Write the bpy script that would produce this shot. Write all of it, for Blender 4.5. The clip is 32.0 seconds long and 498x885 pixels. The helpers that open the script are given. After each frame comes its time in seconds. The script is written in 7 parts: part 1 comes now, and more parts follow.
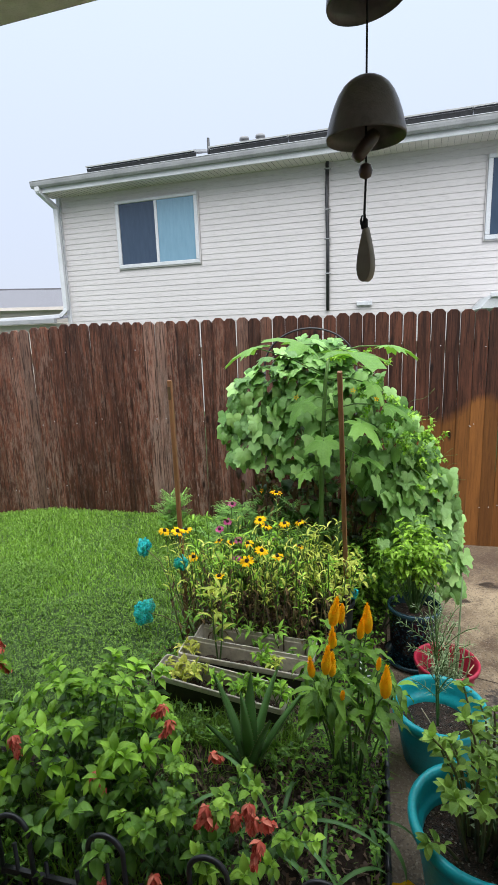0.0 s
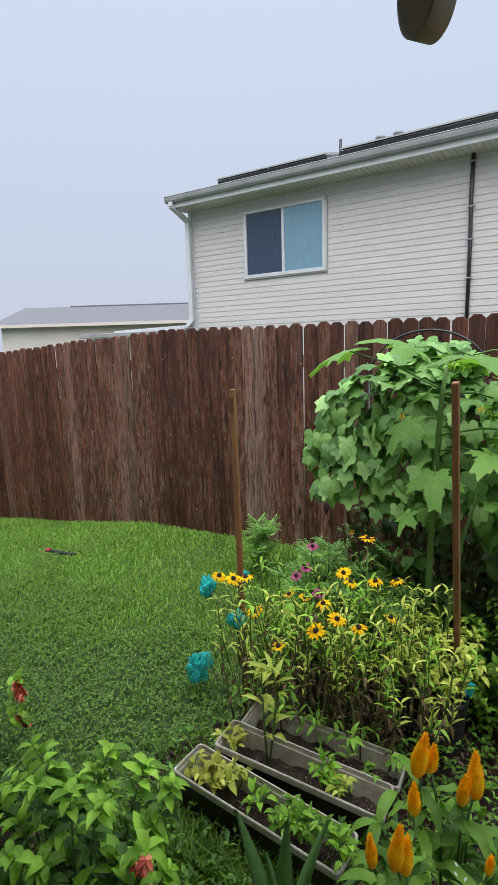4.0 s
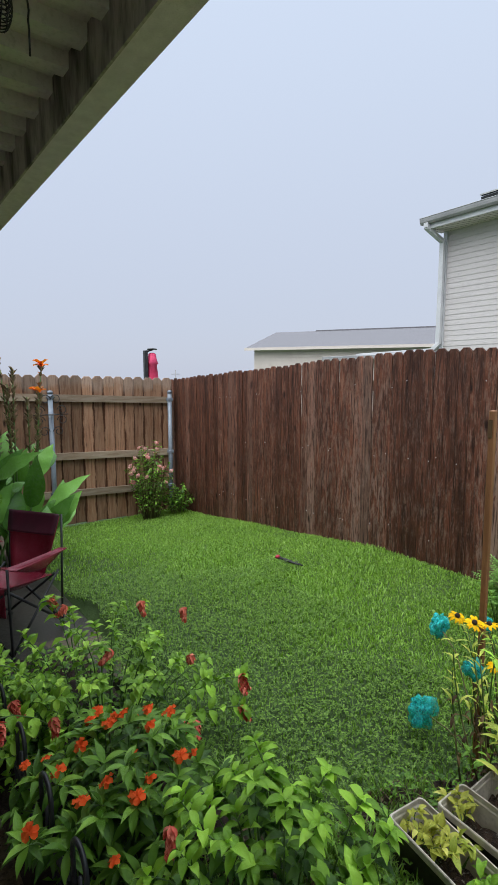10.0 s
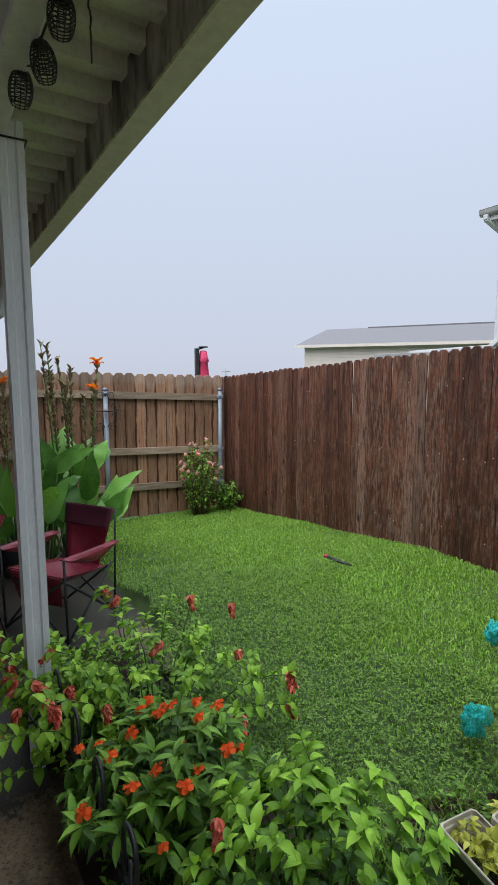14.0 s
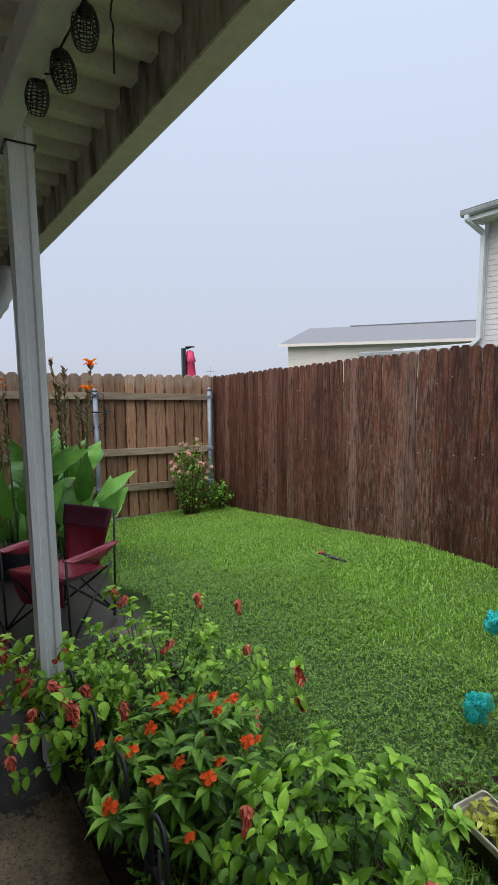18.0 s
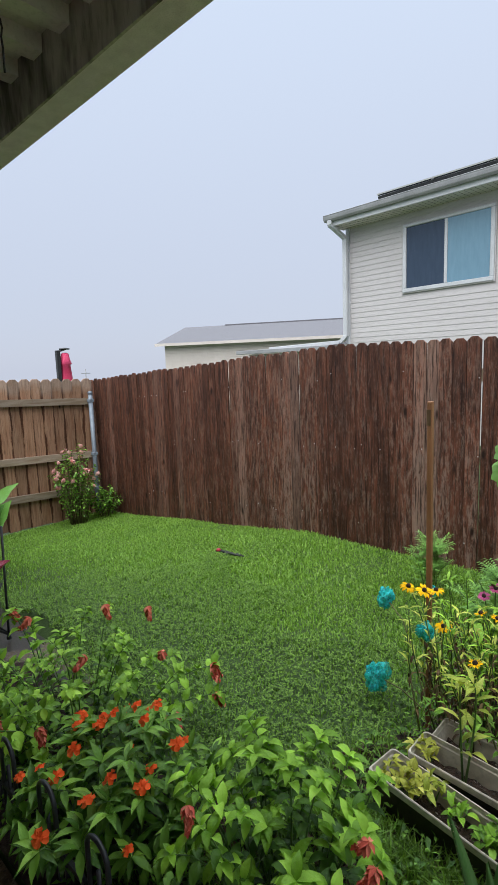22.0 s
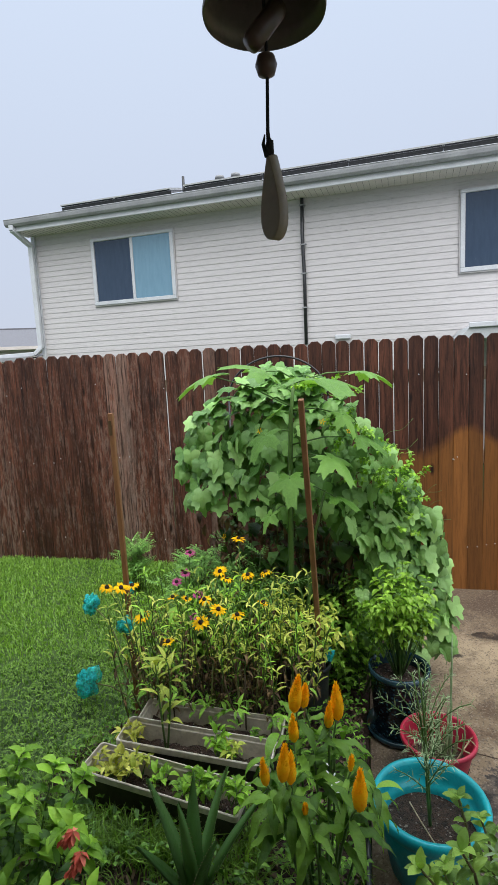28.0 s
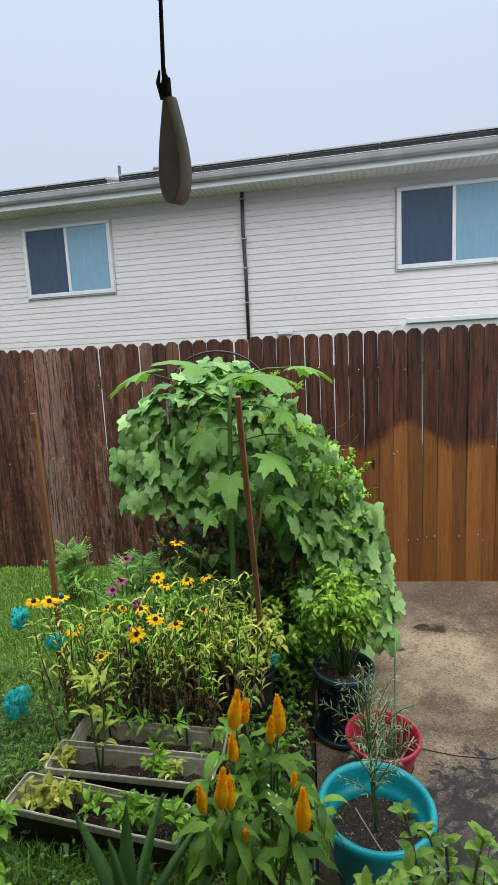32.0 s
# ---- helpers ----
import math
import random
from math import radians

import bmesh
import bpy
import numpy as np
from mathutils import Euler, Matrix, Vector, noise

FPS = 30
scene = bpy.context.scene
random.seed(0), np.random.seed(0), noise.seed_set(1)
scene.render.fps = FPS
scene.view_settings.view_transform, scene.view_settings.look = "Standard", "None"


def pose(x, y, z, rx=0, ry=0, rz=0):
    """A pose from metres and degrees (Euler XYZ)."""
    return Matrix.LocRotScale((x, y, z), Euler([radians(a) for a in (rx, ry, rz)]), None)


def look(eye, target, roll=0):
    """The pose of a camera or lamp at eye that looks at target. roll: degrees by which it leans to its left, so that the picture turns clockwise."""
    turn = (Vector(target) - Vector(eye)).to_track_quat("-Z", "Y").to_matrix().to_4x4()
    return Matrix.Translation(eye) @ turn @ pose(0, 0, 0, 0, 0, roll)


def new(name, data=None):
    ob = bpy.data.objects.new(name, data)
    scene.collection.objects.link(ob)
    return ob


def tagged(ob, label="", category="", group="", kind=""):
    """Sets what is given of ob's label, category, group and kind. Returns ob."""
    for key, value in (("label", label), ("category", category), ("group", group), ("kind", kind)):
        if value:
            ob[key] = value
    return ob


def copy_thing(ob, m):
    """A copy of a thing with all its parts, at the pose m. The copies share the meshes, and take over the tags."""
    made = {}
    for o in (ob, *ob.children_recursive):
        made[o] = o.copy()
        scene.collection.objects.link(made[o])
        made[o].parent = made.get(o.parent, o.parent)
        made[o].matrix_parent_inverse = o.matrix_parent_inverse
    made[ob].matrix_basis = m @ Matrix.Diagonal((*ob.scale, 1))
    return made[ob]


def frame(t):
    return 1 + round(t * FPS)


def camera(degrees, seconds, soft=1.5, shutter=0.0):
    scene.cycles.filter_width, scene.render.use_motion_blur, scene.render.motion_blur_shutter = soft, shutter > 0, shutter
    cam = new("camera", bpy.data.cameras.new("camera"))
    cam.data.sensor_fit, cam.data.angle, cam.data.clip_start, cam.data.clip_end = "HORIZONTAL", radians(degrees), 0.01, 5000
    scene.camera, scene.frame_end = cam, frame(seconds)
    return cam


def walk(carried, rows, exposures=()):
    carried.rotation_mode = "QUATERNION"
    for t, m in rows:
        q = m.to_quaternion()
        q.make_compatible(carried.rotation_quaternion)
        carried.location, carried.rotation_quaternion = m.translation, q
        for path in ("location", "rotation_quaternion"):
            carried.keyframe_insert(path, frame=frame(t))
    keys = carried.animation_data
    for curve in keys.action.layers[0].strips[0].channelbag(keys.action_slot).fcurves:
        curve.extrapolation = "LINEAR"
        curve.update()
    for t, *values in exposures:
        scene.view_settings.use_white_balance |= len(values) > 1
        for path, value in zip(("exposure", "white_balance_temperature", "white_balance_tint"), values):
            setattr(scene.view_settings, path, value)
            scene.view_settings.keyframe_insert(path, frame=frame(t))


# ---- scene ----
cam = camera(50.39, 32.0, soft=0.75)
PATH = [
    (0.0, pose(0.000, 0.994, 1.728, 77.82, 1.99, 13.82)),
    (0.5, pose(0.014, 1.008, 1.718, 77.89, 1.88, 13.52)),
    (1.0, pose(0.036, 1.044, 1.710, 77.87, 2.04, 13.48)),
    (1.5, pose(0.011, 1.152, 1.698, 77.72, 1.91, 13.52)),
    (2.0, pose(-0.009, 1.296, 1.700, 77.88, 1.89, 13.81)),
    (2.5, pose(-0.006, 1.382, 1.680, 78.07, 1.70, 13.20)),
    (3.0, pose(0.010, 1.497, 1.669, 78.49, 1.55, 14.01)),
    (3.5, pose(0.032, 1.554, 1.670, 79.05, 2.10, 21.87)),
    (4.0, pose(0.025, 1.587, 1.658, 79.76, 1.65, 27.94)),
    (4.5, pose(0.030, 1.584, 1.657, 80.18, 1.27, 32.49)),
    (6.5, pose(-0.019, 1.593, 1.643, 81.54, 0.16, 43.11)),
    (7.0, pose(-0.028, 1.586, 1.640, 81.88, 0.03, 44.94)),
    (7.5, pose(-0.029, 1.603, 1.625, 82.17, 0.04, 46.90)),
    (8.0, pose(-0.031, 1.604, 1.627, 82.31, 0.02, 48.09)),
    (8.5, pose(-0.035, 1.603, 1.627, 82.35, 0.21, 49.76)),
    (9.0, pose(-0.036, 1.605, 1.626, 82.38, 0.32, 50.89)),
    (9.5, pose(-0.038, 1.597, 1.627, 82.58, 0.12, 51.91)),
    (10.0, pose(-0.040, 1.588, 1.625, 82.65, -0.03, 52.98)),
    (10.5, pose(-0.046, 1.586, 1.624, 82.59, 0.01, 53.96)),
    (11.0, pose(-0.048, 1.574, 1.627, 82.58, 0.02, 55.06)),
    (11.5, pose(-0.047, 1.569, 1.627, 82.59, -0.10, 55.76)),
    (12.0, pose(-0.048, 1.567, 1.626, 82.54, -0.19, 56.88)),
    (12.5, pose(-0.048, 1.569, 1.622, 82.52, -0.22, 57.45)),
    (13.0, pose(-0.046, 1.576, 1.626, 82.41, -0.06, 57.70)),
    (14.0, pose(-0.042, 1.583, 1.626, 82.38, -0.04, 58.32)),
    (14.5, pose(-0.038, 1.578, 1.627, 82.35, 0.05, 58.51)),
    (16.5, pose(-0.033, 1.531, 1.631, 82.25, 0.34, 57.90)),
    (17.0, pose(-0.041, 1.510, 1.630, 82.35, 0.33, 57.58)),
    (17.5, pose(-0.049, 1.494, 1.632, 82.30, 0.35, 57.04)),
    (18.0, pose(-0.059, 1.480, 1.633, 82.28, 0.43, 56.37)),
    (18.5, pose(-0.075, 1.470, 1.635, 82.29, 0.45, 55.41)),
    (19.0, pose(-0.093, 1.459, 1.637, 82.20, 0.45, 54.14)),
    (19.5, pose(-0.104, 1.446, 1.642, 82.06, 0.52, 53.00)),
    (20.0, pose(-0.108, 1.438, 1.648, 81.90, 0.77, 51.71)),
    (20.5, pose(-0.107, 1.431, 1.653, 81.88, 1.12, 49.79)),
    (21.0, pose(-0.103, 1.415, 1.651, 81.92, 1.54, 47.95)),
    (21.5, pose(-0.098, 1.398, 1.651, 81.91, 1.85, 45.68)),
    (22.0, pose(-0.089, 1.385, 1.657, 81.86, 1.94, 43.17)),
    (22.5, pose(-0.080, 1.377, 1.658, 81.89, 2.07, 40.66)),
    (23.0, pose(-0.064, 1.345, 1.668, 82.01, 1.77, 37.30)),
    (23.5, pose(-0.039, 1.352, 1.662, 82.15, 2.19, 33.81)),
    (24.0, pose(-0.024, 1.352, 1.660, 82.20, 2.23, 31.03)),
    (24.5, pose(-0.006, 1.343, 1.662, 82.25, 2.09, 27.91)),
    (25.0, pose(0.011, 1.334, 1.664, 82.30, 2.48, 25.14)),
    (25.5, pose(0.016, 1.315, 1.663, 82.37, 2.18, 22.13)),
    (26.0, pose(0.028, 1.323, 1.660, 82.45, 2.36, 19.98)),
    (26.5, pose(0.032, 1.324, 1.663, 82.31, 2.21, 17.50)),
    (28.5, pose(0.066, 1.321, 1.671, 81.63, 3.11, 10.92)),
    (29.0, pose(0.069, 1.323, 1.667, 81.64, 3.39, 9.64)),
    (29.5, pose(0.071, 1.328, 1.669, 81.58, 3.52, 8.72)),
    (30.0, pose(0.074, 1.345, 1.665, 81.48, 3.48, 7.92)),
    (30.5, pose(0.073, 1.353, 1.671, 81.39, 3.23, 7.51)),
    (31.0, pose(0.073, 1.369, 1.677, 81.32, 2.98, 7.14)),
    (31.5, pose(0.076, 1.385, 1.674, 81.18, 2.81, 6.69)),
    (32.0, pose(0.074, 1.422, 1.667, 80.97, 2.87, 6.30)),
]
walk(cam, PATH, exposures=[(0.0, 0.5), (1.0, 0.45), (2.0, 0.32), (3.0, 0.25), (4.0, 0.17), (10.2, 0.17), (11.0, 0.22), (32.0, 0.22)])

# ---- light ----
world = bpy.data.worlds.new("world")
scene.world = world
world.use_nodes = True
wn, wl = world.node_tree.nodes, world.node_tree.links
bg = wn["Background"]
sky = wn.new("ShaderNodeTexSky")
sky.sky_type = 'NISHITA'
sky.sun_disc = False
sky.sun_elevation = radians(58)
sky.sun_rotation = radians(200)
sky_dim = wn.new("ShaderNodeMix")
sky_dim.data_type = 'RGBA'
sky_dim.blend_type = 'MULTIPLY'
sky_dim.inputs[0].default_value = 1.0
sky_dim.inputs[7].default_value = (0.1, 0.1, 0.1, 1)
wl.new(sky.outputs[0], sky_dim.inputs[6])
tc = wn.new("ShaderNodeTexCoord")
sep = wn.new("ShaderNodeSeparateXYZ")
wl.new(tc.outputs["Generated"], sep.inputs[0])
ramp = wn.new("ShaderNodeValToRGB")
ramp.color_ramp.elements[0].position, ramp.color_ramp.elements[0].color = 0.0, (0.505, 0.55, 0.665, 1)
ramp.color_ramp.elements[1].position, ramp.color_ramp.elements[1].color = 1.0, (2.6, 2.8, 3.0, 1)
el = ramp.color_ramp.elements.new(0.56)
el.color = (0.605, 0.695, 0.85, 1)
wl.new(sep.outputs[2], ramp.inputs[0])
cloud = wn.new("ShaderNodeMix")
cloud.data_type = 'RGBA'
cloud.inputs[0].default_value = 0.93
wl.new(sky_dim.outputs[2], cloud.inputs[6])
wl.new(ramp.outputs[0], cloud.inputs[7])
wl.new(cloud.outputs[2], bg.inputs[0])
bg.inputs[1].default_value = 1.0

sun = new("sun", bpy.data.lights.new("sun", 'SUN'))
sun.data.energy, sun.data.angle, sun.data.color = 3.0, radians(70), (1.0, 0.98, 0.95)
sun.matrix_world = look((3, -6, 10), (0, 2, 0))


# ---- materials ----
def nodes_of(name):
    m = bpy.data.materials.new(name)
    m.use_nodes = True
    return m, m.node_tree.nodes, m.node_tree.links, m.node_tree.nodes["Principled BSDF"]


def mixer(n, l, fac, a, b, mode='MIX'):
    x = n.new("ShaderNodeMix")
    x.data_type, x.blend_type = 'RGBA', mode
    for sock, v in ((x.inputs[0], fac), (x.inputs[6], a), (x.inputs[7], b)):
        if isinstance(v, (int, float)):
            sock.default_value = v
        elif isinstance(v, tuple):
            sock.default_value = (*v, 1)
        else:
            l.new(v, sock)
    return x.outputs[2]


def noise_of(n, l, coords, scale, detail=4, rough=0.6, stretch=None):
    t = n.new("ShaderNodeTexNoise")
    t.inputs["Scale"].default_value, t.inputs["Detail"].default_value, t.inputs["Roughness"].default_value = scale, detail, rough
    if stretch:
        mp = n.new("ShaderNodeMapping")
        mp.inputs["Scale"].default_value = stretch
        l.new(coords, mp.inputs[0])
        coords = mp.outputs[0]
    l.new(coords, t.inputs["Vector"])
    return t.outputs["Fac"]


def remap(n, l, value, lo, hi):
    r = n.new("ShaderNodeMapRange")
    r.inputs[1].default_value, r.inputs[2].default_value = lo, hi
    l.new(value, r.inputs[0])
    return r.outputs[0]


def maths(n, l, op, a, b=None):
    x = n.new("ShaderNodeMath")
    x.operation = op
    for sock, v in zip(x.inputs, (a, b)):
        if v is None:
            continue
        if isinstance(v, (int, float)):
            sock.default_value = v
        else:
            l.new(v, sock)
    return x.outputs[0]


def surf(name, c1, c2, scale=8, rough=0.6, bump=0.15, fine=60, metal=0.0, stretch=None, pick="", c3=None, thin=0.0, lo=0.35, hi=0.65, coat=0.0, spec=0.5):
    """A two-scale surface. pick: 'island' or 'object' varies the tone piece by piece. thin: light let through a leaf."""
    m, n, l, p = nodes_of(name)
    co = n.new("ShaderNodeTexCoord").outputs["Object"]
    if pick == "object":
        rnd = n.new("ShaderNodeObjectInfo").outputs["Random"]
    elif pick == "island":
        rnd = n.new("ShaderNodeNewGeometry").outputs["Random Per Island"]
    else:
        rnd = None
    if pick == "object":
        add = n.new("ShaderNodeVectorMath")
        add.operation = 'MULTIPLY_ADD'
        cmb = n.new("ShaderNodeCombineXYZ")
        for k in range(3):
            l.new(rnd, cmb.inputs[k])
        l.new(cmb.outputs[0], add.inputs[0])
        add.inputs[1].default_value = (7, 13, 19)
        l.new(co, add.inputs[2])
        co = add.outputs[0]
    big = noise_of(n, l, co, scale, 4, 0.6, stretch)
    small = noise_of(n, l, co, fine, 5, 0.65, stretch)
    col = mixer(n, l, remap(n, l, big, lo, hi), c1, c2)
    dark = tuple(v * 0.6 for v in c1)
    col = mixer(n, l, maths(n, l, 'MULTIPLY', remap(n, l, small, 0.5, 0.75), 0.55), col, dark)
    if rnd is not None and c3:
        col = mixer(n, l, maths(n, l, 'POWER', rnd, 1.6), col, c3)
    if rnd is not None:
        hsv = n.new("ShaderNodeHueSaturation")
        l.new(remap_to(n, l, rnd, 0.78, 1.22), hsv.inputs["Value"])
        l.new(col, hsv.inputs["Color"])
        col = hsv.outputs[0]
    l.new(col, p.inputs["Base Color"])
    p.inputs["Metallic"].default_value = metal
    r = n.new("ShaderNodeMapRange")
    r.inputs[3].default_value, r.inputs[4].default_value = max(0.02, rough - 0.12), min(1, rough + 0.12)
    l.new(small, r.inputs[0])
    l.new(r.outputs[0], p.inputs["Roughness"])
    p.inputs["Coat Weight"].default_value = coat
    p.inputs["Specular IOR Level"].default_value = spec
    if bump:
        b = n.new("ShaderNodeBump")
        b.inputs["Strength"].default_value, b.inputs["Distance"].default_value = bump, 0.01
        l.new(small, b.inputs["Height"])
        l.new(b.outputs[0], p.inputs["Normal"])
    if thin:
        tr = n.new("ShaderNodeBsdfTranslucent")
        l.new(mixer(n, l, 1.0, col, (1.6, 1.7, 0.7), 'MULTIPLY'), tr.inputs[0])
        mx = n.new("ShaderNodeMixShader")
        mx.inputs[0].default_value = thin
        l.new(p.outputs[0], mx.inputs[1])
        l.new(tr.outputs[0], mx.inputs[2])
        l.new(mx.outputs[0], n["Material Output"].inputs[0])
    return m


def remap_to(n, l, value, lo, hi):
    r = n.new("ShaderNodeMapRange")
    r.inputs[3].default_value, r.inputs[4].default_value = lo, hi
    l.new(value, r.inputs[0])
    return r.outputs[0]


def stained_wood(name, dark, red, grey, pale, grey_from, worn):
    """Weathered fence stain: tall grain streaks, greyed boards, and the paler dry wood low down by the walkway."""
    m, n, l, p = nodes_of(name)
    tcn = n.new("ShaderNodeTexCoord").outputs["Object"]
    rnd = n.new("ShaderNodeObjectInfo").outputs["Random"]
    pos = n.new("ShaderNodeNewGeometry").outputs["Position"]
    add = n.new("ShaderNodeVectorMath")
    add.operation = 'MULTIPLY_ADD'
    cmb = n.new("ShaderNodeCombineXYZ")
    for k in range(3):
        l.new(rnd, cmb.inputs[k])
    l.new(cmb.outputs[0], add.inputs[0])
    add.inputs[1].default_value = (17, 3, 29)
    l.new(tcn, add.inputs[2])
    co = add.outputs[0]
    streak = noise_of(n, l, co, 7, 6, 0.7, (4.0, 4.0, 0.35))
    grain = noise_of(n, l, co, 26, 7, 0.75, (3.4, 3.4, 0.16))
    knots = n.new("ShaderNodeTexVoronoi")
    mp = n.new("ShaderNodeMapping")
    mp.inputs["Scale"].default_value = (7, 7, 2.4)
    l.new(co, mp.inputs[0])
    l.new(mp.outputs[0], knots.inputs["Vector"])
    knots.inputs["Scale"].default_value = 1.0
    fleck = noise_of(n, l, co, 13, 7, 0.78, (4.0, 4.0, 0.9))
    col = mixer(n, l, remap(n, l, streak, 0.36, 0.62), dark, red)
    sx = n.new("ShaderNodeSeparateXYZ")
    l.new(pos, sx.inputs[0])
    flaking = remap_to(n, l, remap(n, l, sx.outputs[0], -0.9, -1.5), 0.2, 1.0) if worn else 1.0
    if worn:
        col = mixer(n, l, remap_to(n, l, flaking, 0.45, 0.0), col, dark)
    col = mixer(n, l, maths(n, l, 'MULTIPLY', maths(n, l, 'MULTIPLY', remap(n, l, fleck, 0.54, 0.61), 0.65), flaking), col, (0.185, 0.076, 0.046))
    chip = noise_of(n, l, co, 30, 5, 0.7, (2.2, 2.2, 0.7))
    col = mixer(n, l, maths(n, l, 'MULTIPLY', maths(n, l, 'MULTIPLY', remap(n, l, chip, 0.61, 0.66), 0.8), flaking), col, (0.23, 0.108, 0.072) if worn else tuple(v * 1.3 for v in red))
    if worn:
        weather = noise_of(n, l, co, 7, 8, 0.82, (5.0, 5.0, 1.3))
        left = maths(n, l, 'MULTIPLY', remap(n, l, sx.outputs[0], -0.7, -1.5), remap_to(n, l, remap(n, l, sx.outputs[0], -5.0, -2.8), 0.45, 1.0))
        low = remap_to(n, l, remap(n, l, sx.outputs[2], 1.9, 0.3), 0.45, 1.0)
        g = maths(n, l, 'MULTIPLY', remap(n, l, maths(n, l, 'ADD', weather, maths(n, l, 'MULTIPLY', maths(n, l, 'POWER', rnd, 3.0), 0.13)), grey_from, grey_from + 0.09), left)
        g = maths(n, l, 'MULTIPLY', maths(n, l, 'MULTIPLY', g, low), worn)
        col = mixer(n, l, g, col, grey)
        blotch = noise_of(n, l, co, 2.2, 4, 0.6, (3.0, 3.0, 0.55))
        col = mixer(n, l, maths(n, l, 'MULTIPLY', remap(n, l, blotch, 0.50, 0.62), 0.40), col, tuple(v * 0.8 for v in dark))
        bare = maths(n, l, 'MULTIPLY', maths(n, l, 'GREATER_THAN', maths(n, l, 'FRACT', maths(n, l, 'MULTIPLY', rnd, 7.3)), 0.88), left)
        col = mixer(n, l, maths(n, l, 'MULTIPLY', bare, remap_to(n, l, streak, 0.1, 0.6)), col, grey)
        wob = noise_of(n, l, pos, 3.0, 4, 0.6)
        ax = maths(n, l, 'DIVIDE', maths(n, l, 'SUBTRACT', sx.outputs[0], 0.75), 0.17)
        line = maths(n, l, 'ADD', maths(n, l, 'MULTIPLY', maths(n, l, 'EXPONENT', maths(n, l, 'MULTIPLY', maths(n, l, 'MULTIPLY', ax, ax), -1.0)), 0.20), 1.0)
        over = maths(n, l, 'ADD', maths(n, l, 'SUBTRACT', sx.outputs[2], line), maths(n, l, 'MULTIPLY', maths(n, l, 'SUBTRACT', wob, 0.5), 0.16))
        dry = maths(n, l, 'MULTIPLY', remap(n, l, over, 0.035, -0.045), remap(n, l, sx.outputs[0], 0.05, 0.25))
        col = mixer(n, l, dry, col, mixer(n, l, remap(n, l, streak, 0.25, 0.8), pale, tuple(v * 0.6 for v in pale)))
        calm = remap_to(n, l, dry, 0.88, 0.30)
    else:
        lx = n.new("ShaderNodeSeparateXYZ")
        l.new(tcn, lx.inputs[0])
        calm = 0.42
        side = noise_of(n, l, co, 2.0, 5, 0.6, (1.0, 1.0, 1.6))
        heart = maths(n, l, 'ADD', maths(n, l, 'ABSOLUTE', lx.outputs[0]), maths(n, l, 'MULTIPLY', maths(n, l, 'SUBTRACT', side, 0.5), 0.09))
        col = mixer(n, l, remap(n, l, heart, 0.064, 0.056), dark, mixer(n, l, remap(n, l, streak, 0.35, 0.62), red, pale))
        drip = maths(n, l, 'ADD', lx.outputs[2], maths(n, l, 'MULTIPLY', maths(n, l, 'SUBTRACT', side, 0.5), 0.5))
        col = mixer(n, l, maths(n, l, 'MULTIPLY', remap(n, l, drip, 1.66, 1.77), 0.6), col, grey)
    col = mixer(n, l, maths(n, l, 'MULTIPLY', remap(n, l, grain, 0.50, 0.60), calm), col, tuple(v * 0.45 for v in dark))
    col = mixer(n, l, remap(n, l, knots.outputs["Distance"], 0.13, 0.05), col, tuple(v * 0.4 for v in dark))
    hsv = n.new("ShaderNodeHueSaturation")
    l.new(remap_to(n, l, rnd, 0.58, 1.2), hsv.inputs["Value"])
    l.new(col, hsv.inputs["Color"])
    l.new(hsv.outputs[0], p.inputs["Base Color"])
    l.new(remap_to(n, l, streak, 0.4, 0.8), p.inputs["Roughness"])
    p.inputs["Specular IOR Level"].default_value = 0.25
    b = n.new("ShaderNodeBump")
    b.inputs["Strength"].default_value, b.inputs["Distance"].default_value = 0.5, 0.006
    l.new(grain, b.inputs["Height"])
    l.new(b.outputs[0], p.inputs["Normal"])
    return m


def glass_pane(name, tint, rough=0.03):
    """Tinted glass with rain streaks and beads on it."""
    m, n, l, p = nodes_of(name)
    co = n.new("ShaderNodeTexCoord").outputs["Object"]
    run = noise_of(n, l, co, 5, 6, 0.7, (3.0, 3.0, 0.5))
    bead = noise_of(n, l, co, 60, 3, 0.6, (1.0, 1.0, 0.7))
    col = mixer(n, l, remap(n, l, run, 0.35, 0.7), tint, tuple(v * 1.15 + 0.006 for v in tint))
    col = mixer(n, l, maths(n, l, 'MULTIPLY', remap(n, l, bead, 0.68, 0.74), 0.35), col, (0.35, 0.38, 0.42))
    l.new(col, p.inputs["Base Color"])
    p.inputs["Roughness"].default_value = rough
    p.inputs["Specular IOR Level"].default_value = 0.8
    return m


FENCE = stained_wood("fence_stain", (0.036, 0.0135, 0.008), (0.150, 0.053, 0.029), (0.25, 0.18, 0.145), (0.25, 0.098, 0.024), 0.51, 0.66)
CEDAR = stained_wood("bare_fence_wood", (0.085, 0.034, 0.018), (0.25, 0.125, 0.07), (0.40, 0.31, 0.25), (0.36, 0.215, 0.135), 0.5, 0.0)
RAIL = surf("weathered_rail", (0.24, 0.17, 0.11), (0.34, 0.27, 0.2), 6, 0.8, 0.3, 70, stretch=(6, 0.6, 6), pick="object")
STEEL = surf("galvanised_steel", (0.17, 0.205, 0.25), (0.24, 0.28, 0.33), 9, 0.5, 0.05, 120, metal=0.15, pick="object")
SIDING = surf("vinyl_siding", (0.46, 0.44, 0.44), (0.49, 0.47, 0.47), 1.2, 0.55, 0.03, 20, stretch=(0.4, 1, 3))
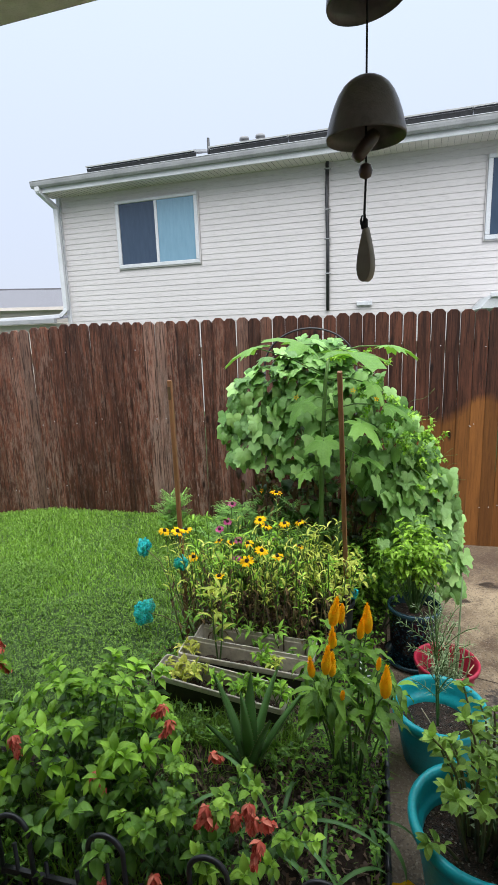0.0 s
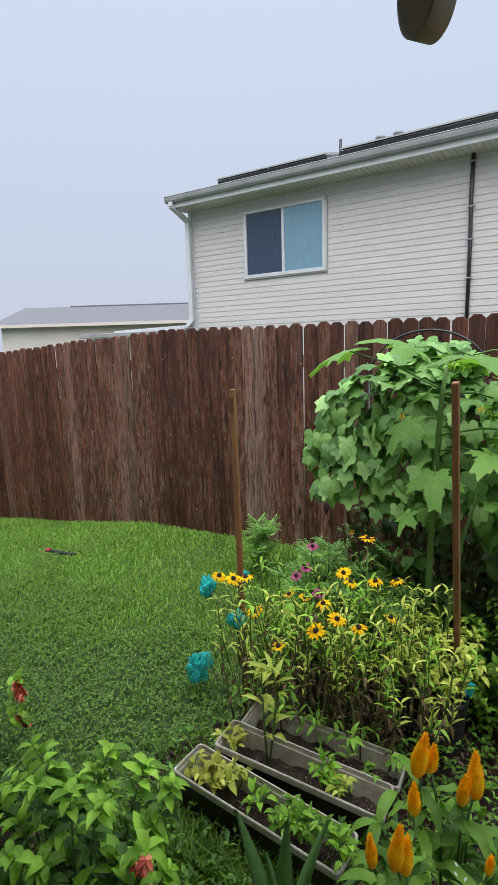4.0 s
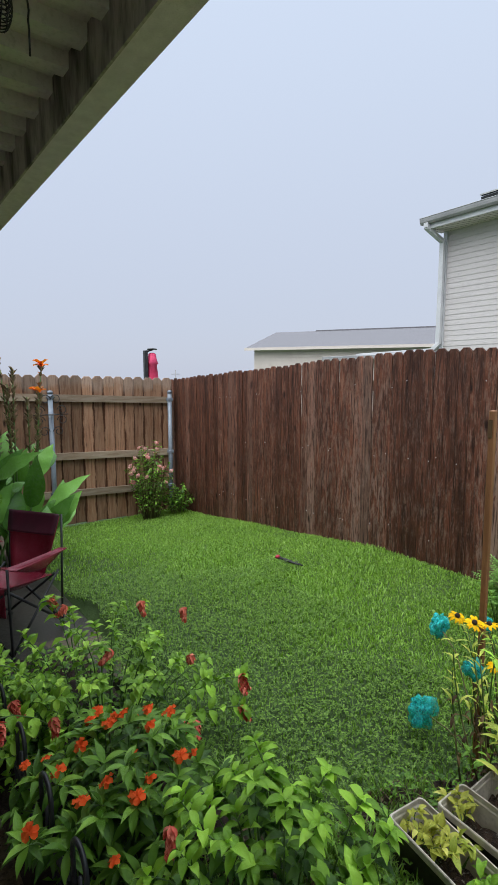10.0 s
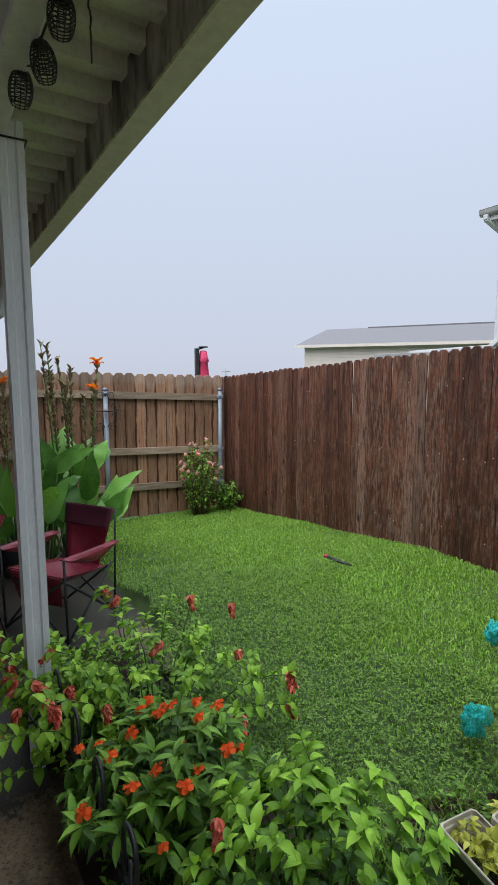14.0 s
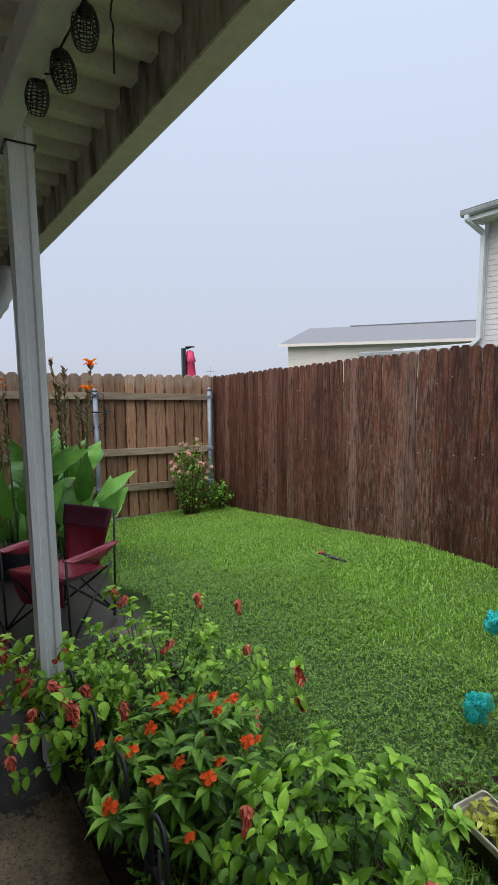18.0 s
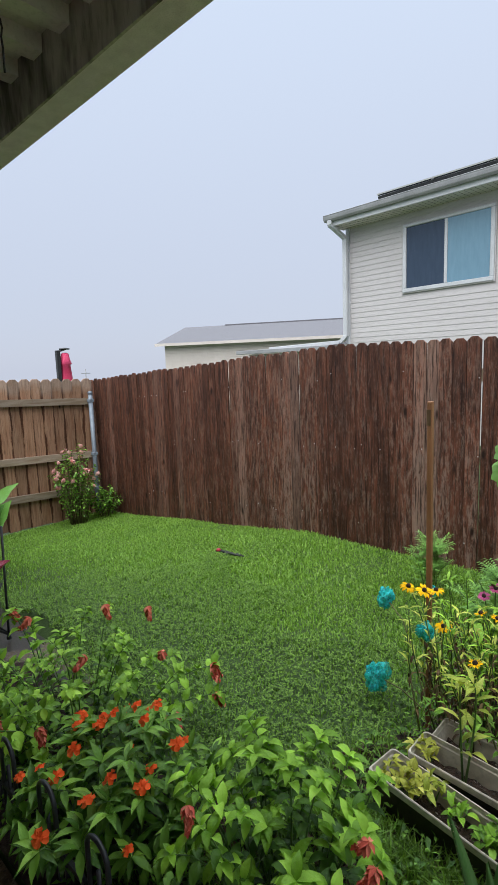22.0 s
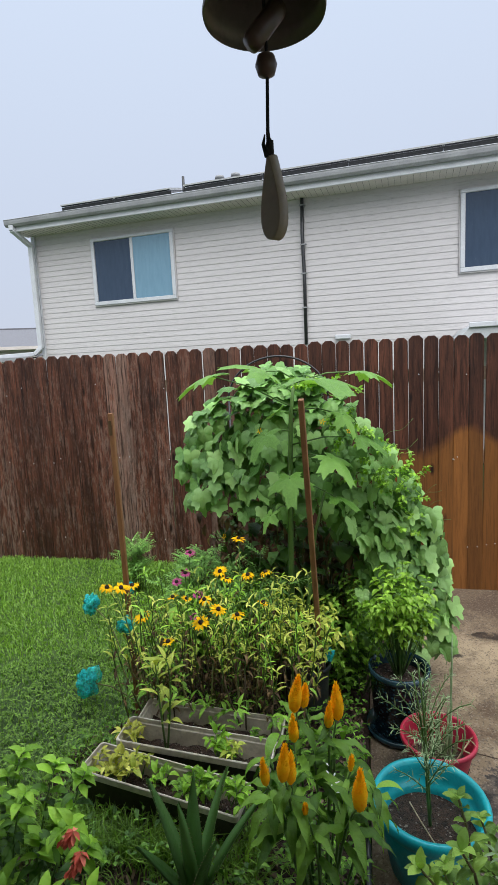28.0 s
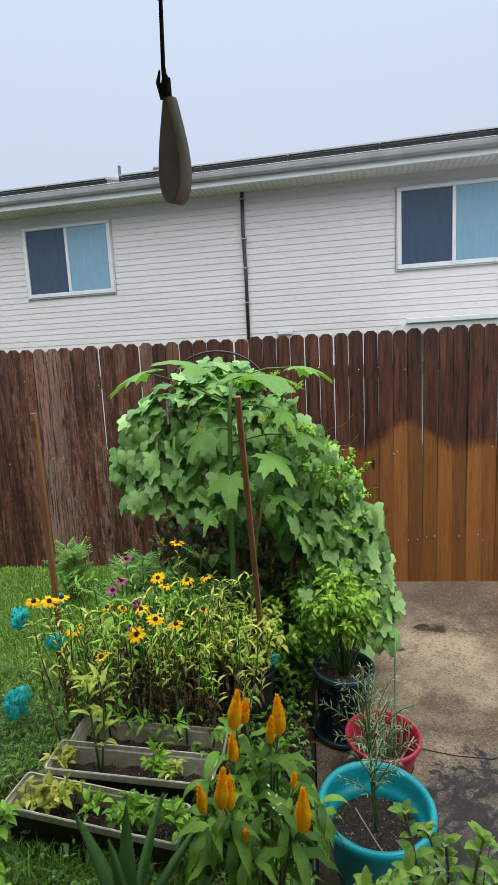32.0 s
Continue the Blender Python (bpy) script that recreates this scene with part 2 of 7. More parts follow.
TRIM = surf("white_trim", (0.46, 0.475, 0.50), (0.53, 0.545, 0.57), 4, 0.45, 0.03, 60)
GUTTER = surf("grey_white_gutter", (0.22, 0.225, 0.235), (0.29, 0.295, 0.305), 3, 0.45, 0.05, 50)
SOFFIT = surf("vented_soffit", (0.60, 0.55, 0.53), (0.66, 0.61, 0.58), 5, 0.6, 0.1, 70)
PANE_DARK = glass_pane("screened_glass", (0.026, 0.045, 0.078), 0.12)
PANE_DARK.node_tree.nodes["Principled BSDF"].inputs["Specular IOR Level"].default_value = 0.4
PANE_BLUE = glass_pane("blue_glass", (0.12, 0.23, 0.31), 0.05)
PANEL = surf("solar_cells", (0.012, 0.014, 0.02), (0.02, 0.022, 0.035), 20, 0.25, 0.0, 40)
ALU = surf("panel_frame", (0.5, 0.51, 0.5), (0.6, 0.6, 0.6), 10, 0.4, 0.0, 50, metal=0.3)
BLACK = surf("black_plastic", (0.012, 0.013, 0.015), (0.03, 0.031, 0.034), 18, 0.4, 0.1, 90)
SHINGLE = surf("asphalt_shingle", (0.13, 0.13, 0.145), (0.18, 0.18, 0.20), 14, 0.85, 0.4, 60, pick="object")
CREAM = surf("cream_siding", (0.53, 0.475, 0.45), (0.57, 0.52, 0.49), 2, 0.6, 0.05, 50)
def slab_material():
    """Wet, stained concrete with dark damp patches."""
    m, n, l, p = nodes_of("wet_concrete")
    pos = n.new("ShaderNodeNewGeometry").outputs["Position"]
    a = noise_of(n, l, pos, 1.3, 6, 0.65)
    b = noise_of(n, l, pos, 7, 6, 0.7)
    c = noise_of(n, l, pos, 90, 4, 0.7)
    d = noise_of(n, l, pos, 2.1, 5, 0.6, (1.0, 2.0, 1.0))
    col = mixer(n, l, remap(n, l, a, 0.42, 0.58), (0.125, 0.082, 0.049), (0.36, 0.275, 0.175))
    col = mixer(n, l, maths(n, l, 'MULTIPLY', remap(n, l, b, 0.50, 0.66), 0.6), col, (0.082, 0.054, 0.036))
    wet = maths(n, l, 'MULTIPLY', remap(n, l, d, 0.60, 0.66), 0.6)
    sx = n.new("ShaderNodeSeparateXYZ")
    l.new(pos, sx.inputs[0])
    def blob(cx, cy, r, sy):
        ax = maths(n, l, 'SUBTRACT', sx.outputs[0], cx)
        ay = maths(n, l, 'MULTIPLY', maths(n, l, 'SUBTRACT', sx.outputs[1], cy), sy)
        q = maths(n, l, 'SQRT', maths(n, l, 'ADD', maths(n, l, 'MULTIPLY', ax, ax), maths(n, l, 'MULTIPLY', ay, ay)))
        return remap(n, l, maths(n, l, 'ADD', q, maths(n, l, 'ADD', maths(n, l, 'MULTIPLY', b, 0.8), maths(n, l, 'MULTIPLY', c, 0.15))), r + 0.50, r + 0.44)
    for q in (blob(0.78, 4.50, 0.12, 2.4), blob(0.52, 4.27, 0.06, 2.6), blob(0.2, 2.2, 0.2, 1.0), blob(-2.6, 1.9, 0.7, 1.0), blob(-4.0, 2.2, 1.0, 1.0)):
        wet = maths(n, l, 'MAXIMUM', wet, q)
    damp = maths(n, l, 'MULTIPLY', remap(n, l, maths(n, l, 'ADD', sx.outputs[1], maths(n, l, 'MULTIPLY', b, 1.3)), 4.95, 5.45), remap(n, l, sx.outputs[0], 0.0, 0.2))
    col = mixer(n, l, maths(n, l, 'MULTIPLY', damp, 0.7), col, (0.085, 0.056, 0.039))
    edge = maths(n, l, 'MULTIPLY', remap(n, l, maths(n, l, 'ADD', sx.outputs[0], maths(n, l, 'MULTIPLY', b, 0.5)), 0.68, 0.5), remap(n, l, sx.outputs[1], 2.0, 2.3))
    col = mixer(n, l, maths(n, l, 'MULTIPLY', edge, 0.6), col, (0.07, 0.05, 0.036))
    pool = blob(0.80, 3.06, 0.42, 1.0)
    col = mixer(n, l, maths(n, l, 'MULTIPLY', pool, 0.8), col, (0.085, 0.072, 0.062))
    ripple = noise_of(n, l, pos, 6.5, 5, 0.62)
    arcs = maths(n, l, 'MULTIPLY', remap(n, l, maths(n, l, 'ABSOLUTE', maths(n, l, 'SUBTRACT', ripple, 0.52)), 0.055, 0.03), pool)
    arcs = maths(n, l, 'MAXIMUM', arcs, maths(n, l, 'MULTIPLY', maths(n, l, 'MULTIPLY', pool, remap(n, l, b, 0.50, 0.56)), 0.9))
    wet = maths(n, l, 'MAXIMUM', wet, arcs)
    col = mixer(n, l, maths(n, l, 'MULTIPLY', wet, 0.9), col, (0.022, 0.020, 0.020))
    grit = n.new("ShaderNodeTexVoronoi")
    grit.inputs["Scale"].default_value = 140
    l.new(pos, grit.inputs["Vector"])
    sg = n.new("ShaderNodeSeparateColor")
    l.new(grit.outputs["Color"], sg.inputs[0])
    dry_only = remap_to(n, l, wet, 1.0, 0.15)
    col = mixer(n, l, maths(n, l, 'MULTIPLY', remap(n, l, sg.outputs[0], 0.80, 0.95), maths(n, l, 'MULTIPLY', dry_only, 0.22)), col, (0.46, 0.40, 0.32))
    col = mixer(n, l, maths(n, l, 'MULTIPLY', remap(n, l, sg.outputs[1], 0.72, 0.95), 0.6), col, (0.05, 0.035, 0.025))
    col = mixer(n, l, maths(n, l, 'MULTIPLY', remap(n, l, c, 0.56, 0.70), maths(n, l, 'MULTIPLY', dry_only, 0.5)), col, (0.40, 0.35, 0.29))
    l.new(col, p.inputs["Base Color"])
    l.new(remap_to(n, l, maths(n, l, 'ADD', wet, maths(n, l, 'MULTIPLY', a, 0.3)), 0.7, 0.3), p.inputs["Roughness"])
    p.inputs["Specular IOR Level"].default_value = 0.3
    bu = n.new("ShaderNodeBump")
    bu.inputs["Strength"].default_value, bu.inputs["Distance"].default_value = 0.5, 0.004
    l.new(c, bu.inputs["Height"])
    l.new(bu.outputs[0], p.inputs["Normal"])
    return m
CONCRETE = slab_material()
SOIL = surf("wet_soil", (0.02, 0.012, 0.008), (0.052, 0.032, 0.022), 24, 0.8, 1.0, 110, spec=0.25)


def potting_material():
    """Dark crumbly potting soil with pale perlite grains."""
    m, n, l, p = nodes_of("potting_soil")
    co = n.new("ShaderNodeTexCoord").outputs["Object"]
    crumb = n.new("ShaderNodeTexVoronoi")
    crumb.inputs["Scale"].default_value = 190
    l.new(co, crumb.inputs["Vector"])
    tone = noise_of(n, l, co, 40, 4, 0.7)
    col = mixer(n, l, remap(n, l, tone, 0.35, 0.65), (0.03, 0.017, 0.011), (0.105, 0.058, 0.038))
    sepc = n.new("ShaderNodeSeparateColor")
    l.new(crumb.outputs["Color"], sepc.inputs[0])
    col = mixer(n, l, maths(n, l, 'MULTIPLY', remap(n, l, sepc.outputs[0], 0.94, 0.96), 0.7), col, (0.42, 0.36, 0.30))
    col = mixer(n, l, maths(n, l, 'MULTIPLY', remap(n, l, sepc.outputs[1], 0.7, 0.8), 0.6), col, (0.012, 0.007, 0.005))
    l.new(col, p.inputs["Base Color"])
    p.inputs["Roughness"].default_value = 0.75
    b = n.new("ShaderNodeBump")
    b.inputs["Strength"].default_value, b.inputs["Distance"].default_value = 1.0, 0.01
    l.new(crumb.outputs["Distance"], b.inputs["Height"])
    l.new(b.outputs[0], p.inputs["Normal"])
    return m
POTSOIL = potting_material()
LITTER = surf("bark_chips", (0.05, 0.028, 0.018), (0.10, 0.06, 0.04), 30, 0.7, 0.2, 60, pick="island", c3=(0.2, 0.13, 0.08))
TURF = surf("turf", (0.035, 0.07, 0.012), (0.055, 0.10, 0.02), 3, 0.9, 0.8, 45)
GRASS = surf("grass_blades", (0.11, 0.245, 0.02), (0.17, 0.335, 0.032), 2.2, 0.42, 0.0, 60, pick="island", c3=(0.26, 0.42, 0.075), thin=0.3)
WEED = surf("weed_leaves", (0.07, 0.155, 0.016), (0.115, 0.225, 0.026), 6, 0.5, 0.0, 60, pick="island", c3=(0.21, 0.36, 0.05), thin=0.3)
CANOPY = surf("patio_cover", (0.60, 0.58, 0.55), (0.72, 0.70, 0.67), 3, 0.55, 0.05, 50)
FASCIA = surf("stained_fascia", (0.74, 0.69, 0.73), (0.87, 0.82, 0.86), 4, 0.6, 0.1, 40, stretch=(6, 6, 0.8))
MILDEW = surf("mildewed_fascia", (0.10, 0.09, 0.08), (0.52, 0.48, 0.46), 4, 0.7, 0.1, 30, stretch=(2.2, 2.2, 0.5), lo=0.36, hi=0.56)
POSTM = surf("enamelled_post", (0.68, 0.69, 0.72), (0.78, 0.79, 0.82), 5, 0.35, 0.05, 60, stretch=(4, 4, 0.5))
TEAL = surf("turquoise_plastic", (0.008, 0.36, 0.41), (0.016, 0.46, 0.51), 5, 0.32, 0.05, 90)
REDP = surf("crimson_plastic", (0.42, 0.02, 0.05), (0.52, 0.035, 0.075), 5, 0.35, 0.04, 80)
TAUPE = surf("taupe_plastic", (0.46, 0.405, 0.325), (0.70, 0.64, 0.54), 11, 0.5, 0.15, 60, lo=0.3, hi=0.6)
BROWNPL = surf("dark_plastic_side", (0.030, 0.025, 0.020), (0.062, 0.052, 0.042), 8, 0.6, 0.08, 60, spec=0.3)
def glaze_material():
    m, n, l, p = nodes_of("speckled_glaze")
    co = n.new("ShaderNodeTexCoord").outputs["Object"]
    v = n.new("ShaderNodeTexVoronoi")
    v.inputs["Scale"].default_value = 62
    l.new(co, v.inputs["Vector"])
    col = mixer(n, l, remap(n, l, v.outputs["Distance"], 0.25, 0.42), (0.045, 0.11, 0.14), (0.005, 0.009, 0.018))
    l.new(col, p.inputs["Base Color"])
    p.inputs["Roughness"].default_value = 0.25
    p.inputs["Coat Weight"].default_value = 0.5
    return m
GLAZE = glaze_material()
GLAZE_RIM = surf("blue_glaze_rim", (0.012, 0.035, 0.05), (0.025, 0.065, 0.085), 12, 0.2, 0.02, 60, coat=0.4)
STAKE = surf("stake_wood", (0.24, 0.105, 0.042), (0.34, 0.16, 0.07), 5, 0.6, 0.2, 60, stretch=(8, 8, 0.5))
BRONZE = surf("stoneware_bell", (0.14, 0.125, 0.122), (0.21, 0.19, 0.185), 9, 0.38, 0.12, 60)
SAILW = surf("wooden_sail", (0.26, 0.22, 0.16), (0.34, 0.29, 0.22), 9, 0.5, 0.05, 60)
DARKW = surf("dark_bead_wood", (0.06, 0.038, 0.03), (0.11, 0.07, 0.055), 20, 0.4, 0.05, 60)
ROPE = surf("black_cord", (0.008, 0.008, 0.008), (0.02, 0.02, 0.02), 60, 0.8, 0.3, 120)
MAROON = surf("maroon_canvas", (0.22, 0.018, 0.034), (0.32, 0.036, 0.068), 6, 0.26, 0.2, 200)
MAROON_DARK = surf("doubled_canvas", (0.045, 0.005, 0.014), (0.08, 0.01, 0.026), 6, 0.45, 0.2, 200)
POD = surf("dry_seed_pod", (0.28, 0.20, 0.11), (0.42, 0.32, 0.19), 12, 0.7, 0.1, 60, pick="island")
PORCH = surf("pale_porch_metal", (0.40, 0.42, 0.43), (0.47, 0.49, 0.50), 3, 0.5, 0.05, 50)
def gauze(m, share):
    """Lets the background show between the threads of a woven net."""
    n, l = m.node_tree.nodes, m.node_tree.links
    out = n["Material Output"]
    solid_side = out.inputs[0].links[0].from_socket
    mesh_hole = noise_of(n, l, n.new("ShaderNodeTexCoord").outputs["Object"], 55, 3, 0.7)
    clear, mx = n.new("ShaderNodeBsdfTransparent"), n.new("ShaderNodeMixShader")
    l.new(maths(n, l, 'MULTIPLY', remap(n, l, mesh_hole, 0.35, 0.6), share), mx.inputs[0])
    l.new(solid_side, mx.inputs[1])
    l.new(clear.outputs[0], mx.inputs[2])
    l.new(mx.outputs[0], out.inputs[0])
    return m


TULLE = surf("turquoise_netting", (0.03, 0.50, 0.60), (0.09, 0.66, 0.74), 14, 0.7, 0.0, 60, thin=0.3, spec=0.1)
gauze(TULLE, 0.85)
PINK = surf("magenta_canvas", (0.55, 0.03, 0.10), (0.65, 0.06, 0.16), 4, 0.7, 0.05, 50)


def leafm(name, a, b, c, rough=0.32, thin=0.14, scale=14):
    return surf(name, a, b, scale, rough, 0.45, 90, pick="island", c3=c, thin=thin, spec=0.28)


def leafo(name, a, b, c, rough=0.36, thin=0.14, scale=14):
    return surf(name, a, b, scale, rough, 0.35, 50, pick="object", c3=c, thin=thin, spec=0.28)


L_LIGHT = leafm("light_green_leaf", (0.15, 0.33, 0.02), (0.215, 0.44, 0.032), (0.38, 0.64, 0.07))
L_MID = leafm("mid_green_leaf", (0.11, 0.25, 0.024), (0.165, 0.34, 0.036), (0.29, 0.51, 0.065))
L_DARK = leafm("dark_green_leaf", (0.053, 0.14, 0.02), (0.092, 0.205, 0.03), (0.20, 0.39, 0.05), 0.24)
# Green darkened to paint the shade inside the bushes and the vine.
L_DEEP = leafm("shade_dark_leaf", (0.03, 0.085, 0.015), (0.05, 0.12, 0.02), (0.08, 0.17, 0.03))
L_YELLOW = leafm("yellowing_leaf", (0.42, 0.46, 0.05), (0.54, 0.55, 0.075), (0.72, 0.68, 0.18))
L_DAISY = leafm("pale_daisy_leaf", (0.37, 0.46, 0.055), (0.48, 0.57, 0.08), (0.68, 0.70, 0.16))
L_DRY = leafm("dried_leaf", (0.05, 0.03, 0.018), (0.10, 0.06, 0.032), (0.2, 0.13, 0.06), 0.8, 0.1)
L_GREY = leafm("grey_green_needle", (0.20, 0.31, 0.14), (0.29, 0.41, 0.21), (0.42, 0.54, 0.32))
L_FEATHER = leafm("feathery_leaf", (0.11, 0.26, 0.05), (0.16, 0.34, 0.07), (0.25, 0.45, 0.11))
L_PALM = leafo("big_lobed_leaf", (0.135, 0.30, 0.05), (0.19, 0.385, 0.07), (0.28, 0.50, 0.12), 0.32, 0.22)
L_THICK = leafm("fleshy_pale_leaf", (0.15, 0.29, 0.04), (0.21, 0.37, 0.06), (0.36, 0.54, 0.11))
L_BASIL = leafm("basil_leaf", (0.17, 0.36, 0.028), (0.25, 0.46, 0.042), (0.38, 0.60, 0.08))
STRAW = surf("pale_straw", (0.42, 0.34, 0.2), (0.55, 0.46, 0.3), 20, 0.7, 0.1, 80)
L_CEL = leafm("plume_plant_leaf", (0.075, 0.18, 0.022), (0.112, 0.245, 0.032), (0.25, 0.45, 0.06), 0.22)
L_VINE = leafo("vine_leaf", (0.125, 0.28, 0.065), (0.18, 0.37, 0.09), (0.34, 0.55, 0.18), 0.32, 0.14)
L_VINE.node_tree.nodes["Principled BSDF"].inputs["Specular IOR Level"].default_value = 0.5
L_SHRIMP = leafm("shrimp_plant_leaf", (0.15, 0.32, 0.028), (0.215, 0.42, 0.042), (0.40, 0.63, 0.08))
# Darkened copy of L_VINE; carries the shade behind the front leaves.
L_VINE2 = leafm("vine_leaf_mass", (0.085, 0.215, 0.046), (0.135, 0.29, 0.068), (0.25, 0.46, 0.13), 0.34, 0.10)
L_CANNA = leafo("canna_leaf", (0.06, 0.175, 0.025), (0.10, 0.25, 0.045), (0.18, 0.38, 0.08), 0.26)
L_AGAVE = leafo("succulent_leaf", (0.065, 0.16, 0.04), (0.10, 0.22, 0.06), (0.13, 0.27, 0.08), 0.35, 0.0)
STEM = surf("green_stem", (0.07, 0.15, 0.03), (0.12, 0.22, 0.05), 12, 0.5, 0.1, 60)
STEM_DRY = surf("brown_stem", (0.07, 0.045, 0.022), (0.14, 0.10, 0.05), 12, 0.7, 0.2, 60, pick="island", c3=(0.16, 0.18, 0.05))
F_RED = surf("brick_red_bract", (0.62, 0.06, 0.04), (0.78, 0.13, 0.075), 20, 0.6, 0.0, 60, pick="island", c3=(0.78, 0.27, 0.18), spec=0.25)
F_ORANGE = surf("scarlet_petal", (0.98, 0.11, 0.018), (0.99, 0.19, 0.035), 20, 0.8, 0.0, 60, pick="island", thin=0.2, spec=0.25)
F_YELLOW = surf("golden_petal", (0.90, 0.47, 0.002), (0.95, 0.55, 0.004), 20, 0.85, 0.0, 60, pick="object", spec=0.2)
F_PLUME = surf("amber_plume", (1.0, 0.56, 0.006), (1.0, 0.70, 0.02), 30, 0.8, 0.1, 90, spec=0.2, thin=0.25)
F_PINK = surf("pink_petal", (0.36, 0.05, 0.16), (0.46, 0.09, 0.22), 20, 0.6, 0.0, 60, pick="object", spec=0.25)
F_ROSE = surf("pale_rose_petal", (0.78, 0.38, 0.36), (0.86, 0.58, 0.55), 20, 0.6, 0.0, 60, pick="island")
F_EYE = surf("brown_flower_eye", (0.02, 0.010, 0.006), (0.04, 0.02, 0.012), 60, 0.8, 0.3, 150)
F_CANNA = surf("orange_canna_petal", (0.85, 0.17, 0.01), (0.9, 0.26, 0.03), 14, 0.5, 0.0, 60, pick="island", thin=0.3)
F_WHITE = surf("white_bract", (0.7, 0.7, 0.64), (0.8, 0.8, 0.74), 20, 0.5, 0.0, 60, thin=0.2)


# ---- mesh tools ----
class Mesh:
    """Collects points and faces, then becomes one mesh."""

    def __init__(self):
        self.v, self.f, self.smooth = [], [], True

    def add(self, pts, faces, m=None):
        o = len(self.v)
        self.v += [tuple(m @ Vector(p)) if m else tuple(p) for p in pts]
        self.f += [tuple(i + o for i in q) for q in faces]
        return self

    def box(self, x0, y0, z0, x1, y1, z1, m=None, bevel=0.0):
        b = bevel
        if not b:
            pts = [(x, y, z) for x in (x0, x1) for y in (y0, y1) for z in (z0, z1)]
            return self.add(pts, [(0, 1, 3, 2), (4, 6, 7, 5), (0, 4, 5, 1), (2, 3, 7, 6), (0, 2, 6, 4), (1, 5, 7, 3)], m)
        bm = bmesh.new()
        bmesh.ops.create_cube(bm, size=1)
        for w in bm.verts:
            w.co = Vector(((x0 + x1) / 2 + w.co.x * (x1 - x0), (y0 + y1) / 2 + w.co.y * (y1 - y0), (z0 + z1) / 2 + w.co.z * (z1 - z0)))
        bmesh.ops.bevel(bm, geom=bm.edges[:], offset=b, segments=1, affect='EDGES')
        bm.verts.index_update()
        self.add([w.co[:] for w in bm.verts], [[w.index for w in q.verts] for q in bm.faces], m)
        bm.free()
        return self

    def tube(self, path, radii, sides=6, m=None, cap=True):
        path = [Vector(p) for p in path]
        if not isinstance(radii, (list, tuple)):
            radii = [radii] * len(path)
        pts, faces = [], []
        for i, p in enumerate(path):
            d = (path[min(i + 1, len(path) - 1)] - path[max(i - 1, 0)]).normalized()
            a = d.orthogonal().normalized() if i == 0 else (a - d * a.dot(d)).normalized()
            b = d.cross(a)
            for k in range(sides):
                t = 2 * math.pi * k / sides
                pts.append(p + (a * math.cos(t) + b * math.sin(t)) * radii[i])
        for i in range(len(path) - 1):
            for k in range(sides):
                j = (k + 1) % sides
                faces.append((i * sides + k, i * sides + j, (i + 1) * sides + j, (i + 1) * sides + k))
        if cap:
            faces.append(tuple(range(sides))[::-1])
            faces.append(tuple(range((len(path) - 1) * sides, len(path) * sides)))
        return self.add(pts, faces, m)

    def lathe(self, profile, sides=32, m=None, wobble=None, caps=(True, True)):
        pts, faces = [], []
        for i, (r, z) in enumerate(profile):
            for k in range(sides):
                t = 2 * math.pi * k / sides
                q = r * (wobble(t, z) if wobble else 1)
                pts.append((q * math.cos(t), q * math.sin(t), z))
        for i in range(len(profile) - 1):
            for k in range(sides):
                j = (k + 1) % sides
                faces.append((i * sides + k, i * sides + j, (i + 1) * sides + j, (i + 1) * sides + k))
        if caps[0] and profile[0][0] > 1e-6:
            faces.append(tuple(range(sides))[::-1])
        if caps[1] and profile[-1][0] > 1e-6:
            faces.append(tuple(range((len(profile) - 1) * sides, len(profile) * sides)))
        return self.add(pts, faces, m)

    def leaf(self, base, way, length, width, droop=0.3, fold=0.25, up=(0, 0, 1), steps=5, tip=1.3, wave=0.0, belly=0.42):
        """A bent blade with a midrib, from base along way."""
        d = Vector(way).normalized()
        s = d.cross(Vector(up))
        s = s.normalized() if s.length > 1e-3 else Vector((1, 0, 0))
        nrm = s.cross(d).normalized()
        pts, faces = [], []
        p, ang = Vector(base), 0.0
        for i in range(steps + 1):
            t = i / steps
            w = width * 0.5 * (math.sin(math.pi * min(1, t ** (math.log(0.5) / math.log(belly)))) ** (0.75 if t < belly else tip)) if 0 < t < 1 else 0.0
            if i == 0:
                w = width * 0.05
            dd = d * math.cos(ang) - nrm * math.sin(ang)
            nn = nrm * math.cos(ang) + d * math.sin(ang)
            lift = w * fold * 2 + (math.sin(t * 17) * wave * w)
            pts += [p + s * w + nn * lift, p, p - s * w + nn * lift]
            p = p + dd * (length / steps)
            ang += droop / steps * 2
        for i in range(steps):
            a, b = i * 3, i * 3 + 3
            faces += [(a, a + 1, b + 1, b), (a + 1, a + 2, b + 2, b + 1)]
        return self.add(pts, faces)

    def fan(self, outline, m=None, rings=(0.55,), height=None):
        """A flat lobed blade from an outline of (x, y), with rings between its heart and its rim."""
        n = len(outline)
        pts, faces = [(0, 0, height(0, 0) if height else 0)], []
        for q in (*rings, 1.0):
            pts += [(x * q, y * q, height(x * q, y * q) if height else 0) for x, y in outline]
        for k in range(n):
            j = (k + 1) % n
            faces.append((0, 1 + k, 1 + j))
            for r in range(len(rings)):
                a, b = 1 + r * n, 1 + (r + 1) * n
                faces.append((a + k, b + k, b + j, a + j))
        return self.add(pts, faces, m)

    def data(self, name, material):
        me = bpy.data.meshes.new(name)
        me.from_pydata(self.v, [], self.f)
        if material:
            me.materials.append(material)
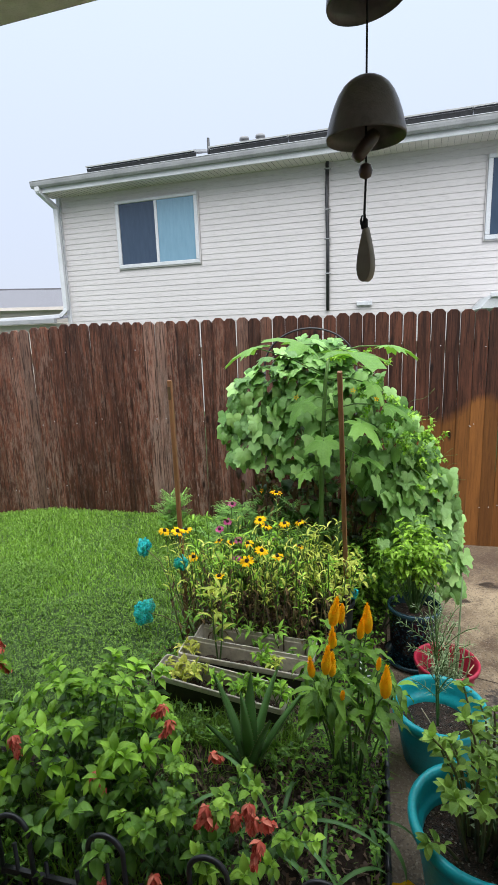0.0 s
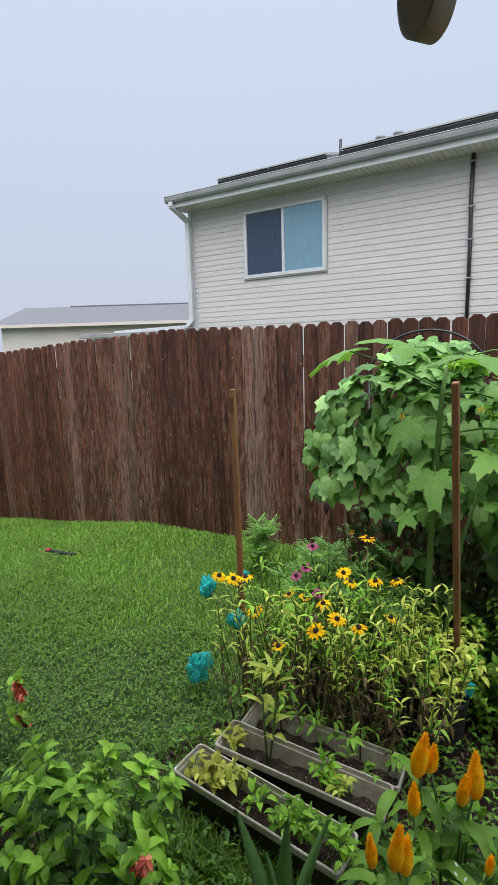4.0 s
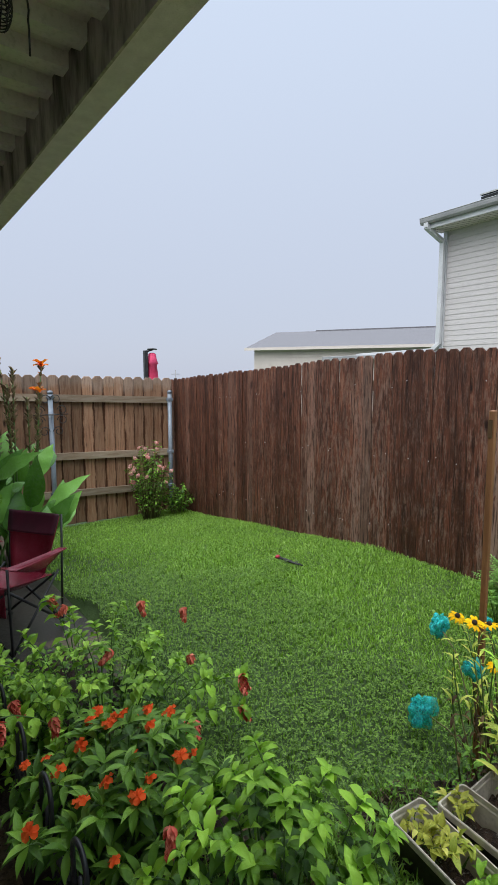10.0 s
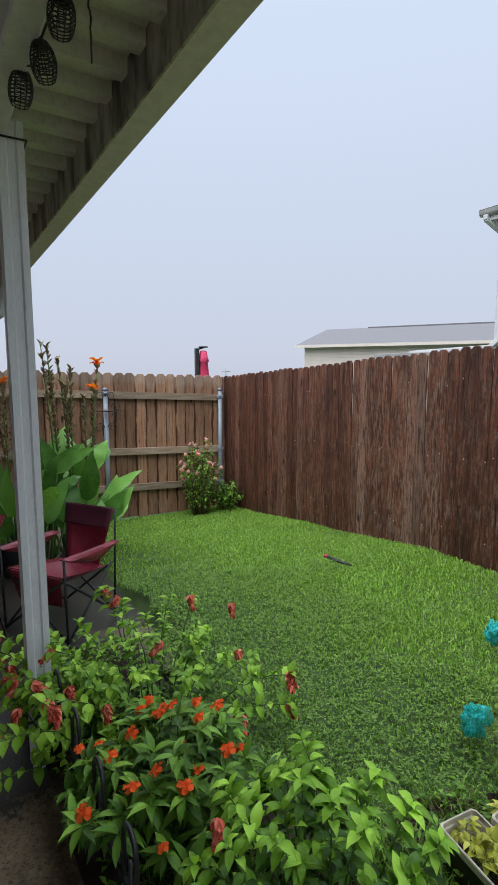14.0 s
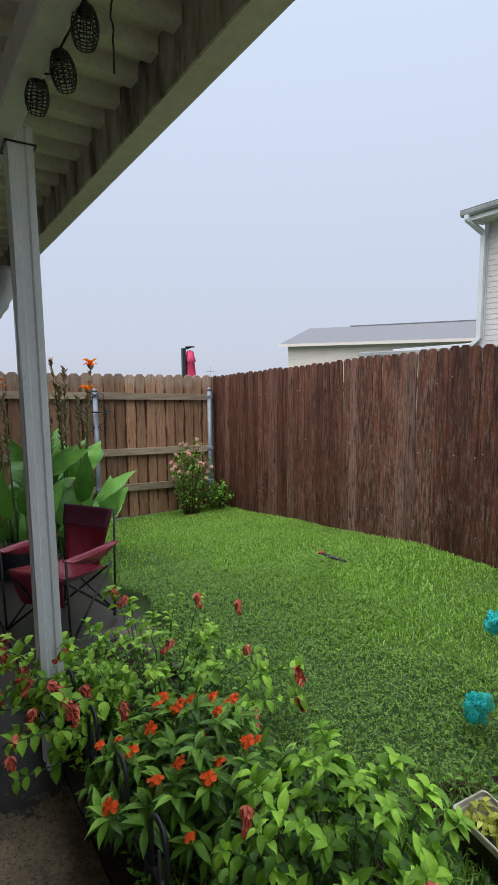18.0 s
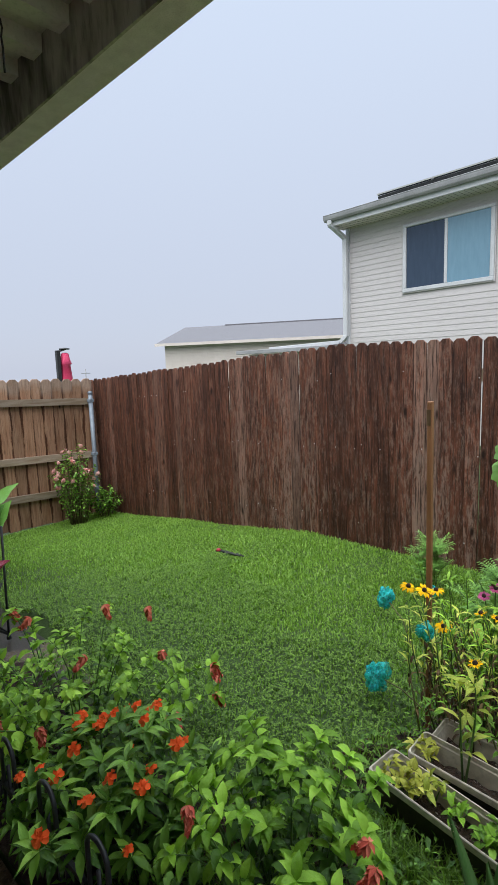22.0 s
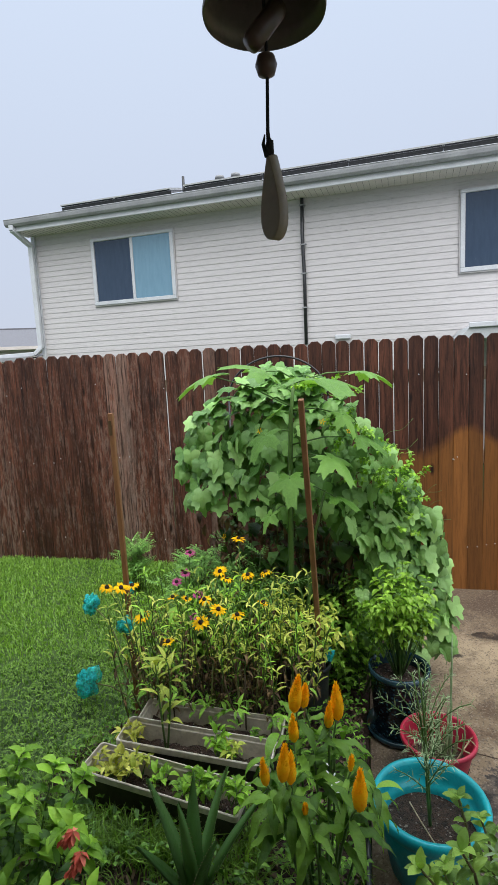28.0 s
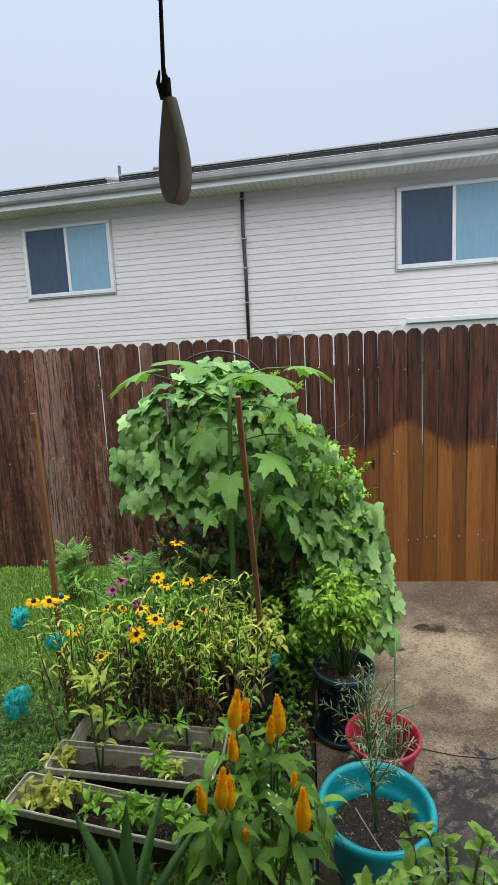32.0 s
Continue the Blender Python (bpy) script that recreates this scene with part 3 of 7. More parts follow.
        if self.smooth:
            me.polygons.foreach_set("use_smooth", [True] * len(me.polygons))
        me.update()
        return me


def flat(mesh):
    mesh.smooth = False
    return mesh


def thing(name, label, category, at=(0, 0, 0), rz=0, group="", kind=""):
    e = new(name)
    e.matrix_world = pose(*at, 0, 0, rz)
    return tagged(e, label, category, group, kind)


def part(name, mesh, material, parent, label="", m=None):
    me = mesh.data(name, material) if isinstance(mesh, Mesh) else mesh
    ob = new(name, me)
    ob.parent = parent
    if m is not None:
        ob.matrix_basis = m
    return tagged(ob, label)


def solid(name, mesh, material, label="", category="", kind="", group="", at=None):
    ob = new(name, mesh.data(name, material))
    if at is not None:
        ob.matrix_world = at
    return tagged(ob, label, category, group, kind)


rng = random.Random(7)
U = rng.uniform


# ---- ground ----
def clamp(v, a, b):
    return max(a, min(b, v))


def ground_z(x, y):
    """Height of the yard: level by the beds, falling away to the far corner."""
    z = 0.12 + 0.07 * clamp((3.4 - y) / 1.2, 0, 1) - 0.108 * max(0, -2.9 - x)
    if x > -0.6:
        z -= 0.10 * clamp((x + 0.6) / 0.5, 0, 1)
    away = math.hypot(x, y) - 30
    return max(z, -0.35) - max(0, away) * 0.07 + 0.012 * noise.noise((x * 1.7, y * 1.7, 0))


def slab_z(x, y):
    return 0.10 - 0.10 * clamp((y - 1.9) / 1.3, 0, 1)


def grid_mesh(xs, ys, height):
    m = Mesh()
    m.add([(x, y, height(x, y)) for y in ys for x in xs],
          [(j * len(xs) + i, j * len(xs) + i + 1, (j + 1) * len(xs) + i + 1, (j + 1) * len(xs) + i) for j in range(len(ys) - 1) for i in range(len(xs) - 1)])
    return m


def span(a, b, step):
    n = max(1, round((b - a) / step))
    return [a + (b - a) * i / n for i in range(n + 1)]


far = [-400, -120, -50, -25, -14, -9]
ground = solid("ground", grid_mesh(far + span(-7, 3, 0.2) + [5, 9, 20, 60, 150, 400], [-400, -100, -30, -8, -2] + span(0, 6, 0.2) + [8, 14, 30, 100, 400],
               lambda x, y: ground_z(x, y) - (0.25 if x > -0.15 or y < 1.95 or (x < -2.35 and y < 2.7) else 0)), TURF,
               "mown lawn turf sloping to the yard corner", "ground", "structure")


def slab(name, x0, x1, y0, y1, label):
    xs, ys = span(x0, x1, 0.25), span(y0, y1, 0.2)
    m = grid_mesh(xs, ys, slab_z)
    nx, ny = len(xs), len(ys)
    rim = [i for i in range(nx)] + [j * nx + nx - 1 for j in range(1, ny)] + [(ny - 1) * nx + i for i in range(nx - 2, -1, -1)] + [j * nx for j in range(ny - 2, 0, -1)]
    o = len(m.v)
    m.v += [(m.v[i][0], m.v[i][1], m.v[i][2] - 0.35) for i in rim]
    n = len(rim)
    m.f += [(rim[k], o + k, o + (k + 1) % n, rim[(k + 1) % n]) for k in range(n)]
    m.smooth = False
    return solid(name, m, CONCRETE, label, "pavement", "structure")


slab("pavement_patio", -7.0, 4.5, -2.6, 1.90, "wet concrete patio slab under the cover")
slab("pavement_walkway", 0.055, 3.6, 1.908, 5.26, "stained wet concrete walkway running to the fence")
slab("pavement_seat_pad", -5.6, -2.5, 1.908, 2.72, "dark wet concrete pad under the folding chairs")
crack = Mesh()
pts = [(0.35 + 0.14 * i, 3.47 + 0.03 * math.sin(i * 1.9) + U(-0.012, 0.012)) for i in range(22)]
for (ax, ay), (bx, by) in zip(pts, pts[1:]):
    crack.add([(ax, ay - 0.003, slab_z(ax, ay) + 0.0015), (bx, by - 0.003, slab_z(bx, by) + 0.0015), (bx, by + 0.003, slab_z(bx, by) + 0.0015), (ax, ay + 0.003, slab_z(ax, ay) + 0.0015)], [(0, 1, 2, 3)])
solid("pavement_crack", crack, SOIL, "thin dark crack across the concrete walkway", "crack", "structure")


def bed_z(x, y):
    return ground_z(x, y) + 0.03 + 0.05 * math.exp(-((x + 0.6) ** 2 + (y - 2.6) ** 2)) + 0.012 * noise.noise((x * 9, y * 9, 3)) + (0.05 if x > -0.4 else 0)


def in_bed(x, y):
    left = -2.62 + 0.12 * math.sin(y * 5)
    if y < 2.5:
        return left < x < 0.045
    return -1.02 + 0.07 * math.sin(y * 6) < x < 0.045 + (0.25 if y > 3.9 else 0) * 0


bed = Mesh()
xs, ys = span(-2.75, 0.05, 0.07), span(1.87, 5.12, 0.07)
idx = {}
for j, y in enumerate(ys):
    for i, x in enumerate(xs):
        edge = 0.0 if in_bed(x, y) else -0.09
        idx[i, j] = len(bed.v)
        bed.v.append((x, y, bed_z(x, y) + edge))
for j in range(len(ys) - 1):
    for i in range(len(xs) - 1):
        if in_bed((xs[i] + xs[i + 1]) / 2, (ys[j] + ys[j + 1]) / 2) or in_bed(xs[i], ys[j]) or in_bed(xs[i + 1], ys[j + 1]):
            bed.f.append((idx[i, j], idx[i + 1, j], idx[i + 1, j + 1], idx[i, j + 1]))
solid("garden_bed", bed, SOIL, "dark wet mulched soil of the flower bed", "soil", "structure")

chips = Mesh()
for _ in range(6500):
    x, y = U(-1.3, 0.03), U(1.9, 3.6)
    if not in_bed(x, y):
        continue
    a, s, w = U(0, 6.3), U(0.003, 0.013), U(0.002, 0.005)
    c, q = math.cos(a), math.sin(a)
    z, t = bed_z(x, y) + 0.008, U(-0.01, 0.01)
    chips.add([(x - c * s - q * w, y - q * s + c * w, z - t), (x + c * s - q * w, y + q * s + c * w, z + t), (x + c * s + q * w, y + q * s - c * w, z + t + 0.004), (x - c * s + q * w, y - q * s - c * w, z - t + 0.004)], [(0, 1, 2, 3)])
solid("bark_mulch", flat(chips), LITTER, "scattered wet bark chips on the bed", "mulch", "stuff")


# ---- lawn ----
def blades(name, count, area, keep, length, width, material, label, category, lean=0.5, zoff=0.0):
    r = np.random.RandomState(11 + count % 97)
    x = r.uniform(area[0], area[1], count)
    y = r.uniform(area[2], area[3], count)
    ok = np.array([keep(a, b) for a, b in zip(x, y)])
    x, y = x[ok], y[ok]
    n = len(x)
    z = np.array([ground_z(a, b) for a, b in zip(x, y)]) + zoff
    tall = np.array([0.75 + 0.5 * noise.noise((a * 2.1, b * 2.1, 5)) for a, b in zip(x, y)])
    ang, h = r.uniform(0, 2 * math.pi, n), r.uniform(length[0], length[1], n) * tall
    w, ln = r.uniform(width[0], width[1], n), r.uniform(0.1, 1.0, n) * lean
    dx, dy = np.cos(ang), np.sin(ang)
    sx, sy = -dy * w / 2, dx * w / 2
    v = np.zeros((n, 5, 3))
    for k, (up, out, wide) in enumerate(((0, 0, 1), (0, 0, -1), (0.6, 0.35, 0.8), (0.6, 0.35, -0.8), (0.9, 1.0, 0))):
        v[:, k, 0] = x + dx * h * ln * out + sx * wide
        v[:, k, 1] = y + dy * h * ln * out + sy * wide
        v[:, k, 2] = z + h * up * (1 - 0.35 * ln * out)
    f = (np.arange(n)[:, None, None] * 5 + np.array([[0, 1, 3], [0, 3, 2], [2, 3, 4]])[None]).reshape(-1)
    me = bpy.data.meshes.new(name)
    me.vertices.add(n * 5)
    me.vertices.foreach_set("co", v.ravel())
    me.loops.add(len(f))
    me.loops.foreach_set("vertex_index", f)
    me.polygons.add(n * 3)
    me.polygons.foreach_set("loop_start", np.arange(0, n * 9, 3))
    me.materials.append(material)
    me.update()
    me.validate()
    return tagged(new(name, me), label, category, "", "stuff")


def on_lawn(x, y):
    if y > 5.17 or x < -6.5 or (x < -2.7 and y < 2.74 + 0.04 * math.sin(x * 9)) or y < 1.9:
        return False
    return not in_bed(x, y) or rng.random() < 0.03


def far_lawn(x, y):
    """Grass stands thick on the far lawn and thins out among the clover by the beds."""
    return on_lawn(x, y) and rng.random() < clamp(0.30 + 0.75 * (y - 3.1 + 0.5 * noise.noise((x * 1.1, y * 1.1, 4)) - 0.25 * max(0, x + 2.2)), 0.28, 1.0)


blades("lawn_grass", 210000, (-6.5, -0.85, 1.9, 5.17), far_lawn, (0.022, 0.052), (0.0035, 0.008), GRASS, "thick bright green wet lawn grass", "grass", 1.0)


def weeds(name, count, area, keep, size, material, label, zf, lift=0.02):
    m = Mesh()
    for _ in range(count):
        x, y = U(area[0], area[1]), U(area[2], area[3])
        if not keep(x, y):
            continue
        z = zf(x, y)
        h = U(0.2, 1) * lift
        for k in range(rng.choice((2, 3, 4))):
            a = U(0, 6.3)
            m.leaf((x, y, z + h), (math.cos(a), math.sin(a), U(0.1, 0.8)), U(*size), U(*size) * 0.5, U(0.2, 0.7), 0.2, steps=2)
    return solid(name, m, material, label, "weeds", "stuff")


def near_lawn(x, y):
    return on_lawn(x, y) and noise.noise((x * 1.5, y * 1.5, 9)) > 0.1 - 0.9 * clamp((4.0 - y) / 1.0, 0, 1)


weeds("clover", 26000, (-3.9, -0.85, 2.2, 4.3), near_lawn, (0.007, 0.02), WEED, "low clover and broad-leaf weeds in the lawn", ground_z, 0.05)
weeds("bed_weeds", 5200, (-2.6, 0.03, 1.9, 4.6), lambda x, y: in_bed(x, y) and noise.noise((x * 2.3, y * 2.3, 1)) > -0.25, (0.010, 0.036), L_DARK, "small green weeds creeping over the bed", bed_z, 0.09)
blades("bed_grass", 7000, (-1.15, 0.03, 1.95, 3.1), lambda x, y: in_bed(x, y), (0.05, 0.15), (0.003, 0.006), WEED, "dark wild grass blades between the bed plants", "grass", 1.0, 0.05)
blades("planter_grass", 2600, (-1.0, -0.26, 2.54, 2.71), lambda x, y: True, (0.07, 0.20), (0.003, 0.007), WEED, "tall wild grass along the window boxes", "grass", 0.9, 0.05)
blades("edging_grass", 2500, (-1.3, 0.02, 1.97, 2.3), lambda x, y: True, (0.06, 0.18), (0.003, 0.006), WEED, "tall wild grass behind the edging", "grass", 0.9, 0.05)
weeds("edge_weeds", 450, (-0.2, 0.05, 2.3, 4.3), lambda x, y: in_bed(x, y), (0.012, 0.034), L_DARK, "green weeds along the walkway edge", bed_z, 0.1)


# ---- back fence ----
def fence_top(x):
    return 1.812 - 0.067 * max(0, -2.8 - x)


def picket(w, h, t=0.016, foot=0.0):
    m = Mesh()
    c = w * 0.27
    f = foot / 2 if foot else w / 2
    out = [(-f, 0), (f, 0), (w / 2, h - c), (w / 2 - c, h), (-w / 2 + c, h), (-w / 2, h - c)]
    b = 0.003
    inn = [(-f + b, b), (f - b, b), (w / 2 - b, h - c - b * 0.4), (w / 2 - c - b * 0.4, h - b), (-w / 2 + c + b * 0.4, h - b), (-w / 2 + b, h - c - b * 0.4)]
    pts = [(x, -t / 2, z) for x, z in inn] + [(x, -t / 2 + b, z) for x, z in out] + [(x, t / 2, z) for x, z in out]
    f = [tuple(range(6)), tuple(range(17, 11, -1))]
    for k in range(6):
        j = (k + 1) % 6
        f += [(k, 6 + k, 6 + j, j), (6 + k, 12 + k, 12 + j, 6 + j)]
    return flat(m.add(pts, f))


fence = thing("back_fence", "dark reddish-brown stained dog-ear picket fence, greyed and peeling towards the lawn", "fence", (0, 5.19, 0))
boards = [picket(w, 1.835, 0.016, 0.1045).data("picket", FENCE) for w in (0.0915, 0.0935, 0.0960, 0.0985)]
x = -6.58
k = 0
while x < 3.7:
    tight = x < -1.0
    me = boards[rng.choice((2, 3, 3)) if tight else rng.choice((0, 0, 1, 1, 2))]
    gap = 0.0995 + (0.010 if abs(x + 1.53) < 0.05 else 0.006 if abs(x + 2.18) < 0.05 else 0)
    part("picket", me, None, fence, m=pose(x, (0.0022 if k % 2 else -0.0022) + U(-0.001, 0.001), fence_top(x) - 1.835 + U(-0.008, 0.008), U(-0.3, 0.3), U(-0.15, 0.15), U(-1.0, 1.0)))
    x += gap
    k += 1
for zr in (0.28, 0.92, 1.5):
    m = Mesh()
    for a, b in ((-6.6, -2.8), (-2.8, 3.7)):
        d0, d1 = fence_top(a) - 1.812, fence_top(b) - 1.812
        m.add([(a, 0.012, zr + d0), (a, 0.05, zr + d0), (a, 0.05, zr + d0 + 0.09), (a, 0.012, zr + d0 + 0.09), (b, 0.012, zr + d1), (b, 0.05, zr + d1), (b, 0.05, zr + d1 + 0.09), (b, 0.012, zr + d1 + 0.09)],
              [(0, 1, 2, 3), (7, 6, 5, 4), (0, 4, 5, 1), (1, 5, 6, 2), (2, 6, 7, 3), (3, 7, 4, 0)])
    part("rail", flat(m), RAIL, fence)
nail = Mesh().lathe([(0.0, 0.0035), (0.003, 0.003), (0.0045, 0.0)], 6).data("nail_head", TRIM)
for i in range(95):
    xx = U(-5.5, 2.2)
    part("nail_head", nail, None, fence, m=pose(xx, -0.0125, fence_top(xx) - 1.812 + rng.choice((0.33, 0.97, 1.55)) + U(-0.035, 0.035), 90, 0, 0))


# ---- side fence ----
side = thing("side_fence", "bare weathered picket fence seen from its rail side on steel posts", "fence", (-6.56, 5.18, 0))
k = 0
cedar = [picket(w, 1.86).data("picket", CEDAR) for w in (0.141, 0.144, 0.147)]
yy = -0.10
while yy > -7.6:
    top = 1.572 + 0.027 * -yy
    part("picket", rng.choice(cedar), None, side, m=pose((-0.014 if k % 2 else 0.003) + U(-0.001, 0.001), yy, top - 1.86 + U(-0.008, 0.008), 0, U(-0.1, 0.1), 90))
    yy -= 0.1385
    k += 1
for z0 in (1.27, 0.555, 0.085):
    for a, b in ((-0.08, -1.66), (-1.66, -3.3), (-3.3, -4.95), (-4.95, -7.6)):
        m = Mesh()
        za, zb = z0 - 0.044 * a * 1.0, z0 - 0.044 * b
        h = 0.085
        m.add([(0.012, a, za - h / 2), (0.055, a, za - h / 2), (0.055, a, za + h / 2), (0.012, a, za + h / 2), (0.012, b + 0.004, zb - h / 2), (0.055, b + 0.004, zb - h / 2), (0.055, b + 0.004, zb + h / 2), (0.012, b + 0.004, zb + h / 2)],
              [(3, 2, 1, 0), (4, 5, 6, 7), (1, 5, 4, 0), (2, 6, 5, 1), (3, 7, 6, 2), (0, 4, 7, 3)])
        part("rail", flat(m), RAIL, side)
for py, ztop in ((-0.10, 1.40), (-1.69, 1.425), (-3.3, 1.47), (-4.95, 1.52)):
    post = part("steel_post", Mesh().lathe([(0.029, -0.5), (0.029, ztop - 0.03)], 16), STEEL, side, "galvanised steel fence post", pose(0.09, py, 0))
    part("post_cap", Mesh().lathe([(0.0325, 0.0), (0.0325, 0.022), (0.026, 0.036), (0.0, 0.042)], 16), STEEL, post, m=pose(0, 0, ztop - 0.032))
    for zz in (1.28, 0.565, 0.1):
        part("rail_bracket", flat(Mesh().box(-0.034, -0.034, -0.02, 0.034, 0.034, 0.02, bevel=0.004)), STEEL, post, m=pose(0, 0, zz - 0.044 * py))


# ---- neighbour's house ----
house = thing("neighbour_house", "two-storey house with cream vinyl siding behind the fence", "house", (-6.72, 11.725, 0), -4.81)
LEN, DEEP, TOP = 19.0, 9.0, 4.70
part("wall", flat(Mesh().box(0.02, 0.03, -0.2, LEN, DEEP, TOP)), SIDING, house)
course, z = 0.107, 1.25
HOLES = [(1.37, 3.235, 3.01, 4.36), (8.355, 10.22, 3.01, 4.36)]
k = 0
while z < TOP - 0.16:
    cuts = [(0.06, LEN)]
    for a, b, c, d in HOLES:
        if z + course > c and z < d:
            cuts = [q for s, e in cuts for q in (((s, a - 0.002), (b + 0.002, e)) if s < a and e > b else ((s, e),))]
    for s, e in cuts:
        lap = Mesh().add([(s, 0.026, z + course), (e, 0.026, z + course), (e, 0.0175, z + 0.004), (s, 0.0175, z + 0.004), (s, 0.019, z), (e, 0.019, z), (s, 0.028, z), (e, 0.028, z)],
                         [(3, 2, 1, 0), (4, 5, 2, 3), (6, 7, 5, 4)])
        part("siding_board", flat(lap), SIDING, house)
    z += course
part("corner_post", flat(Mesh().box(-0.03, -0.02, 0, 0.06, 0.09, TOP, bevel=0.006)), TRIM, house)


def house_window(u0, u1, z0, z1, name):
    w = part(name, flat(Mesh().box(u0 + 0.02, 0.015, z0 + 0.02, u1 - 0.02, 0.03, z1 - 0.02)), PANE_DARK, house, "white vinyl sliding window with a dark screened half")
    fr = Mesh()
    for a, b, c, d in ((u0, z0, u1, z0 + 0.075), (u0, z1 - 0.06, u1, z1), (u0, z0 + 0.075, u0 + 0.075, z1 - 0.06), (u1 - 0.075, z0 + 0.075, u1, z1 - 0.06)):
        fr.box(a, -0.03, b, c, 0.02, d, bevel=0.008)
    part("window_frame", flat(fr), TRIM, w, "white window frame")
    mid = (u0 + u1) / 2
    part("meeting_rail", flat(Mesh().box(mid - 0.03, -0.022, z0 + 0.076, mid + 0.03, 0.012, z1 - 0.061, bevel=0.006)), TRIM, w)
    part("pane", flat(Mesh().box(u0 + 0.078, 0.0, z0 + 0.078, mid - 0.033, 0.008, z1 - 0.063)), PANE_DARK, w, "dark insect-screened pane")
    part("pane", flat(Mesh().box(mid + 0.033, -0.008, z0 + 0.078, u1 - 0.078, 0.004, z1 - 0.063)), PANE_BLUE, w, "blue-tinted glass pane")
    cas = Mesh()
    for a, b, c, d in ((u0 - 0.02, z0 - 0.02, u1 + 0.02, z0 - 0.002), (u0 - 0.02, z1 + 0.002, u1 + 0.02, z1 + 0.02), (u0 - 0.02, z0 - 0.002, u0 - 0.002, z1 + 0.002), (u1 + 0.002, z0 - 0.002, u1 + 0.02, z1 + 0.002)):
        cas.box(a, -0.012, b, c, 0.012, d, bevel=0.004)
    part("window_casing", flat(cas), SIDING, w, "cream casing round the window")


house_window(1.39, 3.215, 3.03, 4.34, "window")
house_window(8.375, 10.2, 3.03, 4.34, "window")
EV = -0.52
part("soffit", flat(Mesh().box(-0.12, EV + 0.05, TOP - 0.15, LEN, 0.03, TOP - 0.13)), SOFFIT, house, "cream vented soffit")
slot = Mesh().box(-0.0016, EV + 0.08, -0.003, 0.0016, 0.0, 0.0).data("soffit_groove", BLACK)
for i in range(120):
    part("soffit_groove", slot, None, house, m=pose(-0.06 + i * 0.1, 0, TOP - 0.1505))
part("fascia", flat(Mesh().box(-0.13, EV + 0.02, TOP - 0.155, LEN, EV + 0.05, TOP + 0.05)), TRIM, house)
g = Mesh()
prof = [(EV + 0.02, 0.055), (EV + 0.02, -0.065), (EV - 0.045, -0.065), (EV - 0.075, -0.03), (EV - 0.085, 0.02), (EV - 0.085, 0.05), (EV - 0.095, 0.055), (EV - 0.085, 0.066), (EV - 0.07, 0.055), (EV - 0.05, 0.03)]
for u in (-0.17, LEN):
    g.v += [(u, a, TOP + b) for a, b in prof]
n = len(prof)
g.f += [(i, i + 1, n + i + 1, n + i) for i in range(n - 1)] + [tuple(range(n))[::-1]]
part("gutter", flat(g), GUTTER, house, "grey-white eaves gutter")


def square_pipe(path, w, d):
    m = Mesh()
    for a, b in zip(path, path[1:]):
        a, b = Vector(a), Vector(b)
        q = (b - a).to_track_quat('Z', 'Y').to_matrix().to_4x4()
        m.box(-w / 2, -d / 2, -0.01, w / 2, d / 2, (b - a).length + 0.01, Matrix.Translation(a) @ q, bevel=0.008)
    return flat(m)


part("downspout", square_pipe([(-0.03, EV - 0.03, TOP - 0.05), (-0.03, EV - 0.03, TOP - 0.13), (0.02, -0.10, TOP - 0.36), (0.02, -0.10, 2.26), (-0.10, -0.16, 2.13), (-2.2, -0.28, 2.08)], 0.105, 0.08), TRIM, house, "pale square downspout with elbows")
roof = Mesh()
pitch = math.tan(radians(15.5))
for u in (-0.16, LEN):
    roof.v += [(u, EV, TOP + 0.06), (u, DEEP / 2, TOP + 0.06 + (DEEP / 2 - EV) * pitch), (u, DEEP + 0.5, TOP + 0.06), (u, DEEP + 0.5, TOP - 0.02), (u, DEEP / 2, TOP - 0.02 + (DEEP / 2 - EV) * pitch), (u, EV, TOP - 0.02)]
roof.f += [(0, 1, 7, 6), (1, 2, 8, 7), (2, 3, 9, 8), (3, 4, 10, 9), (4, 5, 11, 10), (5, 0, 6, 11), (0, 5, 4, 3, 2, 1), (6, 7, 8, 9, 10, 11)]
part("roof", flat(roof), SHINGLE, house, "grey asphalt shingle roof")


def roof_z(v):
    return TOP + 0.06 + (v - EV) * pitch


for u, v, h in ((3.54, -0.1, 0.33),):
    part("vent_pipe", Mesh().lathe([(0.025, -0.1), (0.025, h)], 12), BLACK, house, "black roof vent pipe", pose(u, v, roof_z(v)))
for u in (3.88, 4.22):
    part("roof_vent", Mesh().lathe([(0.06, -0.1), (0.06, 0.26), (0.10, 0.27), (0.10, 0.30), (0.06, 0.31), (0.06, 0.34), (0.10, 0.35), (0.095, 0.40), (0.0, 0.42)], 16), GUTTER, house, "ribbed metal roof vent", pose(u, 1.0, roof_z(1.0) - 0.09))
part("drain_cable", Mesh().tube([(5.75, -0.02, TOP - 0.08), (5.74, -0.03, 3.9), (5.755, -0.03, 3.2), (5.75, -0.03, 2.0)], 0.032, 8), BLACK, house, "black cable conduit strapped to the siding")
for zz in (4.42, 3.75, 3.25, 2.65):
    part("cable_clip", flat(Mesh().box(5.70, -0.066, zz, 5.81, -0.012, zz + 0.022, bevel=0.004)), GUTTER, house)
part("wall_vent", flat(Mesh().box(6.28, -0.05, 2.06, 6.56, 0.0, 2.14, bevel=0.01)), TRIM, house, "small white wall vent")
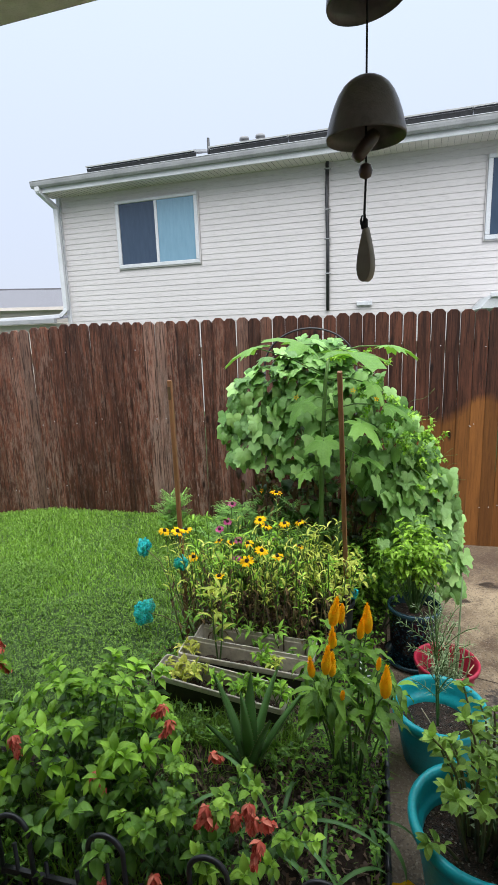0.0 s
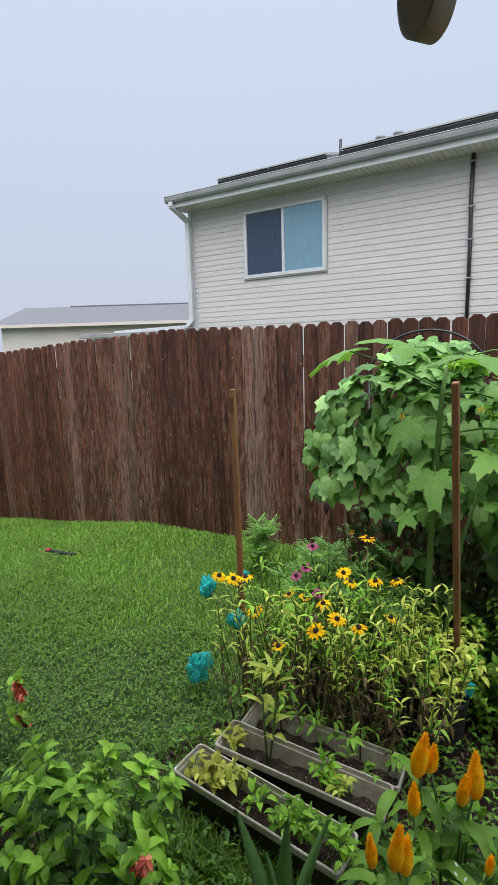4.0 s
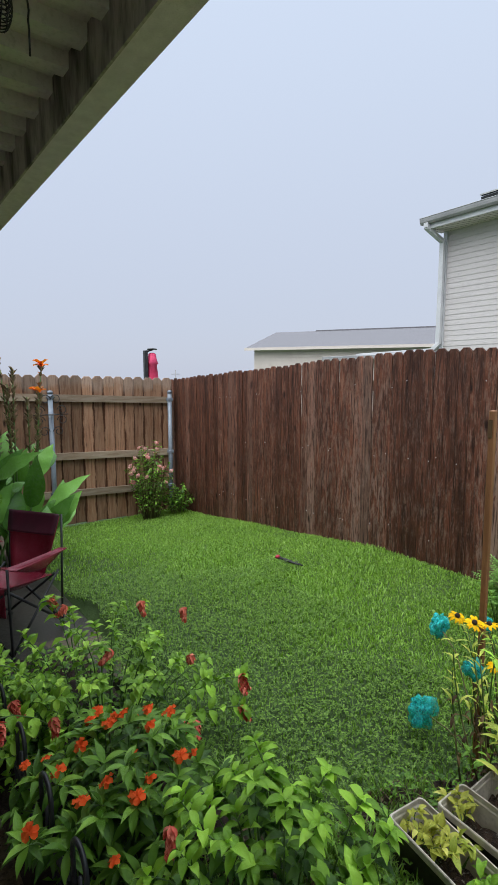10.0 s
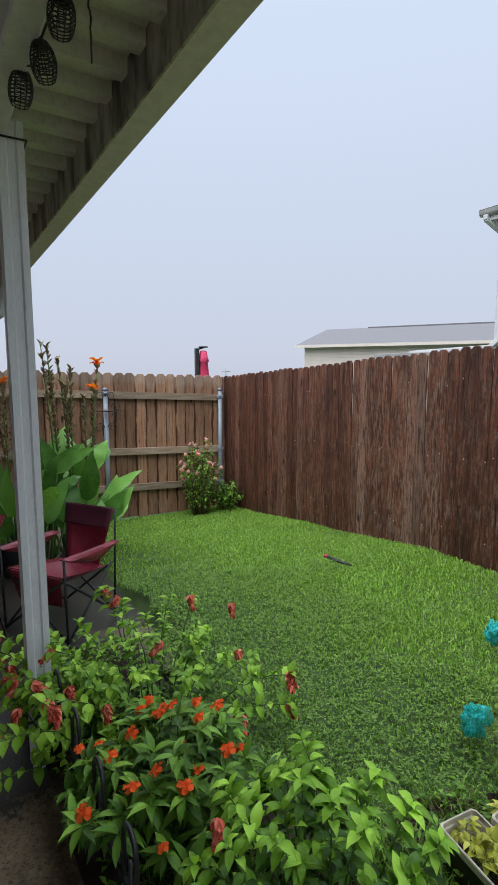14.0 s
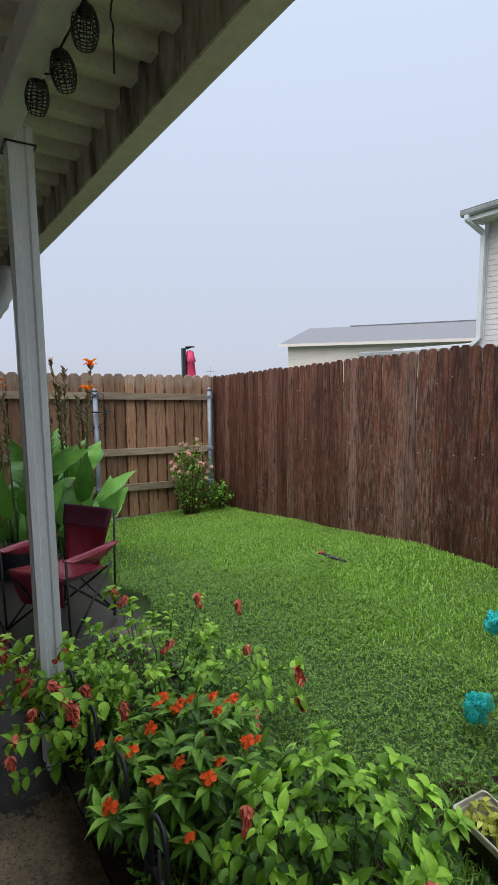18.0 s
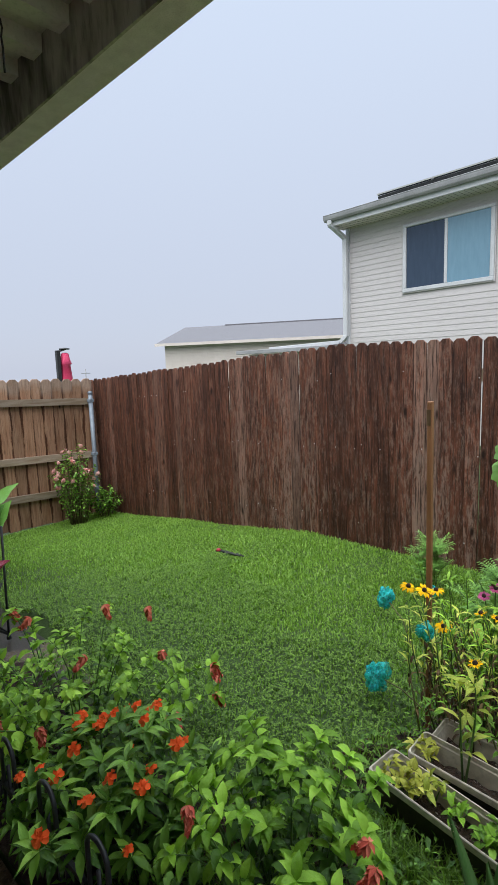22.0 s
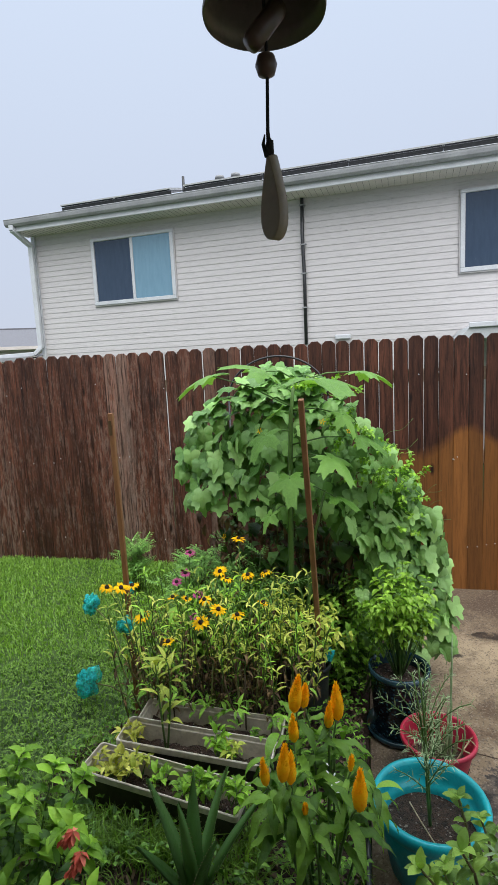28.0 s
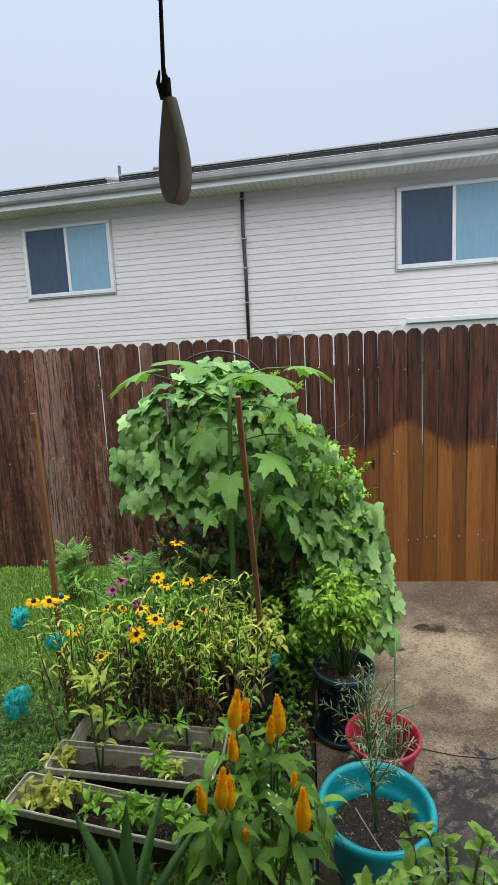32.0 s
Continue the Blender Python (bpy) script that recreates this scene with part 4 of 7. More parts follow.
por = part("porch_roof", flat(Mesh().add([(8.20, -2.2, 1.88), (8.20, 0.0, 1.88), (8.36, 0.0, 2.08), (8.36, -2.2, 2.06), (LEN, -2.2, 2.06), (LEN, 0.0, 2.08), (LEN, -2.2, 1.88), (LEN, 0, 1.88)],
           [(0, 1, 2, 3), (3, 2, 5, 4), (0, 3, 4, 6), (1, 0, 6, 7)])), PORCH, house, "pale metal porch roof below the windows")
part("porch_trim", flat(Mesh().box(8.32, -2.24, 2.02, LEN, -2.2, 2.085, bevel=0.006)), TRIM, por)
low = part("side_roof", flat(Mesh().add([(-3.4, -0.3, 2.06), (0.0, -0.3, 2.06), (0.0, 4.5, 2.75), (-1.2, 2.0, 2.42), (-3.4, 4.0, 2.2)], [(0, 1, 2, 3, 4)])), SHINGLE, house, "low shingled side roof")
part("side_gutter", flat(Mesh().box(-3.4, -0.4, 1.98, -0.1, -0.3, 2.08, bevel=0.01)), GUTTER, low)
part("side_wall", flat(Mesh().box(-3.2, -0.1, -0.2, 0.0, 4.0, 1.98)), CREAM, low)


def solar(u0, u1, v0, lift, label):
    s = thing("solar_panel", label, "solar panel", group="solar panels on the roof")
    s.matrix_world = house.matrix_world @ pose(u0, v0, roof_z(v0) + lift, math.degrees(math.atan(pitch)), 0, 0)
    w = u1 - u0
    # Black strip added to stand in for the dark gap below the panel.
    part("skirt", flat(Mesh().box(-0.001, 0.03, -lift + 0.0, w + 0.001, 0.04, -0.007)), BLACK, s, "black strip filling the dark gap under the panel edge")
    part("cell_sheet", flat(Mesh().box(0.02, 0.02, 0.0, w - 0.02, 1.0, 0.03)), PANEL, s)
    part("frame", flat(Mesh().box(0, 0, 0.022, w, 0.022, 0.045).box(0, 0.022, 0.005, 0.02, 1.02, 0.045).box(w - 0.02, 0.022, 0.005, w, 1.02, 0.045)), ALU, s)
    part("mount", flat(Mesh().box(0.15, 0.05, -lift - 0.06, 0.2, 0.1, -0.006).box(w - 0.2, 0.05, -lift - 0.06, w - 0.15, 0.1, -0.006)), BLACK, s)


for i in range(2):
    solar(0.92 + i * 1.2, 0.92 + i * 1.2 + 1.194, -0.22, 0.12, "black solar panel with an aluminium frame on the eave")
for i in range(10):
    solar(3.6 + i * 1.5, 3.6 + i * 1.5 + 1.494, -0.25, 0.13, "black solar panel with an aluminium frame on the eave")

# far house
farh = thing("far_house", "distant single-storey house with a grey gable roof", "house", (-21.0, 17.75, -0.4), 28)
part("wall", flat(Mesh().box(0, 0, 0, 15, 7.2, 3.3)), CREAM, farh)
for i in range(14):
    part("siding_board", flat(Mesh().box(-0.02, -0.025, 1.4 + i * 0.13, 15, -0.004, 1.4 + i * 0.13 + 0.115)), CREAM, farh)
hr = Mesh().add([(-0.35, -0.4, 3.28), (15.4, -0.4, 3.28), (15.4, 3.6, 4.32), (-0.35, 3.6, 4.32), (15.4, 7.6, 3.28), (-0.35, 7.6, 3.28),
                 (-0.35, -0.4, 3.18), (15.4, -0.4, 3.18), (15.4, 3.6, 4.22), (-0.35, 3.6, 4.22), (15.4, 7.6, 3.18), (-0.35, 7.6, 3.18)],
                [(0, 1, 2, 3), (3, 2, 4, 5), (7, 6, 9, 8), (8, 9, 11, 10), (0, 6, 7, 1), (3, 9, 6, 0), (5, 11, 9, 3), (1, 7, 8, 2), (2, 8, 10, 4)])
part("roof", flat(hr), SHINGLE, farh, "grey shingle gable roof")
part("fascia", flat(Mesh().box(-0.36, -0.43, 3.17, 15.4, -0.402, 3.30)), CREAM, farh)
part("ridge_vent", flat(Mesh().box(2.0, 3.5, 4.3, 14.6, 3.7, 4.36)), SHINGLE, farh)

umb = thing("patio_umbrella", "closed magenta cantilever umbrella beyond the side fence", "umbrella", (-9.1, 6.16, -0.3))
part("pole", flat(Mesh().box(-0.035, -0.17, 0, 0.035, -0.10, 2.36, bevel=0.006)), BLACK, umb)
part("canopy", Mesh().lathe([(0.03, 2.32), (0.06, 2.3), (0.075, 2.2), (0.10, 2.12), (0.075, 2.1), (0.10, 1.8), (0.15, 1.4), (0.12, 1.1), (0.05, 0.95)], 14, wobble=lambda t, z: 1 + 0.16 * math.sin(t * 6)), PINK, umb, "folded magenta canopy")
part("arm", Mesh().tube([(0, -0.13, 2.34), (0, 0.02, 2.385)], 0.02, 8), BLACK, umb)
part("cap", Mesh().lathe([(0.09, 2.375), (0.09, 2.395), (0.0, 2.41)], 12), BLACK, umb)
ant = thing("roof_aerial", "thin grey aerial cross far behind the fence", "aerial", (-16, 10.5, -0.3))
part("mast", Mesh().lathe([(0.016, 0), (0.016, 2.07)], 6), GUTTER, ant)
part("crossbar", Mesh().tube([(0, -0.16, 1.93), (0, 0.16, 1.93)], 0.012, 6), GUTTER, ant)

# ---- patio cover ----
cover = thing("patio_cover", "off-white aluminium patio cover with ribbed roof pans and a mildewed edge", "patio cover", (0, 2.34, 2.544), 0, kind="structure")
cover.matrix_world = Matrix.Translation((0, 2.34, 2.544)) @ pose(0, 0, 0, 0, -math.degrees(math.atan(0.06)), math.degrees(math.atan(0.02)))
X0, X1 = -6.2, 3.2
part("fascia_lip", flat(Mesh().box(X0, -0.092, 0.0, X1, 0.0, 0.012).box(X0, -0.004, 0.012, X1, 0.006, 0.17)), FASCIA, cover, "stained off-white fascia edge")
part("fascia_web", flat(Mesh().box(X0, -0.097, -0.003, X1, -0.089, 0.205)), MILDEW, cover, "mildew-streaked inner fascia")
pan = Mesh()
pw = 0.1525
prof = [(0.0, 0.168), (0.088, 0.168), (0.094, 0.122), (pw - 0.006, 0.122), (pw, 0.168)]
for y, dz in ((-4.9, 0.035), (-0.09, 0.0)):
    pan.v += [(a, y, b + dz) for a, b in prof]
pan.f += [(i, i + 1, 6 + i, 5 + i) for i in range(4)]
pan.v += [(x, y, z + 0.014) for x, y, z in pan.v]
pan.f += [(10 + i, 15 + i, 16 + i, 11 + i) for i in range(4)]
me = flat(pan).data("roof_pan", CANOPY)
xx = X0
while xx < X1:
    part("roof_pan", me, None, cover, m=pose(xx, 0, 0))
    xx += pw
part("top_sheet", flat(Mesh().box(X0, -4.95, 0.235, X1, 0.0, 0.25)), CANOPY, cover)
part("beam", flat(Mesh().box(X0, -0.50, -0.02, X1, -0.42, 0.085, bevel=0.006)), POSTM, cover, "white support beam")
part("gutter_outlet", Mesh().tube([(-3.78, -0.14 - 0.30 * (k / 16) ** 2, -0.03 - 0.36 * math.sin(math.pi / 2 * k / 16)) for k in range(17)], [0.055 if k % 2 else 0.048 for k in range(17)], 14), TRIM, cover, "ribbed white downspout elbow")

pst = thing("patio_post", "square off-white aluminium post with grooved faces", "post", (-2.088, 1.893, 0.1), 0)
w = 0.041
m = Mesh()
for z in (0.0, 2.35):
    for a, b in ((-1, -1), (-0.45, -1), (-0.3, -0.82), (0.3, -0.82), (0.45, -1), (1, -1), (1, -0.45), (0.82, -0.3), (0.82, 0.3), (1, 0.45), (1, 1), (0.45, 1), (0.3, 0.82), (-0.3, 0.82), (-0.45, 1), (-1, 1), (-1, 0.45), (-0.82, 0.3), (-0.82, -0.3), (-1, -0.45)):
        m.v.append((a * w, b * w, z))
m.f += [(i, (i + 1) % 20, 20 + (i + 1) % 20, 20 + i) for i in range(20)] + [tuple(range(39, 19, -1))]
part("shaft", flat(m), POSTM, pst)
part("top_bracket", Mesh().tube([(0.048 * sx, 0.048 * sy, 2.285 + 0.006 * sx) for sx, sy in ((-1, -1), (1, -1), (1, 1), (-1, 1), (-1, -1))], 0.004, 6), BLACK, pst, "thin dark cord tied round the post head")

# walls of the home behind the patio, never in view
solid("wall_home", flat(Mesh().box(-7, -2.9, -0.2, 4.5, -2.6, 3.2)), CREAM, "plain siding wall of the home behind the patio", "wall", "structure")


# ---- plant tools ----
def stuffed(name, mesh, material, parent, label="", m=None):
    """A part made of more small pieces than one could count."""
    return tagged(part(name, mesh, material, parent, label, m), kind="stuff")


def bend(a, b, sag=0.0, n=5, side=0.0):
    a, b = Vector(a), Vector(b)
    out = []
    s = Vector((U(-1, 1), U(-1, 1), 0)) * side
    for i in range(n):
        t = i / (n - 1)
        p = a.lerp(b, t)
        h = a.z + (b.z - a.z) * (1 - (1 - t) ** (1 + sag))
        out.append(Vector((p.x, p.y, h)) + s * math.sin(math.pi * t))
    return out


def along(path, t):
    f = t * (len(path) - 1)
    i = min(int(f), len(path) - 2)
    return path[i].lerp(path[i + 1], f - i), (path[i + 1] - path[i]).normalized()


def leafy(leaves, path, t0, t1, pairs, length, width, rise=0.5, droop=0.4, grow=0.0, whorl=2, fold=0.2, steps=4, tip=1.3, crown=0, wave=0.12):
    """Leaves in pairs along a stem, each pair turned against the last."""
    turn = U(0, 6.3)
    for i in range(pairs):
        t = t0 + (t1 - t0) * (i + 0.5) / pairs
        p, d = along(path, t)
        a = d.orthogonal().normalized()
        b = d.cross(a)
        size = (1 + grow * (0.5 - t) * 2) * U(0.7, 1.15)
        for k in range(whorl):
            q = turn + 2 * math.pi * k / whorl + U(-0.4, 0.4)
            way = (a * math.cos(q) + b * math.sin(q)) + d * U(rise - 0.25, rise + 0.25)
            if way.z < -0.2:
                way.z *= 0.4
            leaves.leaf(p, way, length * size, width * size, U(droop - 0.2, droop + 0.35), fold, steps=steps, tip=tip, wave=wave)
        turn += 1.57 + U(-0.3, 0.3)
    p, d = path[-1], (path[-1] - path[-2]).normalized()
    a = d.orthogonal().normalized()
    b = d.cross(a)
    for k in range(crown):
        q = turn + 2 * math.pi * k / crown + U(-0.3, 0.3)
        s = U(0.5, 1.0)
        leaves.leaf(p, (a * math.cos(q) + b * math.sin(q)) + d * U(0.3, 0.9), length * s, width * s, U(droop - 0.2, droop + 0.3), fold, steps=steps, tip=tip)


def shrub(name, label, at, radius, height, stems, size, pairs, material, stem=STEM, category="shrub", rise=0.45, droop=0.4, foot=0.35, thick=0.0035, grow=0.0, t0=0.25, tip=1.3, crown=4, whorl=2, oval=(1, 1), flat_top=0.3, low=0.65, inner=0, under=None):
    t = thing(name, label, category, at)
    sm, lm, um, im, tips = Mesh(), Mesh(), Mesh(), Mesh(), []
    for i in range(stems):
        a, q = 2.4 * i + U(-0.4, 0.4), math.sqrt((i + 0.5) / stems)
        r = radius * q * U(0.85, 1.1)
        b = (r * foot * math.cos(a) * oval[0], r * foot * math.sin(a) * oval[1], 0)
        e = (r * math.cos(a) * oval[0], r * math.sin(a) * oval[1], height * (1 - flat_top * q * q) * U(low, 1.0))
        path = bend(b, e, 0.5, 6, 0.03)
        sm.tube(path, [thick * (1.3 - 0.8 * k / 5) for k in range(6)], 5)
        # Lower leaves take the darker green, which paints the shade under the tops.
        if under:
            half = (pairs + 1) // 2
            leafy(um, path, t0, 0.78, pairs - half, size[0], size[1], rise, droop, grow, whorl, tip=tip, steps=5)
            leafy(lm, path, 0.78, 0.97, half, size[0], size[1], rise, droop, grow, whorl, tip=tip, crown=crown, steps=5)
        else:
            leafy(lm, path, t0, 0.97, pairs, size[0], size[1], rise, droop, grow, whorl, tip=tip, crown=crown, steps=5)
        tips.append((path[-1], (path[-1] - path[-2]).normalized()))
        # Inner leaves: the shade of the gaps is put into their dark colour.
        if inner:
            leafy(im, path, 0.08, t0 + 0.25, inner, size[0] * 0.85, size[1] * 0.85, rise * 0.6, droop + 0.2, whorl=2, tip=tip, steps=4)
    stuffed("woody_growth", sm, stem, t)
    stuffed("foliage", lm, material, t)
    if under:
        stuffed("lower_foliage", um, under, t, "lower leaves in a darker green that paints their shade")
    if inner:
        stuffed("inner_foliage", im, L_DEEP, t, "inner leaves in a dark green that paints their shade")
    return t, tips


def daisy(petals, r, drop):
    m = Mesh()
    for k in range(petals):
        a = 2 * math.pi * k / petals + U(-0.08, 0.08)
        m.leaf((math.cos(a) * r * 0.22, math.sin(a) * r * 0.22, 0), (math.cos(a), math.sin(a), 0.12), r * U(0.75, 0.9), r * 0.34, drop, 0.1, steps=3, tip=0.7)
    return m


def one_petal(r, drop, material):
    return Mesh().leaf((r * 0.22, 0, 0), (1, 0, 0.12), r * 0.84, r * 0.34, drop, 0.1, steps=3, tip=0.7).data("petal", material)


DAISY = [(13, one_petal(0.035, 0.3, F_YELLOW)), (12, one_petal(0.034, 0.8, F_YELLOW)), (13, one_petal(0.026, 0.1, F_YELLOW))]
ZINNIA = (18, one_petal(0.027, 0.15, F_PINK))
EYE = Mesh().lathe([(0.0, -0.003), (0.008, -0.002), (0.0095, 0.004), (0.007, 0.010), (0.0, 0.013)], 10).data("flower_eye", F_EYE)


def bloom_head(name, kind, parent, label, m):
    """A dark eye with single petals set round it."""
    head = part(name, EYE, None, parent, label, m)
    for k in range(kind[0]):
        part("petal", kind[1], None, head, m=pose(0, 0, 0, U(-12, 12), U(-10, 10), 360 * k / kind[0] + U(-5, 5)))
    return head


def petals5(r):
    m = Mesh()
    for ringn, size, lift in ((6, 1.0, 0.1), (4, 0.6, 0.45)):
        for k in range(ringn):
            a = 2 * math.pi * k / ringn + U(-0.25, 0.25)
            m.leaf((0, 0, 0.002 * lift), (math.cos(a), math.sin(a), lift), r * size * U(0.85, 1.1), r * size * 0.75, U(0.2, 0.7), U(-0.1, 0.25), steps=5, tip=0.45, belly=0.62, wave=0.45)
    return m.data("flower", F_ORANGE)


IMPATIENS = [petals5(r) for r in (0.022, 0.027, 0.019, 0.025)]


def bract():
    """A drooping spike of overlapping scales."""
    m = Mesh()
    p = Vector((0, 0, 0))
    for i in range(7):
        for k in range(4):
            a = 1.57 * k + 0.78 * i + U(-0.25, 0.25)
            m.leaf(p, (0.7 * math.cos(a) + 0.2, 0.7 * math.sin(a), -0.55 - 0.08 * i), 0.030 - 0.0016 * i, 0.0125, U(-0.2, 0.7), 0.35, steps=4, tip=0.9, wave=0.3)
        p = p + Vector((0.0016 * i, 0, -0.0075))
    return m.data("flower_bract", F_RED)


BRACTS = [bract() for _ in range(4)]


def lobed(lobes, depth, r, sharp=1.0, n=40, heart=0.35, teeth=0.04):
    out = []
    for k in range(n):
        a = 2 * math.pi * k / n
        q = 1 - depth * (0.5 - 0.5 * math.cos(a * lobes)) ** sharp
        q *= 1 - heart * max(0, -math.cos(a)) ** 6
        q *= 0.78 + 0.22 * math.cos(a) + teeth * (1 if k % 2 else -1)
        out.append((r * q * math.cos(a), r * q * math.sin(a)))
    return out


def lobed_mesh(name, material, lobes, depth, sharp, curl, teeth=0.03, heart=0.55):
    """A unit blade: its stalk at the origin, its tip along x, its face up."""
    o = lobed(lobes, depth, 1.0, sharp, 40, heart, teeth)
    ph = U(0, 6)
    def height(x, y):
        r = math.hypot(x, y)
        return -curl * r * r + 0.06 * math.sin(math.atan2(y, x) * lobes + ph) * r + 0.10 * abs(y) * (1 - r * 0.5)
    return Mesh().fan(o, None, (0.3, 0.65), height).data(name, material)


def angled_leaf(curl, wide):
    """A cucumber-like blade: five blunt angles, a drawn-out tip along x, a notch at the stalk, sunken veins."""
    marks = ((0, 1.22), (24, 0.72), (52, 0.92), (82, 0.66), (118, 0.86), (150, 0.66), (180, 0.22))
    out = []
    for k in range(36):
        a = 360 * k / 36
        b = min(a, 360 - a)
        for (a0, r0), (a1, r1) in zip(marks, marks[1:]):
            if a0 <= b <= a1:
                q = r0 + (r1 - r0) * (b - a0) / (a1 - a0)
        q *= 1.0 + (0.025 if k % 2 else -0.025)
        out.append((q * math.cos(radians(a)), q * wide * math.sin(radians(a))))
    ph = U(0, 6)
    def height(x, y):
        r, a = math.hypot(x, y), math.atan2(y, x)
        return -curl * r * r + 0.07 * abs(math.sin(a * 2.5)) * r + 0.05 * math.sin(a * 3 + ph) * r * r
    return Mesh().fan(out, None, (0.3, 0.65), height).data("vine_leaf", L_VINE)


VINE = [angled_leaf(c, w) for c, w in ((-0.05, 1.0), (0.15, 0.92), (0.3, 1.05), (0.42, 0.95))]
PALM = [lobed_mesh("palmate_leaf", L_PALM, 5, 0.5, 1.0, c, 0.085, 0.4) for c in (0.25, 0.4, 0.5)]


def blade_pose(p, out, size, tilt, twist=0.0):
    """Places a unit leaf at p: its tip along out, tilted down from level by tilt degrees."""
    yaw = math.degrees(math.atan2(out[1], out[0]))
    return pose(*p, 0, 0, yaw) @ pose(0, 0, 0, twist, tilt, 0) @ Matrix.Diagonal((size, size, size, 1))


# ---- squash vine on its trellis ----
GZ = 0.05
vine = thing("squash_vine", "large-leaved squash vine heaped over a wire hoop trellis against the fence", "vine", (-0.30, 4.20, GZ))
def heap(a, t):
    """The vine's outline: bearing a, height share t."""
    z = 1.58 * t
    rx = 0.60 * math.sqrt(max(0.02, 1 - (max(0, t - 0.42) / 0.62) ** 2))
    ry = 0.50 * math.sqrt(max(0.02, 1 - (max(0, t - 0.5) / 0.55) ** 2))
    cx = 0.0 + 0.18 * max(0, 0.62 - t)
    if math.cos(a) > 0 and t < 0.62:
        rx += 0.30 * (0.62 - t)
    return Vector((cx + rx * math.cos(a), ry * math.sin(a), z))
EDGE = ((0.12, 0.34, 0.80), (0.40, 0.28, 0.78), (0.74, 0.36, 0.72), (0.88, 0.12, 0.66), (0.94, -0.56, 0.61), (1.10, -0.60, 0.54), (1.25, -0.57, 0.42), (1.38, -0.50, 0.30), (1.50, -0.36, 0.18), (1.58, -0.18, 0.04))
def reach(z):
    """How far the leaf curtain spreads to either side at height z."""
    for (z0, a0, b0), (z1, a1, b1) in zip(EDGE, EDGE[1:]):
        if z0 <= z <= z1:
            f = (z - z0) / (z1 - z0)
            return a0 + (a1 - a0) * f, b0 + (b1 - b0) * f
    return EDGE[-1][1:]
def reach_top(x):
    """The height of the curtain's sloping shoulder at x."""
    for (z0, _, b0), (z1, _, b1) in zip(EDGE, EDGE[1:]):
        if b1 <= x <= b0:
            return z1 + (z0 - z1) * (x - b1) / max(1e-6, b0 - b1)
    return 1.0
rest = Mesh()
for i in range(980):
    z = 0.14 + 1.46 * (i * 0.618 % 1.0) ** 0.72
    a, b = reach(z)
    x = U(a, b)
    bulge = 0.46 * math.sqrt(max(0.03, 1 - ((x + 0.02) / 0.86) ** 2)) * math.sqrt(max(0.05, 1 - (max(0, z - 0.75) / 0.92) ** 2))
    depth = 1.0 if i < 300 else U(0.72, 0.97)
    p = Vector((x, -bulge * depth + U(-0.03, 0.03), z + U(-0.03, 0.03)))
    o = (0.9 * x + U(-0.8, 0.8), -0.9 + U(-0.3, 0.5))
    place = blade_pose(p, o, U(0.036, 0.070), U(42, 88) if z < 1.36 else U(5, 50), U(-30, 30))
    if i < 300:
        part("vine_leaf", rng.choice(VINE), None, vine, m=place)
    else:
        src = rng.choice(VINE)
        n0 = len(rest.v)
        rest.v += [(place @ q.co)[:] for q in src.vertices]
        rest.f += [tuple(n0 + w for w in f.vertices) for f in src.polygons]
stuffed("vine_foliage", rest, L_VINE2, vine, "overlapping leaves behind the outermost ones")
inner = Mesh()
# Green inner leaves, coloured dark to stand in for shade under the curtain.
shade_leaves = Mesh()
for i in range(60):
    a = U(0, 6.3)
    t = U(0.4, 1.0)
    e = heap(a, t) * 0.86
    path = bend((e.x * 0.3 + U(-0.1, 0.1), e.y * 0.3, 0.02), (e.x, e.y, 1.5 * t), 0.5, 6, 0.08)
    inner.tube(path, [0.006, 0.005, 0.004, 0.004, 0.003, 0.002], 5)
    leafy(shade_leaves, path, 0.08, 0.9, 5, 0.11, 0.09, 0.0, 0.9, steps=3)
stuffed("vine_growth", inner, STEM_DRY, vine)
young = Mesh()
for i in range(44):
    p = Vector((U(0.12, 0.62), 0, 0))
    p.z = reach_top(p.x) + U(-0.28, 0.04)
    p.y = -0.46 * math.sqrt(max(0.03, 1 - ((p.x + 0.02) / 0.86) ** 2)) - 0.03
    q = bend(p, p + Vector((U(-0.10, 0.10), U(-0.07, 0.02), U(0.0, 0.09))), 0.4, 5, 0.03)
    young.tube(q, 0.0018, 4)
    leafy(young, q, 0.1, 1.0, 6, 0.026, 0.017, 0.4, 0.5, steps=3, crown=2)
stuffed("young_vine_growth", young, L_LIGHT, vine, "pale young shoots with small leaves")
stuffed("inner_foliage", shade_leaves, L_DEEP, vine, "inner vine leaves with their shade in the colour")
brown = Mesh()
for i in range(420):
    p = Vector((U(-0.52, 0.34), U(-0.34, -0.08), U(0.08, 0.86)))
    brown.leaf((p.x, p.y, p.z), (U(-1, 1), U(-1, 0.2), U(-1.2, 0.1)), U(0.05, 0.11), U(0.015, 0.045), 0.8, 0.3, steps=3)
stuffed("withered_foliage", brown, L_DRY, vine, "withered brown lower leaves")
for i in range(5):
    a = -math.pi / 2 + U(-1.2, 1.2)
    p = heap(a, U(0.35, 0.95)) * 1.02
    part("blossom", daisy(5, 0.016, 0.1), F_YELLOW, vine, "small yellow blossom", pose(p.x, p.y, p.z, 60, 0, math.degrees(a) + 90))
ten = Mesh()
for i in range(7):
    p = heap(U(-0.4, 0.4), U(0.35, 0.8))
    q = [Vector((p.x - 0.04 + 0.018 * k, p.y - 0.008 * k, p.z + 0.012 * k + 0.012 * math.sin(k * 0.9 + i))) for k in range(9)]
    ten.tube(q, 0.0012, 4)
